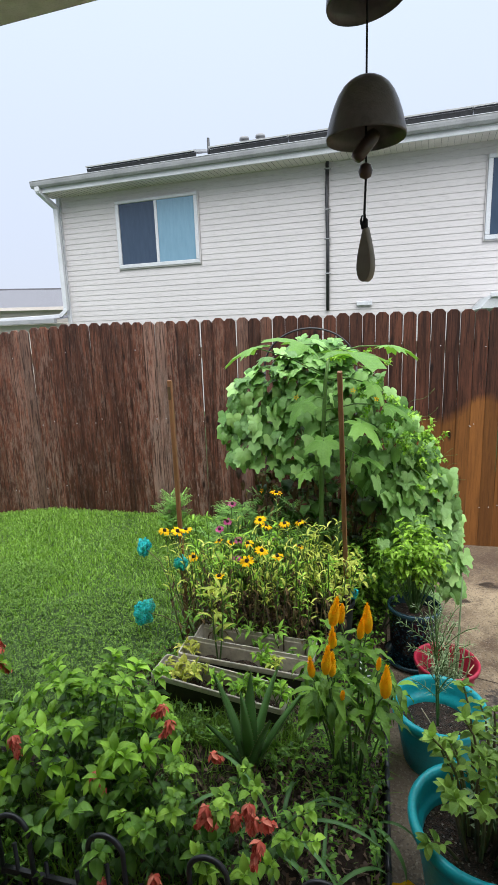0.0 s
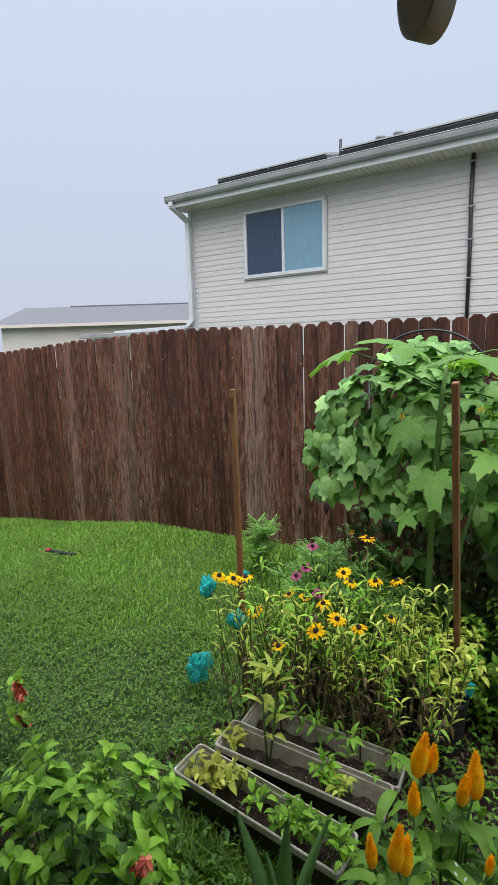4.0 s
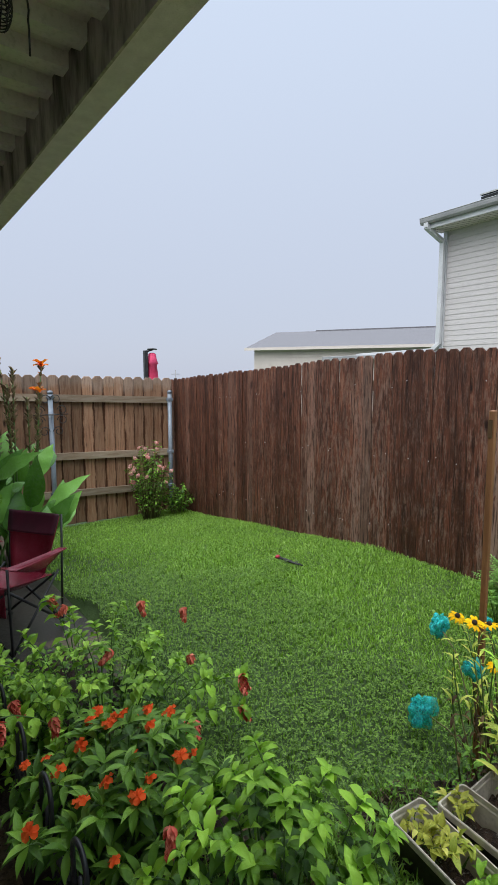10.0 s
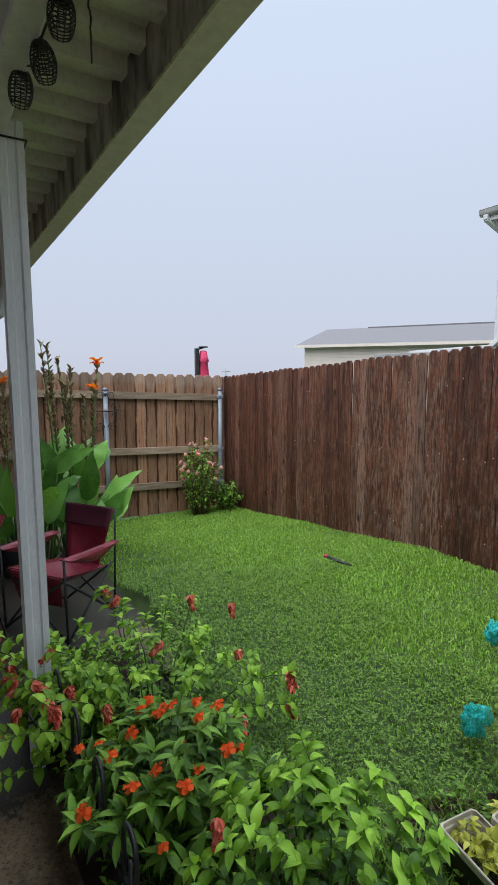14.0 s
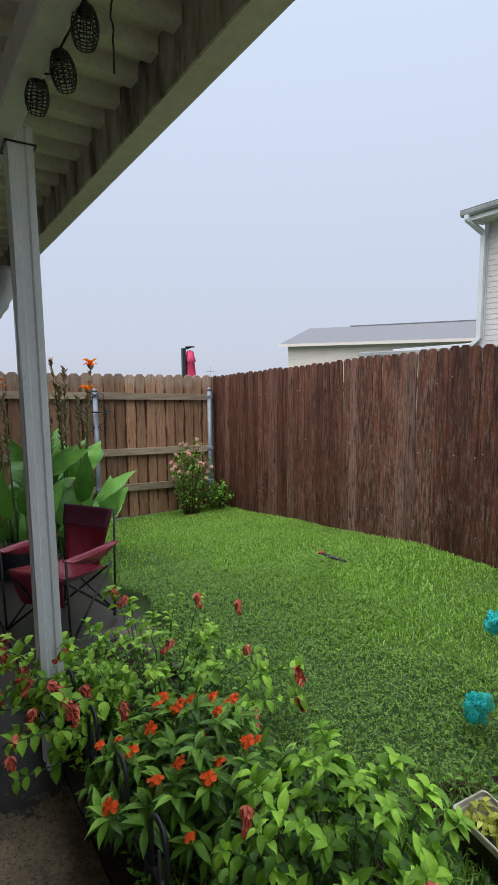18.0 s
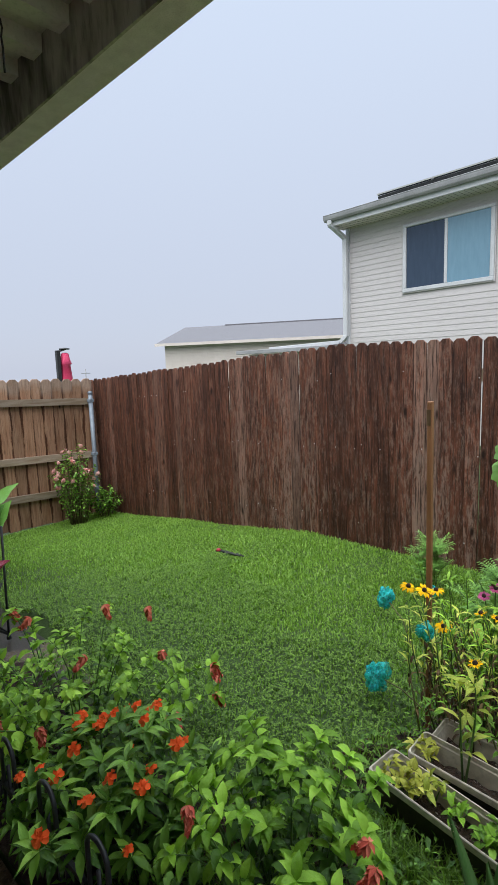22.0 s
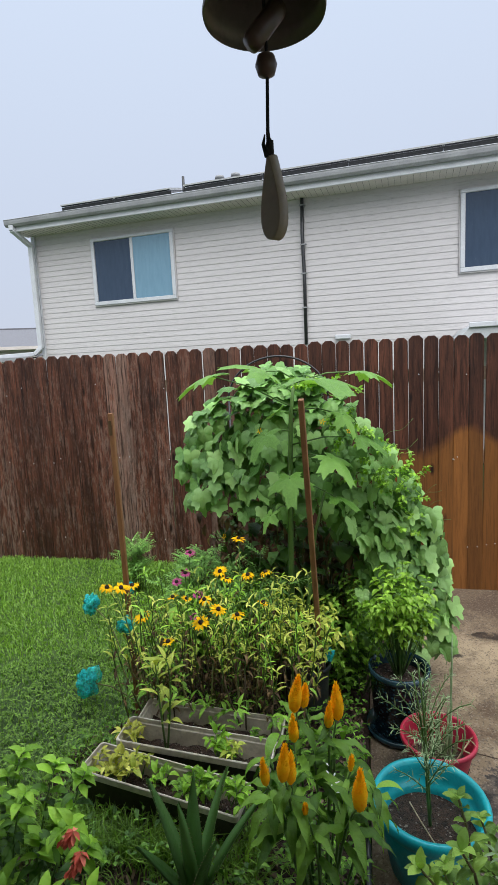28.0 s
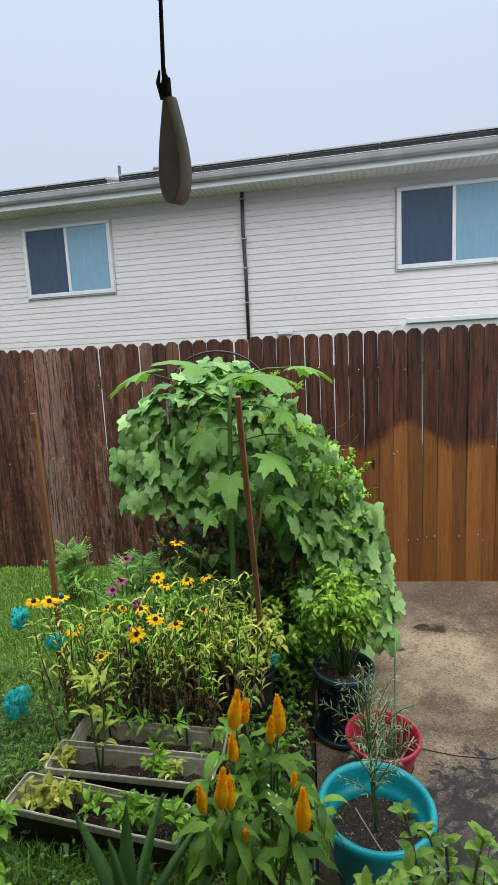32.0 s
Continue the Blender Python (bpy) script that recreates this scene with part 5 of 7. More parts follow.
stuffed("tendril_mass", ten, STEM, vine)
hoop = thing("trellis_hoop", "thin dark wire hoop rising over the squash vine", "trellis", (-0.44, 4.35, GZ - 0.03))
part("hoop_wire", Mesh().tube([(0.29 * math.cos(a), 0, 1.455 + 0.24 * math.sin(a)) for a in [math.pi * k / 20 for k in range(21)]], 0.006, 6), BLACK, hoop)
for sx in (-0.29, 0.29):
    part("hoop_leg", Mesh().tube([(sx, 0, 0), (sx, 0, 1.455)], 0.006, 6), BLACK, hoop)

# ---- okra ----
okra = thing("okra_plant", "tall okra plant with broad lobed leaves in front of the vine", "plant", (-0.31, 3.76, 0.04))
main = [Vector(q) for q in ((0, 0, 0), (0.0, 0, 0.5), (0.01, -0.01, 1.0), (0.03, -0.02, 1.40), (0.05, -0.03, 1.56))]
part("stem", Mesh().tube(main, [0.016, 0.015, 0.013, 0.010, 0.006], 8), STEM, okra)
sec = [Vector(q) for q in ((0.07, -0.02, 0), (0.08, -0.03, 0.45), (0.13, -0.05, 0.85), (0.18, -0.06, 1.05))]
part("stem", Mesh().tube(sec, [0.010, 0.009, 0.007, 0.005], 8), STEM, okra)
for t, dx, dy, dz, s, tilt in ((0.80, -0.36, -0.06, 0.16, 0.155, 14), (1.0, -0.12, -0.04, 0.04, 0.170, -30), (1.0, 0.11, -0.14, 0.0, 0.205, 2), (0.97, 0.30, 0.06, 0.04, 0.13, 4), (0.90, 0.06, 0.12, 0.06, 0.12, 15), (0.62, 0.20, -0.12, 0.02, 0.125, 24), (0.70, -0.10, -0.14, 0.0, 0.115, 34),
                              (0.66, 0.32, -0.06, 0.04, 0.12, 16), (0.55, 0.22, -0.10, -0.05, 0.10, 10), (0.58, 0.02, -0.16, 0.0, 0.11, 30), (0.78, 0.24, -0.10, -0.02, 0.09, 40), (0.48, -0.08, -0.10, -0.02, 0.075, 45)):
    p, d = along(main, t * 0.999)
    e = p + Vector((dx, dy, dz))
    part("leaf_stalk", Mesh().tube([p, p.lerp(e, 0.5) + Vector((0, 0, 0.02)), e], [0.004, 0.0035, 0.003], 5), STEM, okra)
    part("palmate_leaf", rng.choice(PALM), None, okra, m=blade_pose(e, (dx, dy), s * 1.2, tilt, U(-12, 12)))


# ---- stakes ----
def stake(x0, y0, z0, x1, y1, z1, label):
    t = thing("plant_stake", label, "stake", (x0, y0, z0), group="plant stakes")
    m = Mesh()
    d = Vector((x1 - x0, y1 - y0, z1 - z0))
    q = d.to_track_quat('Z', 'Y').to_matrix().to_4x4()
    part("shaft", flat(m.box(-0.010, -0.010, 0, 0.010, 0.010, d.length, q, bevel=0.002)), STAKE, t)
    return t, q, d


s1, q1, d1 = stake(-0.955, 3.32, 0.1, -0.952, 3.29, 1.506, "brown wooden garden stake with a paper tag")
part("tag", flat(Mesh().box(-0.0105, -0.0125, d1.length - 0.09, 0.004, -0.0101, d1.length - 0.03, q1)), L_DRY, s1, "faded printed tag")
s2, q2, d2 = stake(-0.150, 3.46, 0.40, -0.165, 3.18, 1.544, "reddish-brown wooden garden stake")
part("sleeve", flat(Mesh().box(-0.019, -0.019, -0.34, 0.019, 0.019, 0.05, q2, bevel=0.003)), BROWNPL, s2, "dark pipe sleeve holding the stake")

# ---- planters ----
def planter(x, y, z, length, width, high, rz, label):
    t = thing("window_box", label, "planter", (x, y, z), rz, group="planter boxes in the bed")
    t.matrix_world = pose(x, y, z, 0, 4, rz)
    def hoopring(l, w, r, z):
        out = []
        for sx, sy, a0 in ((1, 1, 0), (-1, 1, 90), (-1, -1, 180), (1, -1, 270)):
            for k in range(4):
                a = radians(a0 + 30 * k)
                out.append((sx * (l / 2 - r) + r * math.cos(a), sy * (w / 2 - r) + r * math.sin(a), z))
        return out
    def skin(rings, closed):
        m = Mesh()
        for r in rings:
            m.v += r
        for i in range(len(rings) - 1):
            m.f += [(i * 16 + k, i * 16 + (k + 1) % 16, (i + 1) * 16 + (k + 1) % 16, (i + 1) * 16 + k) for k in range(16)]
        if closed:
            m.f.append(tuple(range(15, -1, -1)))
        return flat(m)
    L, W = length, width
    # Outer wall far darker than the taupe rim: shade put into its colour.
    part("outer_wall", skin([hoopring(L * 0.93, W * 0.80, 0.010, 0), hoopring(L - 0.012, W - 0.012, 0.012, high - 0.03)], True), BROWNPL, t, "grimy outer wall darkened for the shade on it")
    part("rim", skin([hoopring(L - 0.012, W - 0.012, 0.013, high - 0.03), hoopring(L + 0.002, W + 0.002, 0.013, high - 0.022), hoopring(L + 0.002, W + 0.002, 0.013, high - 0.003), hoopring(L - 0.003, W - 0.003, 0.013, high),
                      hoopring(L - 0.009, W - 0.009, 0.013, high - 0.001), hoopring(L - 0.012, W - 0.012, 0.013, high - 0.016), hoopring(L - 0.018, W - 0.018, 0.013, high - 0.020), hoopring(L * 0.92, W * 0.72, 0.02, high - 0.12)], False), TAUPE, t, "moulded taupe rim and inner wall")
    s = grid_mesh(span(-L * 0.462, L * 0.462, 0.02), span(-W * 0.39, W * 0.39, 0.02), lambda a, b: high - 0.072 + 0.020 * noise.noise((a * 25 + x, b * 25, 2)))
    part("soil", s, POTSOIL, t)
    return t


planter(-0.605, 2.745, 0.225, 0.55, 0.135, 0.155, -6, "taupe plastic window box with seedlings in the bed")
planter(-0.552, 2.917, 0.222, 0.55, 0.130, 0.16, 0, "taupe plastic window box with young shoots in the bed")
planter(-0.545, 3.075, 0.185, 0.55, 0.14, 0.165, 1, "taupe plastic window box full of tall daisies")
for x, y, h, n, mat in ((-0.80, 2.765, 0.10, 5, L_YELLOW), (-0.75, 2.76, 0.11, 6, L_YELLOW), (-0.70, 2.79, 0.08, 4, L_DAISY), (-0.62, 2.77, 0.06, 4, L_LIGHT), (-0.49, 2.78, 0.06, 3, L_MID), (-0.42, 2.725, 0.09, 5, L_MID), (-0.36, 2.72, 0.12, 6, L_LIGHT), (-0.47, 2.73, 0.10, 5, L_LIGHT), (-0.78, 2.92, 0.09, 5, L_YELLOW), (-0.46, 2.92, 0.10, 6, L_LIGHT), (-0.41, 2.90, 0.07, 4, L_DAISY), (-0.52, 2.72, 0.07, 4, L_MID)):
    shrub("seedling", "small pale seedling sprouting from the window box soil", (x, y, 0.325), 0.042, h, n, (0.042, 0.018), 2, mat, STEM, "seedling", 0.7, 0.5, 0.3, 0.0018, crown=3, t0=0.4)
tall, _ = shrub("young_shoot", "single tall yellow-green shoot leaning out of the window box", (-0.66, 2.93, 0.32), 0.05, 0.48, 2, (0.085, 0.024), 9, L_DAISY, STEM, "plant", 1.0, 0.35, 0.2, 0.0035, t0=0.15, whorl=1, crown=3)

# ---- black-eyed daisies ----
daisies = thing("daisy_clump", "dense clump of yellowing black-eyed daisies on dry brown stems", "flowers", (-0.5, 3.25, 0.28))
sm, dm, lm, ym = Mesh(), Mesh(), Mesh(), Mesh()
heads = [(-0.524, 3.6, 0.882, 0), (-1.0, 3.22, 0.79, 1), (-0.925, 3.2, 0.80, 0), (-0.905, 3.26, 0.785, 1), (-0.89, 3.30, 0.627, 0), (-0.592, 3.5, 0.762, 0), (-0.549, 3.45, 0.752, 1), (-0.394, 3.55, 0.746, 1), (-0.465, 3.5, 0.751, 1), (-0.785, 3.4, 0.676, 2),
         (-0.741, 3.45, 0.647, 2), (-0.519, 3.2, 0.73, 0), (-0.578, 3.15, 0.697, 0), (-0.695, 3.1, 0.637, 2), (-0.456, 3.25, 0.686, 1), (-0.36, 3.30, 0.72, 2), (-0.62, 3.34, 0.70, 1)]
def daisy_stem(b, e, flower):
    path = bend(b, e, 0.25, 6, 0.04)
    sm.tube(path[2:], [0.0028, 0.0026, 0.0024, 0.002], 5)
    dm.tube(path[:3], [0.0034, 0.0032, 0.003], 5)
    leafy(dm2, path, 0.10, 0.62, 4, 0.045, 0.011, -0.2, 0.9, steps=3)
    leafy(lm if rng.random() < 0.35 else ym, path, 0.46, 0.98, 9, 0.060, 0.014, 1.5, 0.45, 0.6, whorl=1, steps=3, crown=0 if flower else 3)
dm2 = Mesh()
base = Vector((-0.5, 3.25, 0.28))
for x, y, z, kind in heads:
    e = Vector((x, y, z)) - base
    daisy_stem((e.x * 0.75 + U(-0.05, 0.05), clamp(e.y * 0.6 + U(-0.05, 0.05), -0.1, 0.25), 0), e, True)
    bloom_head("daisy_head", DAISY[kind], daisies, "golden petals round a dark brown eye", pose(e.x, e.y, e.z, U(0, 32) if kind == 0 else U(-12, 18), U(-22, 22), U(-30, 30)))
for i in range(135):
    x, y = U(-0.40, 0.33), U(-0.14, 0.34)
    daisy_stem((x, y, 0), (x * 1.1 + U(-0.09, 0.09), y + U(-0.08, 0.08), U(0.22, 0.53) - 0.05 * abs(x)), False)
foot_leaves = Mesh()
for i in range(14):
    p = bend((U(-0.42, 0.30), U(-0.20, 0.0), -0.02), (U(-0.45, 0.33), U(-0.28, -0.02), U(0.06, 0.26)), 0.4, 4, 0.03)
    leafy(foot_leaves, p, 0.2, 1.0, 4, 0.055, 0.018, 0.9, 0.5, steps=3, crown=2)
stuffed("foot_foliage", foot_leaves, L_MID, daisies, "green leaves drooping over the box rim")
stuffed("woody_growth", sm, STEM, daisies)
stuffed("dry_growth", dm, STEM_DRY, daisies, "dry brown lower stems")
stuffed("dead_foliage", dm2, L_DRY, daisies, "hanging withered leaves")
stuffed("foliage", lm, L_LIGHT, daisies)
stuffed("yellow_foliage", ym, L_DAISY, daisies, "yellowing leaves")
for x, y, z in ((-0.782, 3.65, 0.789), (-0.814, 3.65, 0.685), (-0.739, 3.6, 0.60), (-0.728, 3.5, 0.54), (-0.861, 3.65, 0.637)):
    t = thing("zinnia", "pink zinnia on a slim stem among the daisies", "flower", (x, y, 0.18), group="zinnias")
    path = bend((0, 0, 0), (0, 0, z - 0.18), 0.2, 5, 0.03)
    part("stem", Mesh().tube(path, 0.003, 5), STEM, t)
    lm = Mesh()
    leafy(lm, path, 0.2, 0.85, 4, 0.07, 0.03, 0.5, 0.4)
    stuffed("foliage", lm, L_MID, t)
    bloom_head("bloom", ZINNIA, t, "magenta-pink bloom", pose(0, 0, z - 0.18, U(10, 35), U(-15, 15), 0))


# ---- feathery marigolds ----
def feathery(name, label, at, radius, height, stems, per):
    t = thing(name, label, "plant", at)
    sm, lm = Mesh(), Mesh()
    for i in range(stems):
        a, q = 2.4 * i, math.sqrt((i + 0.5) / stems)
        e = (radius * q * math.cos(a), radius * q * math.sin(a), height * (1 - 0.35 * q * q) * U(0.7, 1))
        path = bend((e[0] * 0.3, e[1] * 0.3, 0), e, 0.4, 5, 0.02)
        sm.tube(path, 0.003, 5)
        for k in range(per):
            p, d = along(path, U(0.3, 1.0))
            g = U(0, 6.3)
            rib = Vector((math.cos(g), math.sin(g), U(0.2, 0.9))).normalized()
            n = U(0.06, 0.1)
            for j in range(6):
                c = p + rib * n * (j + 1) / 6
                for sgn in (-1, 1):
                    w = (rib.cross(Vector((0, 0, 1))) * sgn + rib * 0.7)
                    lm.leaf(c, w, n * 0.45, 0.010, 0.5, 0.1, steps=2)
            lm.leaf(p, rib, n * 1.15, 0.005, 0.3, 0.1, steps=2)
    stuffed("woody_growth", sm, STEM, t)
    stuffed("foliage", lm, L_FEATHER, t)
    return t


feathery("marigold_clump", "feathery green marigold foliage behind the daisies", (-0.80, 3.98, 0.14), 0.30, 0.66, 30, 12)
feathery("marigold_clump", "feathery green marigold foliage behind the daisies", (-0.50, 3.80, 0.12), 0.24, 0.66, 22, 11)
feathery("marigold_plant", "small feathery marigold beside the fence", (-1.54, 4.62, 0.12), 0.12, 0.42, 11, 11)
bl, _ = shrub("leafy_herb", "broad-leaved green herb growing between the marigolds", (-0.72, 3.72, 0.14), 0.26, 0.42, 20, (0.085, 0.06), 4, L_MID, STEM, "plant", 0.4, 0.5)
shrub("tomato_plant", "sprawling small-leaved tomato plant beside the walkway", (-0.02, 3.78, 0.06), 0.26, 0.62, 34, (0.045, 0.022), 9, L_MID, STEM, "plant", 0.4, 0.5, 0.3, 0.003, flat_top=0.4)
shrub("tomato_plant", "sprawling small-leaved tomato plant beside the walkway", (0.02, 4.25, 0.04), 0.32, 0.62, 34, (0.05, 0.026), 8, L_DARK, STEM, "plant", 0.4, 0.5, 0.3, 0.003, flat_top=0.4)


# ---- pots ----
def pot(name, label, at, profile, rim, soil_r, soil_z, body, rimm, sides=40, extra=None):
    t = thing(name, label, "plant pot", at)
    part("body", Mesh().lathe(profile, sides, caps=(True, False)), body, t)
    part("rim", Mesh().lathe(rim, sides, caps=(False, False)), rimm, t)
    s = Mesh().lathe([(soil_r, soil_z), (soil_r * 0.7, soil_z + 0.008), (soil_r * 0.35, soil_z + 0.004), (0.0, soil_z + 0.01)], 24, wobble=lambda a, z: 1)
    s.v = [(x, y, z + 0.008 * noise.noise((x * 40, y * 40, at[0]))) for x, y, z in s.v]
    s.f = [f for f in s.f if len(f) < 10]
    part("soil", s, POTSOIL, t)
    return t


def tub(x, y, z, r, h, label):
    return pot("plant_tub", label, (x, y, z), [(r * 0.66, 0), (r * 0.70, 0.01), (r * 0.90, h - 0.05)],
               [(r * 0.90, h - 0.05), (r * 0.97, h - 0.045), (r * 1.0, h - 0.025), (r * 1.0, h - 0.010), (r * 0.97, h), (r * 0.90, h - 0.002), (r * 0.87, h - 0.014), (r * 0.865, h - 0.05), (r * 0.84, h - 0.075), (r * 0.80, h - 0.078), (r * 0.79, h - 0.10), (r * 0.74, h - 0.2)],
               r * 0.80, h - 0.11, TEAL, TEAL)


tub(0.240, 2.905, slab_z(0.24, 2.9), 0.182, 0.255, "turquoise plastic tub with a rolled rim and bare soil")
tub(0.300, 2.33, slab_z(0.3, 2.33), 0.205, 0.30, "turquoise plastic tub holding a leafy shrub")
pot("plant_pot", "low crimson plastic bowl pot on the walkway", (0.318, 3.335, slab_z(0.3, 3.3)), [(0.095, 0), (0.10, 0.006), (0.136, 0.165)], [(0.136, 0.165), (0.147, 0.168), (0.147, 0.184), (0.140, 0.188), (0.134, 0.182), (0.13, 0.15), (0.105, 0.03)], 0.118, 0.07, REDP, REDP)
bp = pot("plant_pot", "dark blue speckled glazed pot on a saucer", (0.185, 3.60, 0.012), [(0.105, 0), (0.110, 0.01), (0.128, 0.27)], [(0.128, 0.27), (0.134, 0.272), (0.137, 0.285), (0.135, 0.298), (0.126, 0.302), (0.12, 0.29), (0.112, 0.2)], 0.115, 0.245, GLAZE, GLAZE_RIM)
part("saucer", Mesh().lathe([(0.12, -0.010), (0.145, -0.006), (0.150, 0.018), (0.142, 0.020), (0.132, 0.0), (0.0, -0.003)], 36), GLAZE_RIM, bp, "dark glazed saucer")
pot("nursery_pot", "black plastic nursery pot in the bed", (-0.215, 3.50, 0.14), [(0.085, 0), (0.088, 0.01), (0.098, 0.20)], [(0.098, 0.20), (0.106, 0.202), (0.106, 0.222), (0.10, 0.224), (0.094, 0.2), (0.085, 0.05)], 0.09, 0.18, BLACK, BLACK)
shrub("pepper_plant", "straggling yellowing pepper plant in the nursery pot", (-0.215, 3.50, 0.32), 0.22, 0.32, 26, (0.042, 0.02), 5, L_DAISY, STEM, "plant", 0.3, 0.6, 0.2, 0.003)
shrub("basil_plant", "bushy bright green basil in the glazed pot", (0.185, 3.60, 0.25), 0.155, 0.56, 44, (0.048, 0.022), 6, L_BASIL, STEM, "plant", 0.35, 0.6, 0.07, 0.0022, flat_top=0.25, t0=0.42, low=0.62, crown=5)

# rosemary in the tub
ros = thing("rosemary_plant", "spindly grey-green rosemary standing in the tub", "plant", (0.24, 2.905, 0.17))
sm, lm = Mesh(), Mesh()
trunk = bend((0, 0, 0), (-0.012, 0.02, 0.34), 0.1, 5, 0.015)
part("trunk", Mesh().tube(trunk, [0.0055, 0.005, 0.0045, 0.004, 0.003], 6), STEM, ros)
for i in range(30):
    p, d = along(trunk, U(0.35, 1.0))
    a = U(0, 6.3)
    path = bend(p, p + Vector((0.15 * math.cos(a) * U(0.2, 1), 0.15 * math.sin(a) * U(0.2, 1), U(0.05, 0.19))), 0.4, 5, 0.01)
    sm.tube(path, 0.0018, 4)
    leafy(lm, path, 0.1, 1.0, 10, 0.030, 0.0035, 0.8, 0.1, whorl=2, steps=2, crown=3)
for x, y, h in ((-0.035, 0.03, 0.55), (-0.05, 0.05, 0.50)):
    path = bend((0, 0, 0.05), (x, y, h), 0.1, 6, 0.012)
    sm.tube(path, [0.004, 0.004, 0.0038, 0.0035, 0.003, 0.002], 6)
    leafy(lm, path, 0.6, 1.0, 7, 0.035, 0.005, 1.4, 0.1, whorl=2, steps=2, crown=3)
stuffed("woody_growth", sm, STEM, ros)
stuffed("foliage", lm, L_GREY, ros)
ch = thing("chives", "upright grey-green onion shoots in the crimson pot", "plant", (0.325, 3.33, 0.07))
for i in range(26):
    a, r = U(0, 6.3), U(0, 0.08)
    part("shoot", Mesh().tube(bend((r * math.cos(a), r * math.sin(a), 0), (r * 1.5 * math.cos(a), r * 1.5 * math.sin(a), U(0.12, 0.26)), 0.1, 4, 0.02), [0.004, 0.0038, 0.003, 0.001], 5), L_GREY, ch)
part("flower_stalk", Mesh().tube(bend((0.04, 0.03, 0), (0.05, 0.05, 0.52), 0.1, 5, 0.01), [0.005, 0.005, 0.0045, 0.004, 0.002], 5), L_GREY, ch, "single tall stalk")
straw = thing("dry_straw", "pale dry straw stalks lying on the tub's soil", "straw", (0.24, 2.905, 0.17))
part("stalk", Mesh().tube([(-0.06, 0.06, 0.03), (-0.03, 0.01, 0.012), (0.0, -0.05, 0.006), (0.012, -0.075, 0.008)], 0.0022, 5), STRAW, straw)
part("stalk", Mesh().tube([(0.01, -0.07, 0.006), (0.05, -0.08, 0.008), (0.10, -0.075, 0.02)], 0.002, 5), STRAW, straw)
twigs = thing("dry_twigs", "two pale crossed sticks leaning in the crimson pot", "sticks", (0.38, 3.33, 0.08))
part("stick", Mesh().tube([(-0.02, -0.06, 0.02), (0.06, 0.02, 0.085)], 0.003, 5), STRAW, twigs)
part("stick", Mesh().tube([(0.0, 0.05, 0.03), (0.05, -0.04, 0.07)], 0.0028, 5), STRAW, twigs)
shrub("kalanchoe", "thick-leaved pale green shrub filling the nearer tub", (0.30, 2.34, 0.21), 0.21, 0.55, 28, (0.046, 0.024), 4, L_THICK, STEM_DRY, "plant", 0.6, 0.2, 0.3, 0.005, tip=0.8, crown=7, flat_top=0.4, t0=0.55, low=0.45)
shrub("lavender", "fine grey-green sprigs beside the leafy shrub in the tub", (0.39, 2.34, 0.20), 0.14, 0.50, 24, (0.035, 0.008), 10, L_GREY, STEM, "plant", 0.6, 0.2, 0.4, 0.002)

# ---- celosia ----
cel = thing("celosia_plant", "celosia with amber flame plumes and long drooping green leaves", "flowers", (-0.08, 2.58, 0.16))
sm, lm = Mesh(), Mesh()
plumes = [(-0.139, 2.628, 0.785, 0.10), (-0.119, 2.655, 0.762, 0.07), (-0.142, 2.58, 0.716, 0.075), (-0.032, 2.66, 0.752, 0.10), (-0.052, 2.64, 0.722, 0.07), (0.03, 2.47, 0.655, 0.10), (-0.196, 2.449, 0.689, 0.06), (-0.148, 2.45, 0.72, 0.085), (-0.133, 2.46, 0.70, 0.07), (0.007, 2.55, 0.656, 0.035), (-0.10, 2.45, 0.60, 0.03)]
base = Vector((-0.08, 2.58, 0.16))
def plume(h):
    m = Mesh()
    w = h * 0.26
    for i in range(int(3200 * h)):
        t = U(0, 1)
        a = U(0, 6.3)
        r = w * math.sin(math.pi * (0.12 + 0.88 * t) ** 0.8) ** 0.8 * (1 - 0.35 * t) * 0.6
        m.leaf((r * math.cos(a), r * math.sin(a), h * (t - 0.5)), (math.cos(a), math.sin(a), 2.4), 0.011 + 0.003 * U(0, 1), 0.005, 0.0, 0.3, steps=2)
    m.lathe([(w * 0.2, -h * 0.52), (w * 0.62, -h * 0.35), (w * 0.68, -h * 0.1), (w * 0.45, h * 0.2), (w * 0.15, h * 0.45), (0, h * 0.55)], 12, wobble=lambda t, z: 1 + 0.15 * math.sin(t * 5 + z * 200))
    return m
for x, y, z, h in plumes:
    e = Vector((x, y, z)) - base
    path = bend((e.x * 0.25, e.y * 0.2, 0), (e.x, e.y, e.z - h * 0.4), 0.3, 7, 0.02)
    sm.tube(path, [0.005, 0.005, 0.0045, 0.004, 0.0035, 0.003, 0.0025], 6)
    leafy(lm, path, 0.50, 0.93, 4, 0.15, 0.034, 0.35, 0.75, 0.4, whorl=2, steps=9, fold=0.22, tip=1.5, wave=0.45)
    part("plume", plume(h), F_PLUME, cel, "amber feathery plume", pose(e.x, e.y, e.z, U(-8, 8), U(-8, 8), U(0, 90)))
for i in range(6):
    a = U(0, 6.3)
    path = bend((0.04 * math.cos(a), 0.04 * math.sin(a), 0), (0.15 * math.cos(a), 0.13 * math.sin(a), U(0.32, 0.48)), 0.4, 6, 0.02)
    sm.tube(path, 0.0035, 5)
    leafy(lm, path, 0.58, 0.98, 4, 0.13, 0.032, 0.3, 0.8, 0.3, steps=9, crown=3, tip=1.5, wave=0.45)
stuffed("woody_growth", sm, STEM, cel)
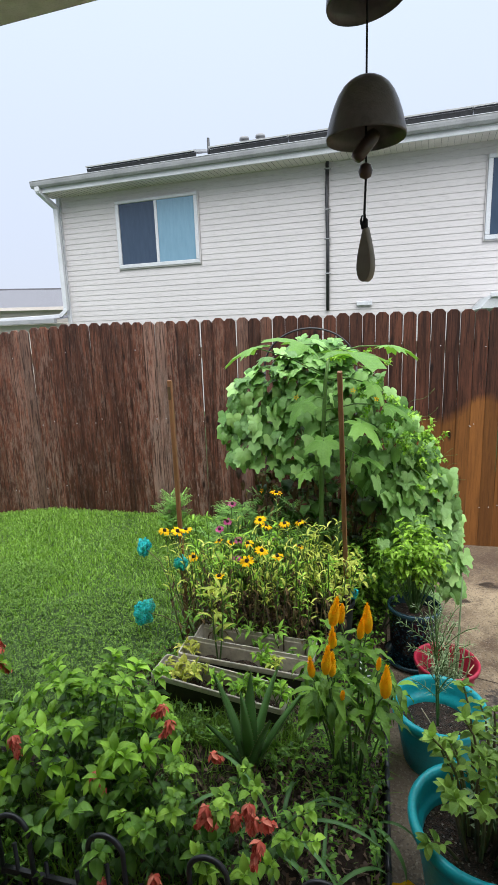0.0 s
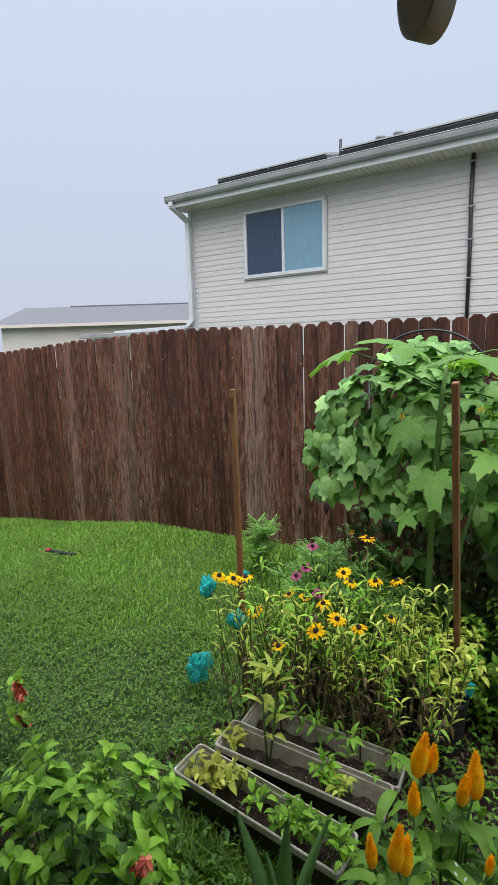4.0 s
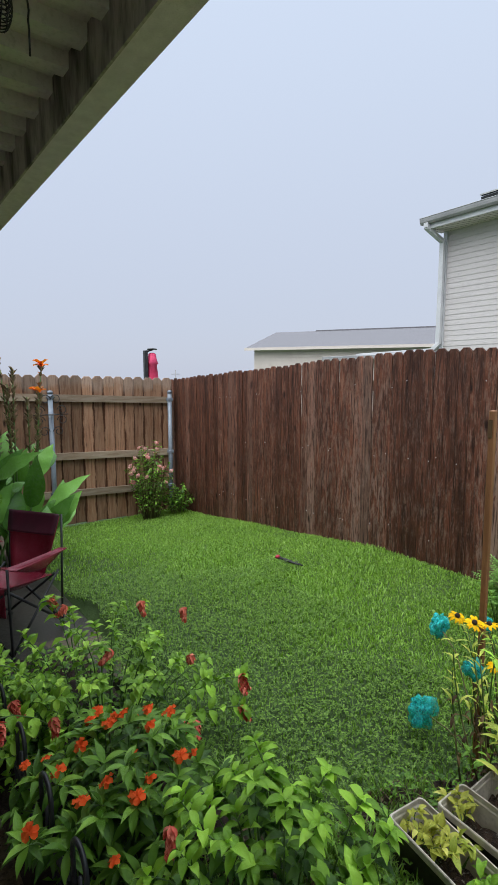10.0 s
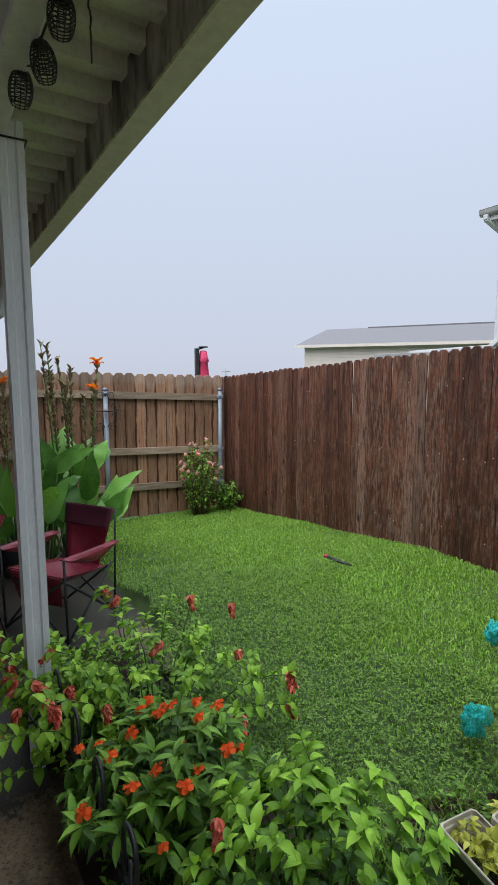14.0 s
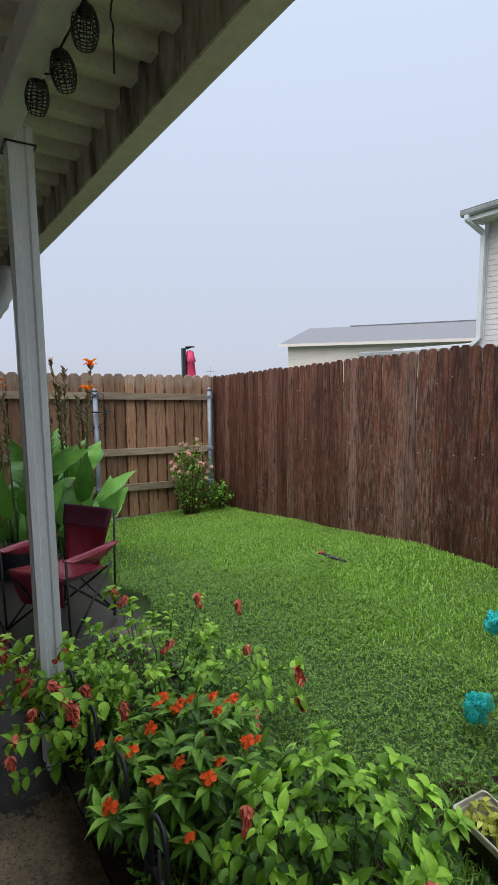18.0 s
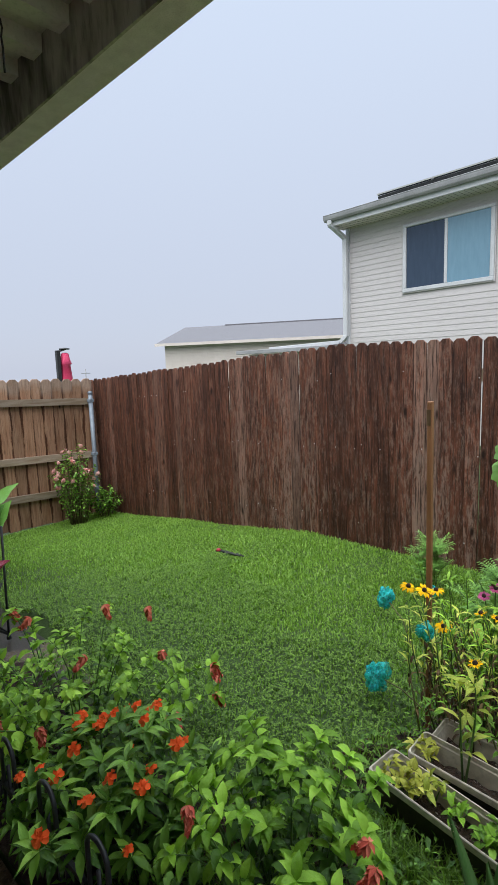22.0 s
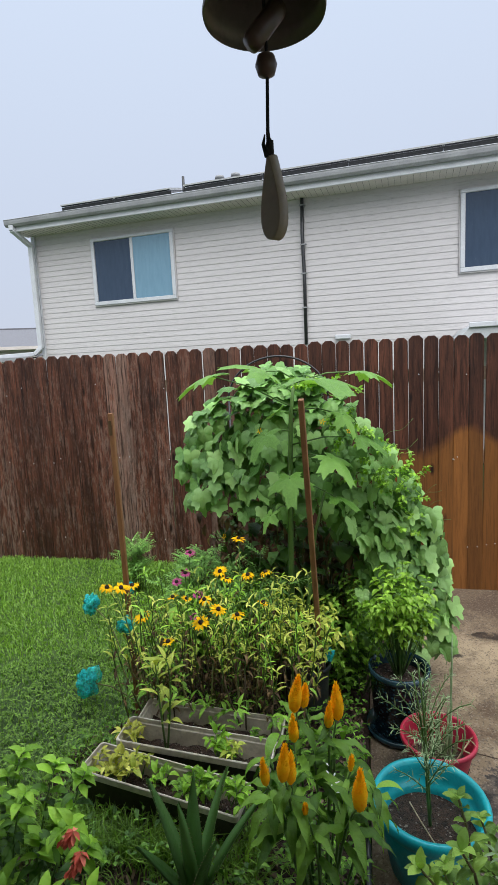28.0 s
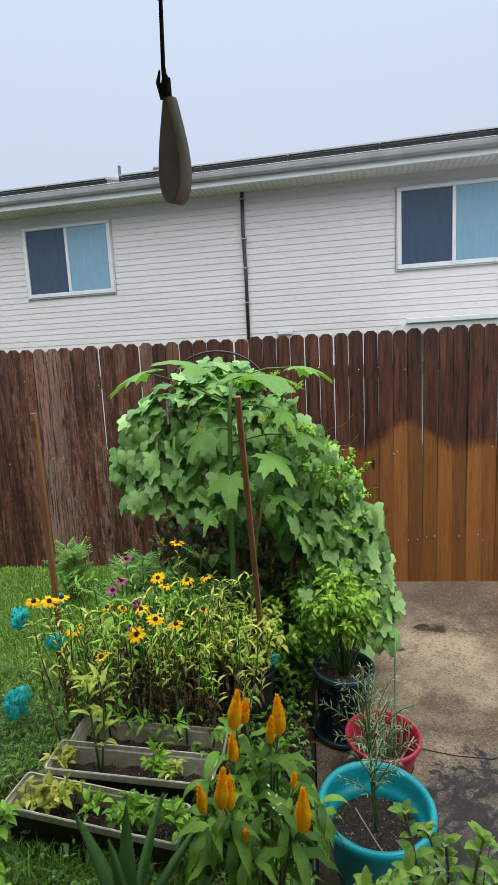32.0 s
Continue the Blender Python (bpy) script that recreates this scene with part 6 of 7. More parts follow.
stuffed("foliage", lm, L_CEL, cel)
tuft_w = Mesh()
for k in range(7):
    a = U(0, 6.3)
    tuft_w.leaf((0.045 + 0.01 * math.cos(a), -0.11 + 0.01 * math.sin(a), 0.50 + U(-0.02, 0.05)), (math.cos(a), math.sin(a), 0.5), 0.010, 0.005, 0.2, 0.1, steps=2)
part("white_tuft", tuft_w, F_WHITE, cel, "bleached white plume edge")

# ---- agave ----
aga = thing("agave", "spiny dark green agave rosette in the bed", "succulent", (-0.42, 2.50, 0.19))
def sword(length, w, lean, az):
    m = Mesh()
    n = 8
    for i in range(n + 1):
        t = i / n
        ww = w * (0.75 + 0.5 * t) if t < 0.3 else w * 0.9 * (1 - ((t - 0.3) / 0.7) ** 1.7) + 0.0005
        out = length * (math.sin(lean) * t + 0.25 * math.sin(lean) * t * t)
        up = length * math.cos(lean) * (t - 0.12 * t * t)
        m.v += [(out - 0.004, -ww, up + 0.012 * (1 - t)), (out + 0.004, -ww * 0.5, up), (out + 0.006, ww * 0.5, up), (out - 0.004, ww, up + 0.012 * (1 - t)), (out - 0.012 * (1 - t), 0, up + 0.004)]
    for i in range(n):
        for k in range(5):
            j = (k + 1) % 5
            m.f.append((i * 5 + k, i * 5 + j, i * 5 + 5 + j, i * 5 + 5 + k))
    return m
for k, (az, le, ln) in enumerate(((170, 13, 0.44), (250, 4, 0.42), (40, 12, 0.46), (10, 22, 0.46), (205, 22, 0.30), (330, 14, 0.34), (90, 6, 0.44))):
    blade = sword(ln, 0.030, radians(le), az)
    lf = part("agave_leaf", blade, L_AGAVE, aga, m=pose(0, 0, 0, 0, 0, az))
    thorns = Mesh()
    for j in range(8):
        for c in (0, 3):
            a, b = Vector(blade.v[j * 5 + c]), Vector(blade.v[j * 5 + 5 + c])
            for s in (0.0, 0.33, 0.66):
                p = a.lerp(b, s)
                q = p + Vector((0, -0.005 if c == 0 else 0.005, 0.002))
                thorns.add([p + Vector((0, 0, 0.0018)), p - Vector((0, 0, 0.0018)), q], [(0, 1, 2)])
    stuffed("thorn_edge", thorns, STRAW, lf, "pale thorns along the leaf edge")


# ---- strap-leaved clumps ----
for x, y, n, length in ((-0.27, 2.27, 8, 0.36), (-0.13, 2.13, 7, 0.30), (-0.60, 2.20, 6, 0.30), (-0.02, 2.40, 6, 0.25)):
    strap = thing("daylily_clump", "arching dark green strap leaves in the flower bed", "plant", (x, y, bed_z(x, y) - 0.01), group="strap-leaved clumps")
    for k in range(n):
        a = 2.4 * k + U(-0.4, 0.4)
        lf = Mesh().leaf((0.012 * math.cos(a), 0.012 * math.sin(a), 0), (math.cos(a), math.sin(a), U(1.1, 2.4)), length * U(0.7, 1.1), U(0.011, 0.016), U(0.8, 1.5), 0.35, steps=9, tip=0.8, belly=0.45)
        part("strap_leaf", lf, L_AGAVE, strap)


# ---- bushes along the patio ----
def dressed(things, at, spots, meshes, name, label, jitter=15, size=0.95):
    for x, y, z in spots:
        e = Vector((x, y, z)) - Vector(at)
        part(name, rng.choice(meshes), None, things, label, pose(e.x, e.y, e.z, U(-jitter, jitter), U(-jitter, jitter), U(0, 360)) @ Matrix.Diagonal((size, size, size, 1)))


at = (-0.90, 2.33, 0.20)
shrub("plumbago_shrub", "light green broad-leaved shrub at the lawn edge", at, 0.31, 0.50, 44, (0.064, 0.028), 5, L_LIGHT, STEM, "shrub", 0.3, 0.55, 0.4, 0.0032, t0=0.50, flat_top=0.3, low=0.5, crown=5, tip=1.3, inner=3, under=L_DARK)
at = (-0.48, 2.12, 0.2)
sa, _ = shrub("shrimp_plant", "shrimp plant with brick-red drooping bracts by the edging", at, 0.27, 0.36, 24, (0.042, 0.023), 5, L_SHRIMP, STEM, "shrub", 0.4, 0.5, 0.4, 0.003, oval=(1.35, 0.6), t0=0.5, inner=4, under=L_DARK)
dressed(sa, at, ((-0.303, 2.05, 0.571), (-0.415, 2.05, 0.541), (-0.263, 2.03, 0.55), (-0.264, 2.0, 0.525), (-0.335, 2.05, 0.535), (-0.285, 2.04, 0.54), (-0.631, 2.3, 0.605), (-0.602, 2.28, 0.575), (-0.484, 2.3, 0.459), (-0.68, 1.96, 0.344), (-0.536, 1.97, 0.388), (-0.41, 2.04, 0.52)), BRACTS, "flower_bract", "drooping brick-red bract")
at = (-0.80, 2.08, 0.2)
# Leaves in dark green to paint the shade low under the cover.
sb, _ = shrub("shrimp_plant", "shrimp plant with larger leaves darkened for shade by the edging", at, 0.36, 0.34, 16, (0.056, 0.030), 4, L_DARK, STEM, "shrub", 0.35, 0.6, 0.4, 0.0035, oval=(1.3, 0.6), t0=0.45, inner=4)
dressed(sb, at, ((-1.017, 2.1, 0.60), (-0.759, 2.1, 0.53)), BRACTS, "flower_bract", "fading orange bract")
at = (-1.43, 2.16, 0.17)
imp, tips = shrub("impatiens_bush", "impatiens bush with scarlet-orange flat flowers and dark pointed leaves", at, 0.33, 0.40, 50, (0.086, 0.027), 4, L_DARK, STEM, "flowers", 0.5, 0.4, 0.4, 0.004, flat_top=0.45, crown=5, tip=1.6, t0=0.45, low=0.78, inner=3)
imp2 = Mesh()
for p, d in tips:
    for k in range(2):
        a = U(0, 6.3)
        imp2.leaf(p, (math.cos(a), math.sin(a), 0.6), 0.08, 0.024, 0.5, 0.2, steps=5, tip=1.6)
stuffed("young_foliage", imp2, L_MID, imp, "brighter young leaves")
for p, d in tips[0:40:3] + tips[1:30:3]:
    f = part("flower", rng.choice(IMPATIENS), None, imp, "scarlet-orange flower", pose(p.x + U(-0.03, 0.03), p.y + U(-0.03, 0.03), p.z + U(0.03, 0.06), U(5, 40), U(-20, 20), U(-50, 50)))
at = (-1.95, 2.30, 0.15)
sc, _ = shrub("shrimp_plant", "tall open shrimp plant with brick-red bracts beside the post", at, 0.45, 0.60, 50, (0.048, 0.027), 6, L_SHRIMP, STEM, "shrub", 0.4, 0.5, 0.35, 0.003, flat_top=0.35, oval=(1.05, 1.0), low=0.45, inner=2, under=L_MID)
dressed(sc, at, ((-1.95, 1.928, 0.628), (-1.85, 1.95, 0.528), (-1.75, 1.858, 0.562), (-1.7, 2.037, 0.514), (-1.78, 1.70, 0.459), (-2.0, 1.79, 0.539), (-1.9, 2.326, 0.569), (-2.0, 2.70, 0.60), (-1.8, 2.617, 0.492), (-2.1, 2.544, 0.635), (-1.6, 2.52, 0.36), (-2.25, 2.2, 0.69), (-2.2, 2.25, 0.66), (-2.02, 1.81, 0.515), (-1.74, 1.88, 0.54), (-1.77, 1.69, 0.42)), BRACTS, "flower_bract", "drooping brick-red bract", 35, 1.05)
longs, longl = Mesh(), Mesh()
for x, y, z in ((-1.65, 2.769, 0.416), (-1.6, 2.731, 0.33), (-1.55, 2.45, 0.40), (-1.95, 1.928, 0.62), (-1.78, 1.70, 0.45), (-2.0, 1.79, 0.53), (-1.75, 1.858, 0.55), (-2.25, 2.2, 0.68), (-2.42, 1.80, 0.50), (-2.30, 1.76, 0.44), (-2.34, 1.74, 0.30), (-2.22, 1.74, 0.56), (-2.18, 1.70, 0.34), (-2.05, 1.74, 0.30), (-2.10, 1.76, 0.46), (-1.92, 1.74, 0.36), (-2.48, 1.82, 0.38), (-1.86, 1.72, 0.26)):
    e = Vector((x, y, z)) - Vector(at)
    path = bend((e.x * 0.3, e.y * 0.3, 0.05), e, 0.6, 6, 0.03)
    longs.tube(path, 0.0025, 5)
    leafy(longl, path, 0.35, 0.98, 6, 0.065, 0.036, 0.4, 0.5, crown=4)
stuffed("arching_growth", longs, STEM, sc)
stuffed("arching_foliage", longl, L_LIGHT, sc)
dressed(sc, at, ((-2.42, 1.80, 0.51), (-2.34, 1.74, 0.31), (-2.22, 1.74, 0.57), (-2.48, 1.82, 0.39), (-1.65, 2.769, 0.43), (-1.652, 2.765, 0.41), (-1.6, 2.731, 0.335), (-1.55, 2.45, 0.41)), BRACTS, "flower_bract", "drooping brick-red bract", 35, 1.05)

at = (-2.02, 1.99, 0.14)
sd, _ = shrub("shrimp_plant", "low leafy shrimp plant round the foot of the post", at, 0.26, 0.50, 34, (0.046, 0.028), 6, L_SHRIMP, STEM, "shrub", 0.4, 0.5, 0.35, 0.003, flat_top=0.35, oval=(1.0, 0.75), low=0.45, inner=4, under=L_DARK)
dressed(sd, at, ((-2.12, 1.80, 0.52), (-1.95, 1.80, 0.44), (-1.88, 1.84, 0.56)), BRACTS, "flower_bract", "drooping brick-red bract", 35, 1.05)

# ---- edging ----
edge = thing("garden_edging", "low black plastic hoop fence along the flower bed", "edging", (0, 1.945, 0.10))
arch = Mesh()
path = [(-0.048, 0, 0), (-0.048, 0, 0.36)] + [(0.048 * math.cos(a), 0, 0.36 + 0.05 * math.sin(a)) for a in [math.pi * (1 - k / 10) for k in range(1, 10)]] + [(0.048, 0, 0.36), (0.048, 0, 0)]
arch.tube(path, 0.007, 6)
am = arch.data("hoop", BLACK)
spike = Mesh().tube([(0, 0, 0), (0, 0, 0.30)], 0.006, 5).tube([(0.09, 0, 0), (0.09, 0, 0.26)], 0.006, 5).tube([(-0.09, 0, 0), (-0.09, 0, 0.26)], 0.006, 5).data("picket", BLACK)
x = -2.27
while x < -0.05:
    part("hoop", am, None, edge, m=pose(x, 0, 0))
    part("picket", spike, None, edge, m=pose(x, 0, 0.02))
    x += 0.27
for z in (0.06, 0.22):
    part("rail", flat(Mesh().box(-2.46, -0.006, z, 0.03, 0.006, z + 0.018)), BLACK, edge)
side_e = thing("garden_edging", "short black plastic edging beside the walkway", "edging", (0.045, 1.96, 0.10))
sp = Mesh().box(-0.008, -0.045, -0.02, 0.008, 0.045, 0.12, bevel=0.006).data("edging_tile", BLACK)
for k in range(9):
    part("edging_tile", sp, None, side_e, m=pose(0, 0.05 + k * 0.1, 0 - 0.006 * k))


# ---- netting bows ----
def netting(x, y, z, r, foot):
    t = thing("netting_bow", "crumpled turquoise netting tied round a stem", "netting", (x, y, z), group="netting bows")
    m = Mesh()
    for layer in range(4):
        su, sv, o = 28, 16, len(m.v)
        sx, sz, ph = U(0.7, 0.95), U(0.85, 1.1), U(0, 50)
        for j in range(sv + 1):
            for i in range(su):
                a, b = 2 * math.pi * i / su, math.pi * j / sv
                d = Vector((math.cos(a) * math.sin(b) * sx, math.sin(a) * math.sin(b), math.cos(b) * sz))
                q = 0.62 + 0.09 * layer + 0.75 * noise.noise(Vector((d.x * 2.2, d.y * 2.2, d.z * 0.9)) + Vector((ph, 0, 0))) + 0.09 * noise.noise(d * 7 + Vector((0, ph, 0)))
                m.v.append(tuple(d * r * 0.86 * q))
        m.f += [(o + j * su + i, o + j * su + (i + 1) % su, o + (j + 1) * su + (i + 1) % su, o + (j + 1) * su + i) for j in range(sv) for i in range(su)]
    part("netting", m, TULLE, t)
    f = Vector(foot) - Vector((x, y, z))
    part("twig", Mesh().tube([Vector((0, 0, 0)), f * 0.4 + Vector((0, 0, -f.z * 0.25)), f * 0.8 + Vector((0, 0, -f.z * 0.12)), f], 0.003, 5), STEM_DRY, t)


netting(-1.294, 3.578, 0.534, 0.056, (-1.0, 3.45, 0.13))
netting(-1.228, 3.369, 0.255, 0.068, (-0.92, 3.38, 0.13))
netting(-0.914, 3.19, 0.645, 0.04, (-0.85, 3.25, 0.15))
netting(-0.12, 3.52, 0.39, 0.038, (-0.14, 3.5, 0.10))
netting(-1.0, 3.42, 0.70, 0.03, (-0.9, 3.4, 0.13))

# ---- wind chime ----
chime = thing("wind_chime", "stoneware bell wind chime with a flat teardrop sail on black cord", "wind chime", (-0.028, 1.858, 1.790))
def bell(r, h):
    o = [(0.004, h), (r * 0.16, h * 0.99), (r * 0.31, h * 0.955), (r * 0.45, h * 0.90), (r * 0.58, h * 0.82), (r * 0.70, h * 0.70), (r * 0.80, h * 0.55), (r * 0.88, h * 0.39), (r * 0.95, h * 0.21), (r * 1.0, 0.004), (r * 0.985, 0.0)]
    return Mesh().lathe(o + [(a * 0.93, b * 0.94) for a, b in o[-3::-1]], 56, caps=(False, False))
sail_line = [(0.0195 * math.sin(a) * (0.60 + 0.40 * math.cos(a)), -0.040 * math.cos(a)) for a in [2 * math.pi * k / 96 for k in range(96)]]
part("sail", Mesh().fan(sail_line, pose(-0.002, 0, 0.042, 90, 0, -38), (0.6, 0.9)), SAILW, chime, "flat wooden teardrop sail")
sl = chime.children[-1]
sl.modifiers.new("thick", 'SOLIDIFY').thickness = 0.012
sl.modifiers.new("rounded", 'BEVEL').width = 0.0012
part("cord_tuft", Mesh().tube([(-0.003, 0, 0.078), (-0.006, 0.001, 0.09), (-0.004, 0, 0.098)], [0.0022, 0.002, 0.0008], 6).tube([(0.002, 0, 0.080), (0.003, 0, 0.092)], [0.0026, 0.0012], 6), ROPE, chime, "frayed cord ends tied through the sail")
cord = [(0.0, 0, 0.083), (-0.001, 0, 0.10), (0.001, 0, 0.16), (0.0, 0, 0.20), (0, 0, 0.30), (0, 0, 0.72)]
part("cord", Mesh().tube(cord, [0.003, 0.0019, 0.0017, 0.0017, 0.0015, 0.0015], 6), ROPE, chime, "twisted black cord")
part("knot", Mesh().lathe([(0.0, -0.006), (0.0040, -0.002), (0.0040, 0.004), (0.002, 0.010)], 8, pose(0, 0, 0.084)), ROPE, chime)
part("bead", Mesh().lathe([(0.0, -0.012), (0.008, -0.008), (0.0105, 0.0), (0.008, 0.008), (0.0, 0.012)], 14, pose(0, 0, 0.158)), DARKW, chime, "round dark wooden bead")
part("clapper", Mesh().lathe([(0.0, -0.024), (0.008, -0.023), (0.010, -0.017), (0.010, 0.017), (0.008, 0.023), (0.0, 0.024)], 14, pose(0, 0, 0.192, 0, 40, 20)), DARKW, chime, "wooden clapper peg")
part("bell", bell(0.0575, 0.083), BRONZE, chime, "dark grey-brown stoneware bell", pose(0, 0, 0.200))
part("bell", bell(0.057, 0.078), BRONZE, chime, "dark grey-brown stoneware bell", pose(0.0, 0, 0.375, 0, -9, 0))
part("hook", Mesh().tube([(0, 0, 0.70), (0.01, 0, 0.73), (0.0, 0, 0.76)], 0.003, 6), BLACK, chime)


# ---- string lights ----
def lantern(x, y, z, tilt):
    t = thing("string_light", "black woven wire lantern on the patio light string", "lantern", (x, y, z), group="string lights")
    t.matrix_world = pose(x, y, z, tilt, U(-8, 8), U(0, 90))
    m = Mesh()
    def rad(s):
        return 0.031 * math.sin(math.pi * (0.14 + 0.72 * s)) ** 0.45
    for k in range(12):
        a = 2 * math.pi * k / 12
        m.tube([(rad(s) * math.cos(a), rad(s) * math.sin(a), -0.042 + 0.084 * s) for s in [j / 8 for j in range(9)]], 0.0016, 4)
    for j in range(9):
        s = (j + 0.3) / 9
        m.tube([(rad(s) * math.cos(a), rad(s) * math.sin(a), -0.042 + 0.084 * s) for a in [2 * math.pi * k / 16 for k in range(17)]], 0.0016, 4, cap=False)
    stuffed("cage", m, BLACK, t, "black wire cage")
    part("cap", Mesh().lathe([(0.020, 0.036), (0.020, 0.046), (0.007, 0.05), (0.006, 0.062)], 12), BLACK, t)


spots = ((-1.373, 1.909, 2.415), (-1.525, 1.898, 2.385), (-1.69, 1.87, 2.385), (-1.20, 1.915, 2.44), (-1.0, 1.92, 2.44))
for x, y, z in spots:
    lantern(x, y, z, U(-8, 8))
wire = thing("light_cable", "black cable of the patio string lights", "cable", (0, 0, 0))
part("cable", Mesh().tube([(-1.80, 1.88, 2.47), (-1.74, 1.875, 2.455), (-1.69, 1.87, 2.446), (-1.6, 1.89, 2.41), (-1.525, 1.898, 2.448), (-1.45, 1.90, 2.45), (-1.373, 1.909, 2.478), (-1.2, 1.915, 2.50), (-1.0, 1.92, 2.50), (0.5, 1.95, 2.52)], 0.003, 6), BLACK, wire)
hk = thing("hook_chain", "thin dark hanging hook under the patio cover", "hook", (-1.36, 1.97, 2.33))
part("hook_wire", Mesh().tube([(0, 0, 0), (0.002, 0, 0.05), (-0.002, 0, 0.075), (0.006, 0, 0.09), (0.0, 0, 0.11), (-0.012, 0, 0.125), (-0.004, 0, 0.15), (0.01, 0, 0.16)], 0.0025, 6), BLACK, hk)

# ---- folding chair ----
chair = thing("camping_chair", "folding camping chair in maroon canvas on a black tube frame", "chair", (-3.30, 2.25, slab_z(0, 2.2) - 0.005), 34)
chair.matrix_world = chair.matrix_world @ Matrix.Diagonal((0.76, 0.86, 0.95, 1))


def cloth(pts_a, pts_b, n=8, sag=0.03):
    m = Mesh()
    for i in range(n + 1):
        t = i / n
        for j in range(n + 1):
            s = j / n
            a = Vector(pts_a[0]).lerp(Vector(pts_a[1]), s)
            b = Vector(pts_b[0]).lerp(Vector(pts_b[1]), s)
            p = a.lerp(b, t)
            p = p + Vector((0, 0.4, -1)) * sag * math.sin(math.pi * t) * math.sin(math.pi * s)
            m.v.append(p[:])
    for i in range(n):
        for j in range(n):
            k = i * (n + 1) + j
            m.f.append((k, k + 1, k + n + 2, k + n + 1))
    return m


def canvas(name, m, label="", material=MAROON):
    ob = part(name, m, material, chair, label)
    ob.modifiers.new("thick", 'SOLIDIFY').thickness = 0.006


canvas("backrest", cloth(((-0.17, 0.20, 0.36), (0.17, 0.20, 0.36)), ((-0.25, 0.30, 0.72), (0.25, 0.30, 0.72)), sag=0.09), "maroon canvas back")
canvas("seat", cloth(((-0.28, -0.26, 0.43), (0.28, -0.26, 0.43)), ((-0.24, 0.20, 0.36), (0.24, 0.20, 0.36)), sag=0.10), "maroon canvas seat")
canvas("back_band", cloth(((-0.232, 0.246, 0.60), (0.232, 0.246, 0.60)), ((-0.252, 0.292, 0.735), (0.252, 0.292, 0.735)), sag=0.012), "darker doubled canvas band along the top", MAROON_DARK)
for sx in (-1, 1):
    canvas("armrest", cloth(((0.285 * sx, -0.28, 0.545), (0.285 * sx, 0.24, 0.525)), ((0.385 * sx, -0.28, 0.545), (0.365 * sx, 0.24, 0.53)), sag=0.075), "maroon canvas arm strap")
    for name, a, b in (("back_leg", (0.27 * sx, 0.26, 0.0), (0.26 * sx, 0.31, 0.73)), ("front_leg", (0.32 * sx, -0.27, 0.0), (0.32 * sx, -0.28, 0.55)),
                       ("brace", (0.32 * sx, -0.27, 0.03), (-0.27 * sx, -0.25, 0.40)), ("brace", (0.27 * sx, 0.26, 0.03), (-0.25 * sx, 0.22, 0.36)), ("brace", (0.32 * sx, -0.27, 0.03), (0.27 * sx, 0.24, 0.38)), ("brace", (0.27 * sx, 0.26, 0.03), (0.30 * sx, -0.25, 0.40))):
        part(name, Mesh().tube([a, b], 0.009, 8), BLACK, chair)
    for y in (-0.27, 0.26):
        part("foot", Mesh().lathe([(0.018, 0), (0.018, 0.012), (0.011, 0.03)], 10, pose((0.32 if y < 0 else 0.27) * sx, y, 0)), BLACK, chair)

flap = cloth(((-0.27, -0.265, 0.425), (0.27, -0.265, 0.425)), ((-0.22, -0.20, 0.20), (0.20, -0.20, 0.22)), sag=0.04)
canvas("front_flap", flap, "maroon canvas pouch hanging below the seat front")
tagged(chair, group="camping chairs")
copy_thing(chair, pose(-4.0, 1.72, slab_z(0, 1.7) - 0.005, 0, 0, 75))

# ---- canna lilies ----
def canna(x, y, z, n, tall, label, flowers, blooms):
    t = thing("canna_lily", label, "plant", (x, y, z))
    for i in range(n):
        a = 2.4 * i + U(-0.3, 0.3)
        r = 0.04 + 0.034 * math.sqrt(i)
        L, W = U(0.34, 0.48), U(0.13, 0.18)
        h = U(0.10, 0.80) * tall
        b = (r * math.cos(a), r * math.sin(a), 0)
        path = bend(b, (b[0] * 1.5, b[1] * 1.5, h), 0.1, 4, 0.02)
        part("stalk", Mesh().tube(path, [0.012, 0.011, 0.009, 0.007], 6), STEM, t)
        lf = Mesh()
        lf.leaf(path[-1], (math.cos(a), math.sin(a), U(0.9, 3.6)), L, W, U(0.2, 0.8), 0.16, up=(0.9 + U(-0.5, 0.5), -0.4 + U(-0.6, 0.6), 0.8), steps=10, tip=1.1, wave=0.16, belly=0.40)
        part("canna_leaf", lf, L_CANNA, t)
    for i, (fx, fy, fz) in enumerate(flowers):
        e = Vector((fx - x, fy - y, fz - z))
        path = bend((e.x * 0.4, e.y * 0.4, 0), e, 0.1, 5, 0.03)
        part("flower_stalk", Mesh().tube(path, [0.009, 0.008, 0.007, 0.006, 0.004], 6), STEM, t)
        pods = Mesh()
        for k in range(44):
            p, d = along(path, U(0.55, 0.99))
            a = U(0, 6.3)
            pods.leaf(p, (math.cos(a) * 0.5, math.sin(a) * 0.5, 0.7), 0.062, 0.026, 0.0, 0.5, steps=3)
        stuffed("dry_seed_growth", pods, POD, t)
        if i < blooms:
            fl = Mesh()
            for k in range(7):
                a = U(0, 6.3)
                fl.leaf(e, (math.cos(a), math.sin(a), U(0.5, 2.4)), U(0.07, 0.105), 0.045, 0.6, 0.2, steps=5, tip=0.6, wave=0.3)
            part("bloom", fl, F_CANNA, t, "orange canna bloom")


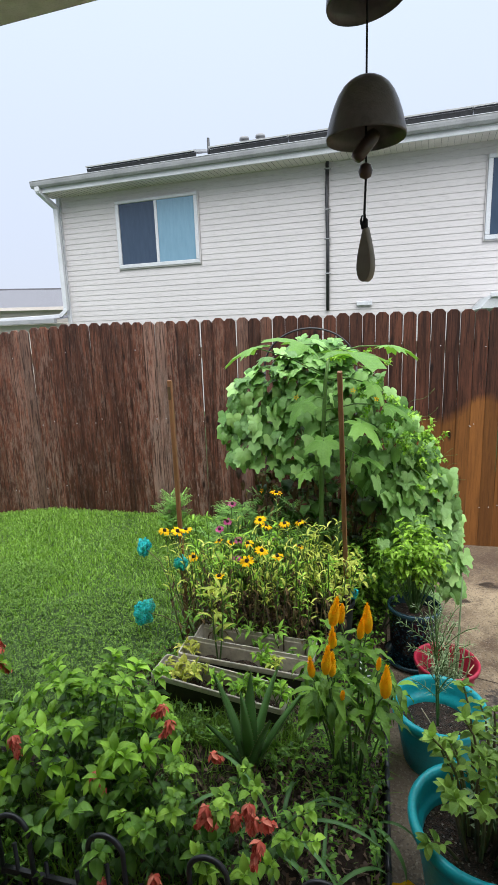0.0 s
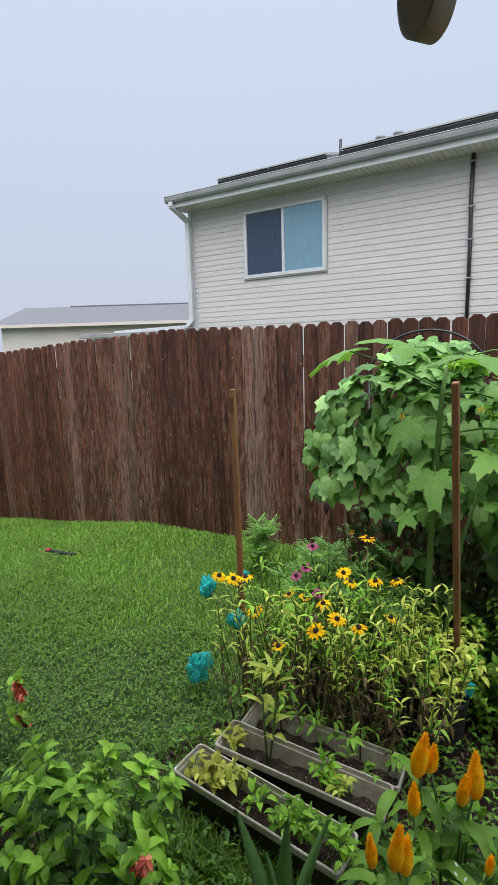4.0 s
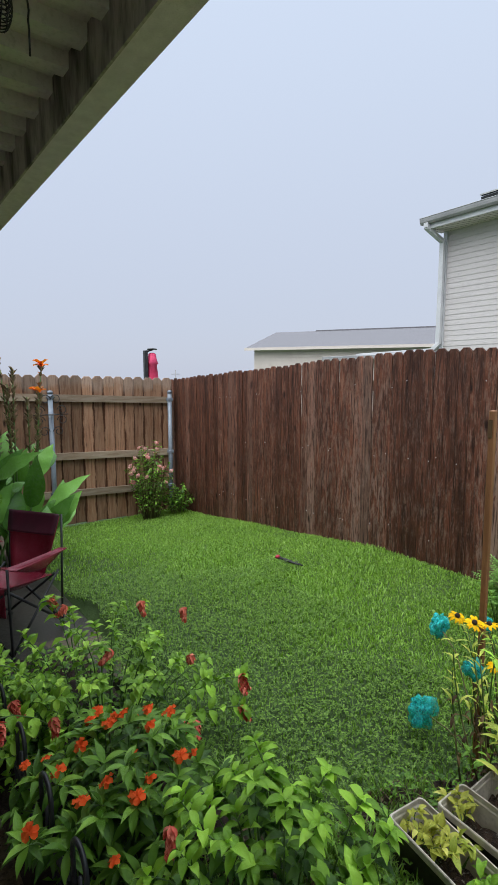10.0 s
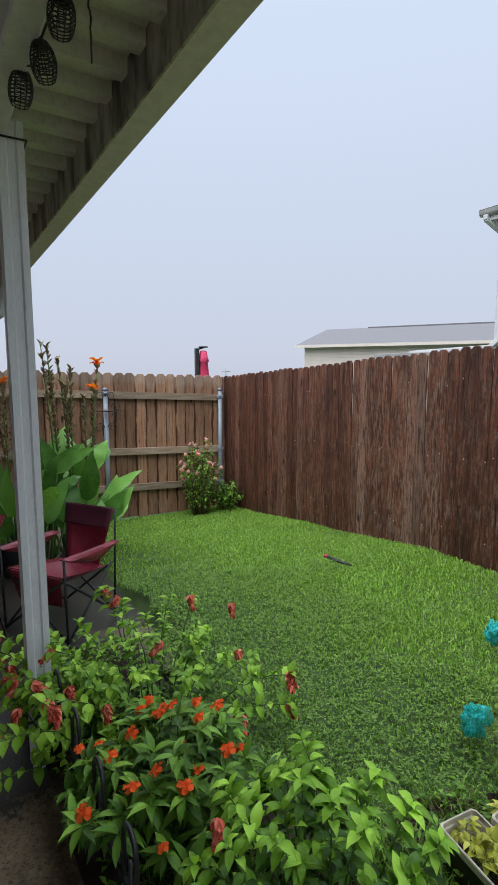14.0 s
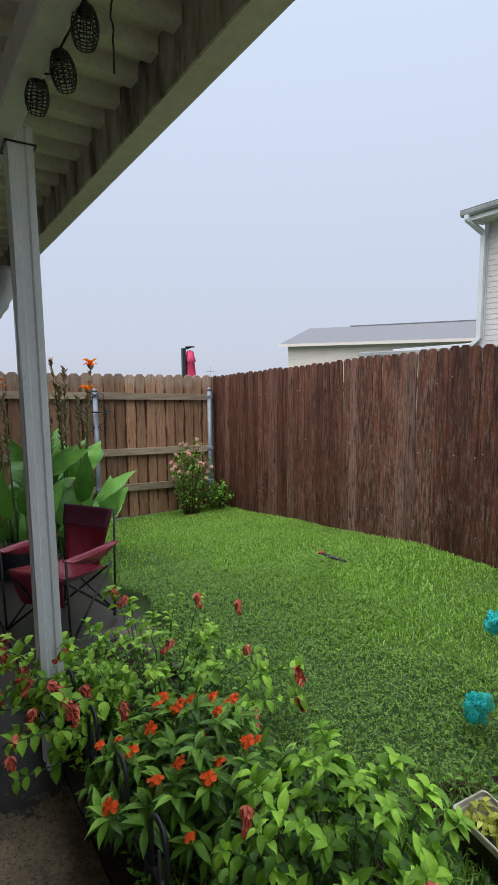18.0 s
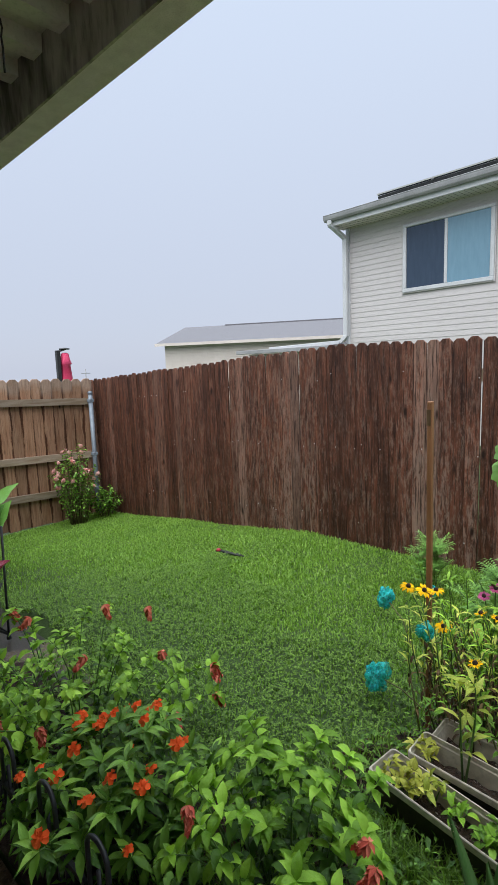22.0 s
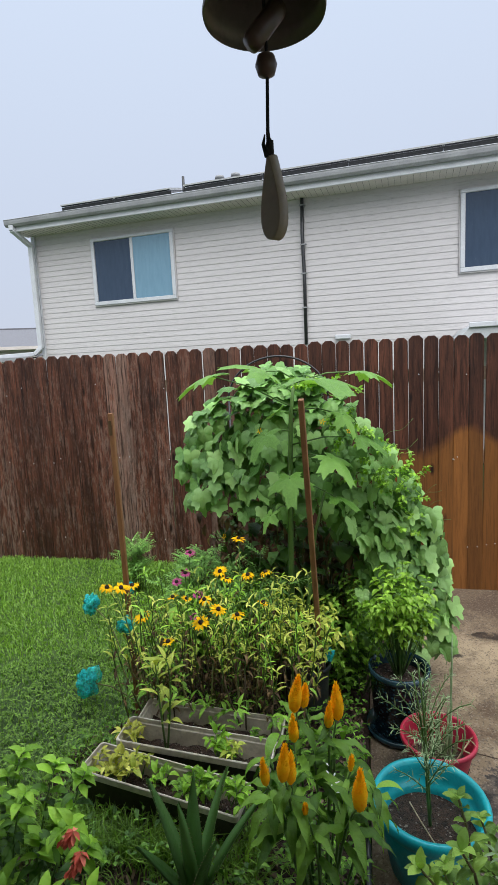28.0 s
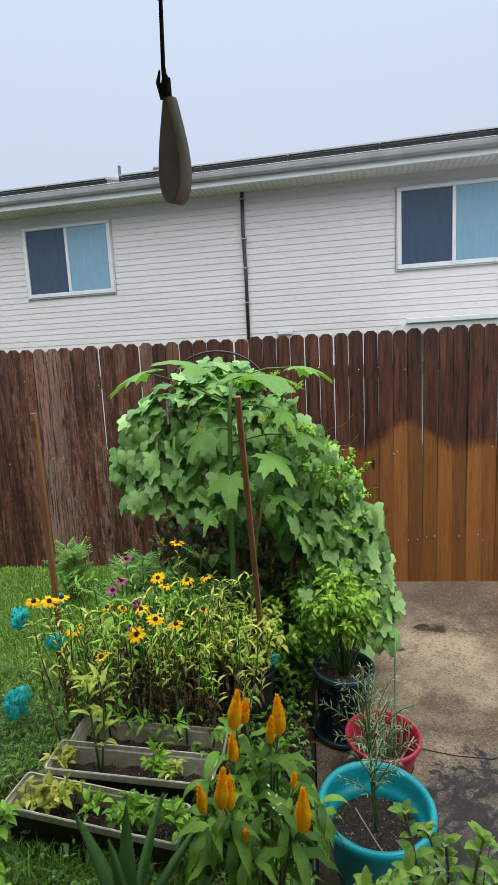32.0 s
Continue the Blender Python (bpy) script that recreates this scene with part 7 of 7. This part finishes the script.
canna(-4.74, 2.68, 0.02, 30, 0.95, "canna lily clump with broad paddle leaves and orange blooms", ((-4.4, 2.82, 1.68), (-4.4, 2.79, 1.47), (-4.4, 2.387, 1.85), (-4.42, 2.435, 1.83), (-4.4, 2.605, 1.66), (-4.4, 2.70, 1.45), (-4.45, 2.52, 1.72), (-4.5, 2.46, 1.62), (-4.4, 2.56, 1.55)), 2)
canna(-4.5, 2.25, 0.10, 26, 0.95, "canna lily clump with broad paddle leaves behind the chair", ((-4.4, 2.10, 1.53), (-4.5, 2.16, 1.46), (-4.5, 2.05, 1.40)), 1)
pot("nursery_pot", "round black tub behind the folding chair", (-4.35, 2.12, slab_z(0, 2.1)), [(0.14, 0), (0.15, 0.01), (0.18, 0.24)], [(0.18, 0.24), (0.195, 0.242), (0.195, 0.265), (0.185, 0.268), (0.175, 0.24), (0.15, 0.05)], 0.165, 0.21, BLACK, BLACK)

# ---- rose bush ----
at = (-6.12, 4.58, -0.24)
rose, tips = shrub("rose_bush", "dark-leaved rose bush with pale pink blooms in the corner", at, 0.38, 1.08, 60, (0.045, 0.028), 10, L_DARK, STEM_DRY, "shrub", 0.3, 0.4, 0.3, 0.004, flat_top=0.45, oval=(0.8, 0.85), t0=0.15)
shrub("rose_bush", "lower dark rose bush beside the corner post", (-6.15, 5.0, -0.26), 0.26, 0.45, 26, (0.05, 0.03), 7, L_DARK, STEM_DRY, "shrub", 0.3, 0.4, 0.3, 0.004)
def rosebud():
    m = Mesh()
    for k in range(9):
        a = 2.4 * k
        m.leaf((0, 0, 0), (math.cos(a), math.sin(a), 0.4 + 0.15 * k), 0.042, 0.045, -0.3, 0.3, steps=3, tip=0.6, belly=0.55)
    return m.data("bloom", F_ROSE)
RB = [rosebud() for _ in range(3)]
for p, d in tips[2:58:2]:
    part("bloom", rng.choice(RB), None, rose, "pale pink bloom", pose(p.x + 0.03, p.y - 0.02, p.z, U(-30, 60), U(0, 50), U(0, 360)) @ Matrix.Diagonal((1.25, 1.25, 1.25, 1)))

# ---- scroll hanger ----
sh = thing("scroll_bracket", "black wrought-iron scroll bracket on the steel post", "bracket", (-6.43, 3.48, 1.15))
def scroll(cy, cz, r, s0, turns, flip):
    return [(0, cy + flip * r * (1 - 0.6 * k / 20) * math.cos(s0 + turns * 2 * math.pi * k / 20), cz + r * (1 - 0.6 * k / 20) * math.sin(s0 + turns * 2 * math.pi * k / 20)) for k in range(21)]
for cy, cz, f in ((-0.13, 0.05, 1), (0.13, 0.05, -1), (-0.13, -0.07, 1), (0.13, -0.07, -1), (-0.06, 0.18, 1), (0.06, 0.18, -1), (0.08, -0.2, -1), (-0.08, -0.2, 1)):
    part("scroll", Mesh().tube(scroll(cy, cz, 0.06, 0, 1.2, f), 0.005, 5), BLACK, sh)
part("shelf", Mesh().lathe([(0.07, 0.0), (0.075, 0.01), (0.06, 0.012), (0.0, 0.008)], 16, pose(0.07, 0, 0)), BLACK, sh)
part("crossbar", Mesh().tube([(0, -0.2, 0), (0, 0.2, 0)], 0.006, 6), BLACK, sh)

# ---- small things ----
toy = thing("lawn_ornament", "small black and red plastic ornament fallen on the lawn", "ornament", (-3.20, 4.33, ground_z(-3.2, 4.33) + 0.02), 10)
toy.matrix_world = toy.matrix_world @ Matrix.Diagonal((0.75, 0.9, 0.7, 1))
part("stick", Mesh().tube([(-0.12, 0, 0.018), (0.0, 0.01, 0.022), (0.12, -0.005, 0.02), (0.26, 0.0, 0.018)], [0.014, 0.017, 0.013, 0.009], 8), BLACK, toy)
part("knob", Mesh().lathe([(0.0, -0.02), (0.022, -0.012), (0.026, 0.0), (0.018, 0.016), (0.0, 0.022)], 12, pose(-0.09, 0, 0.034)), REDP, toy, "red plastic knob")
for k in range(7):
    part("fin", Mesh().leaf((-0.04 + 0.045 * k, 0.0, 0.022), (U(-1, 1), U(-1, 1), 0.25), 0.055, 0.03, 0.3, 0.1), BLACK, toy)
dry = thing("fallen_leaf", "curled ochre leaf lying on the wet concrete", "leaf", (0.10, 2.33, slab_z(0.1, 2.33) + 0.012), 30)
part("blade", Mesh().leaf((-0.07, 0, 0), (1, -0.5, 0.05), 0.15, 0.045, 0.1, 0.5, steps=7, wave=0.4), F_PLUME, dry)
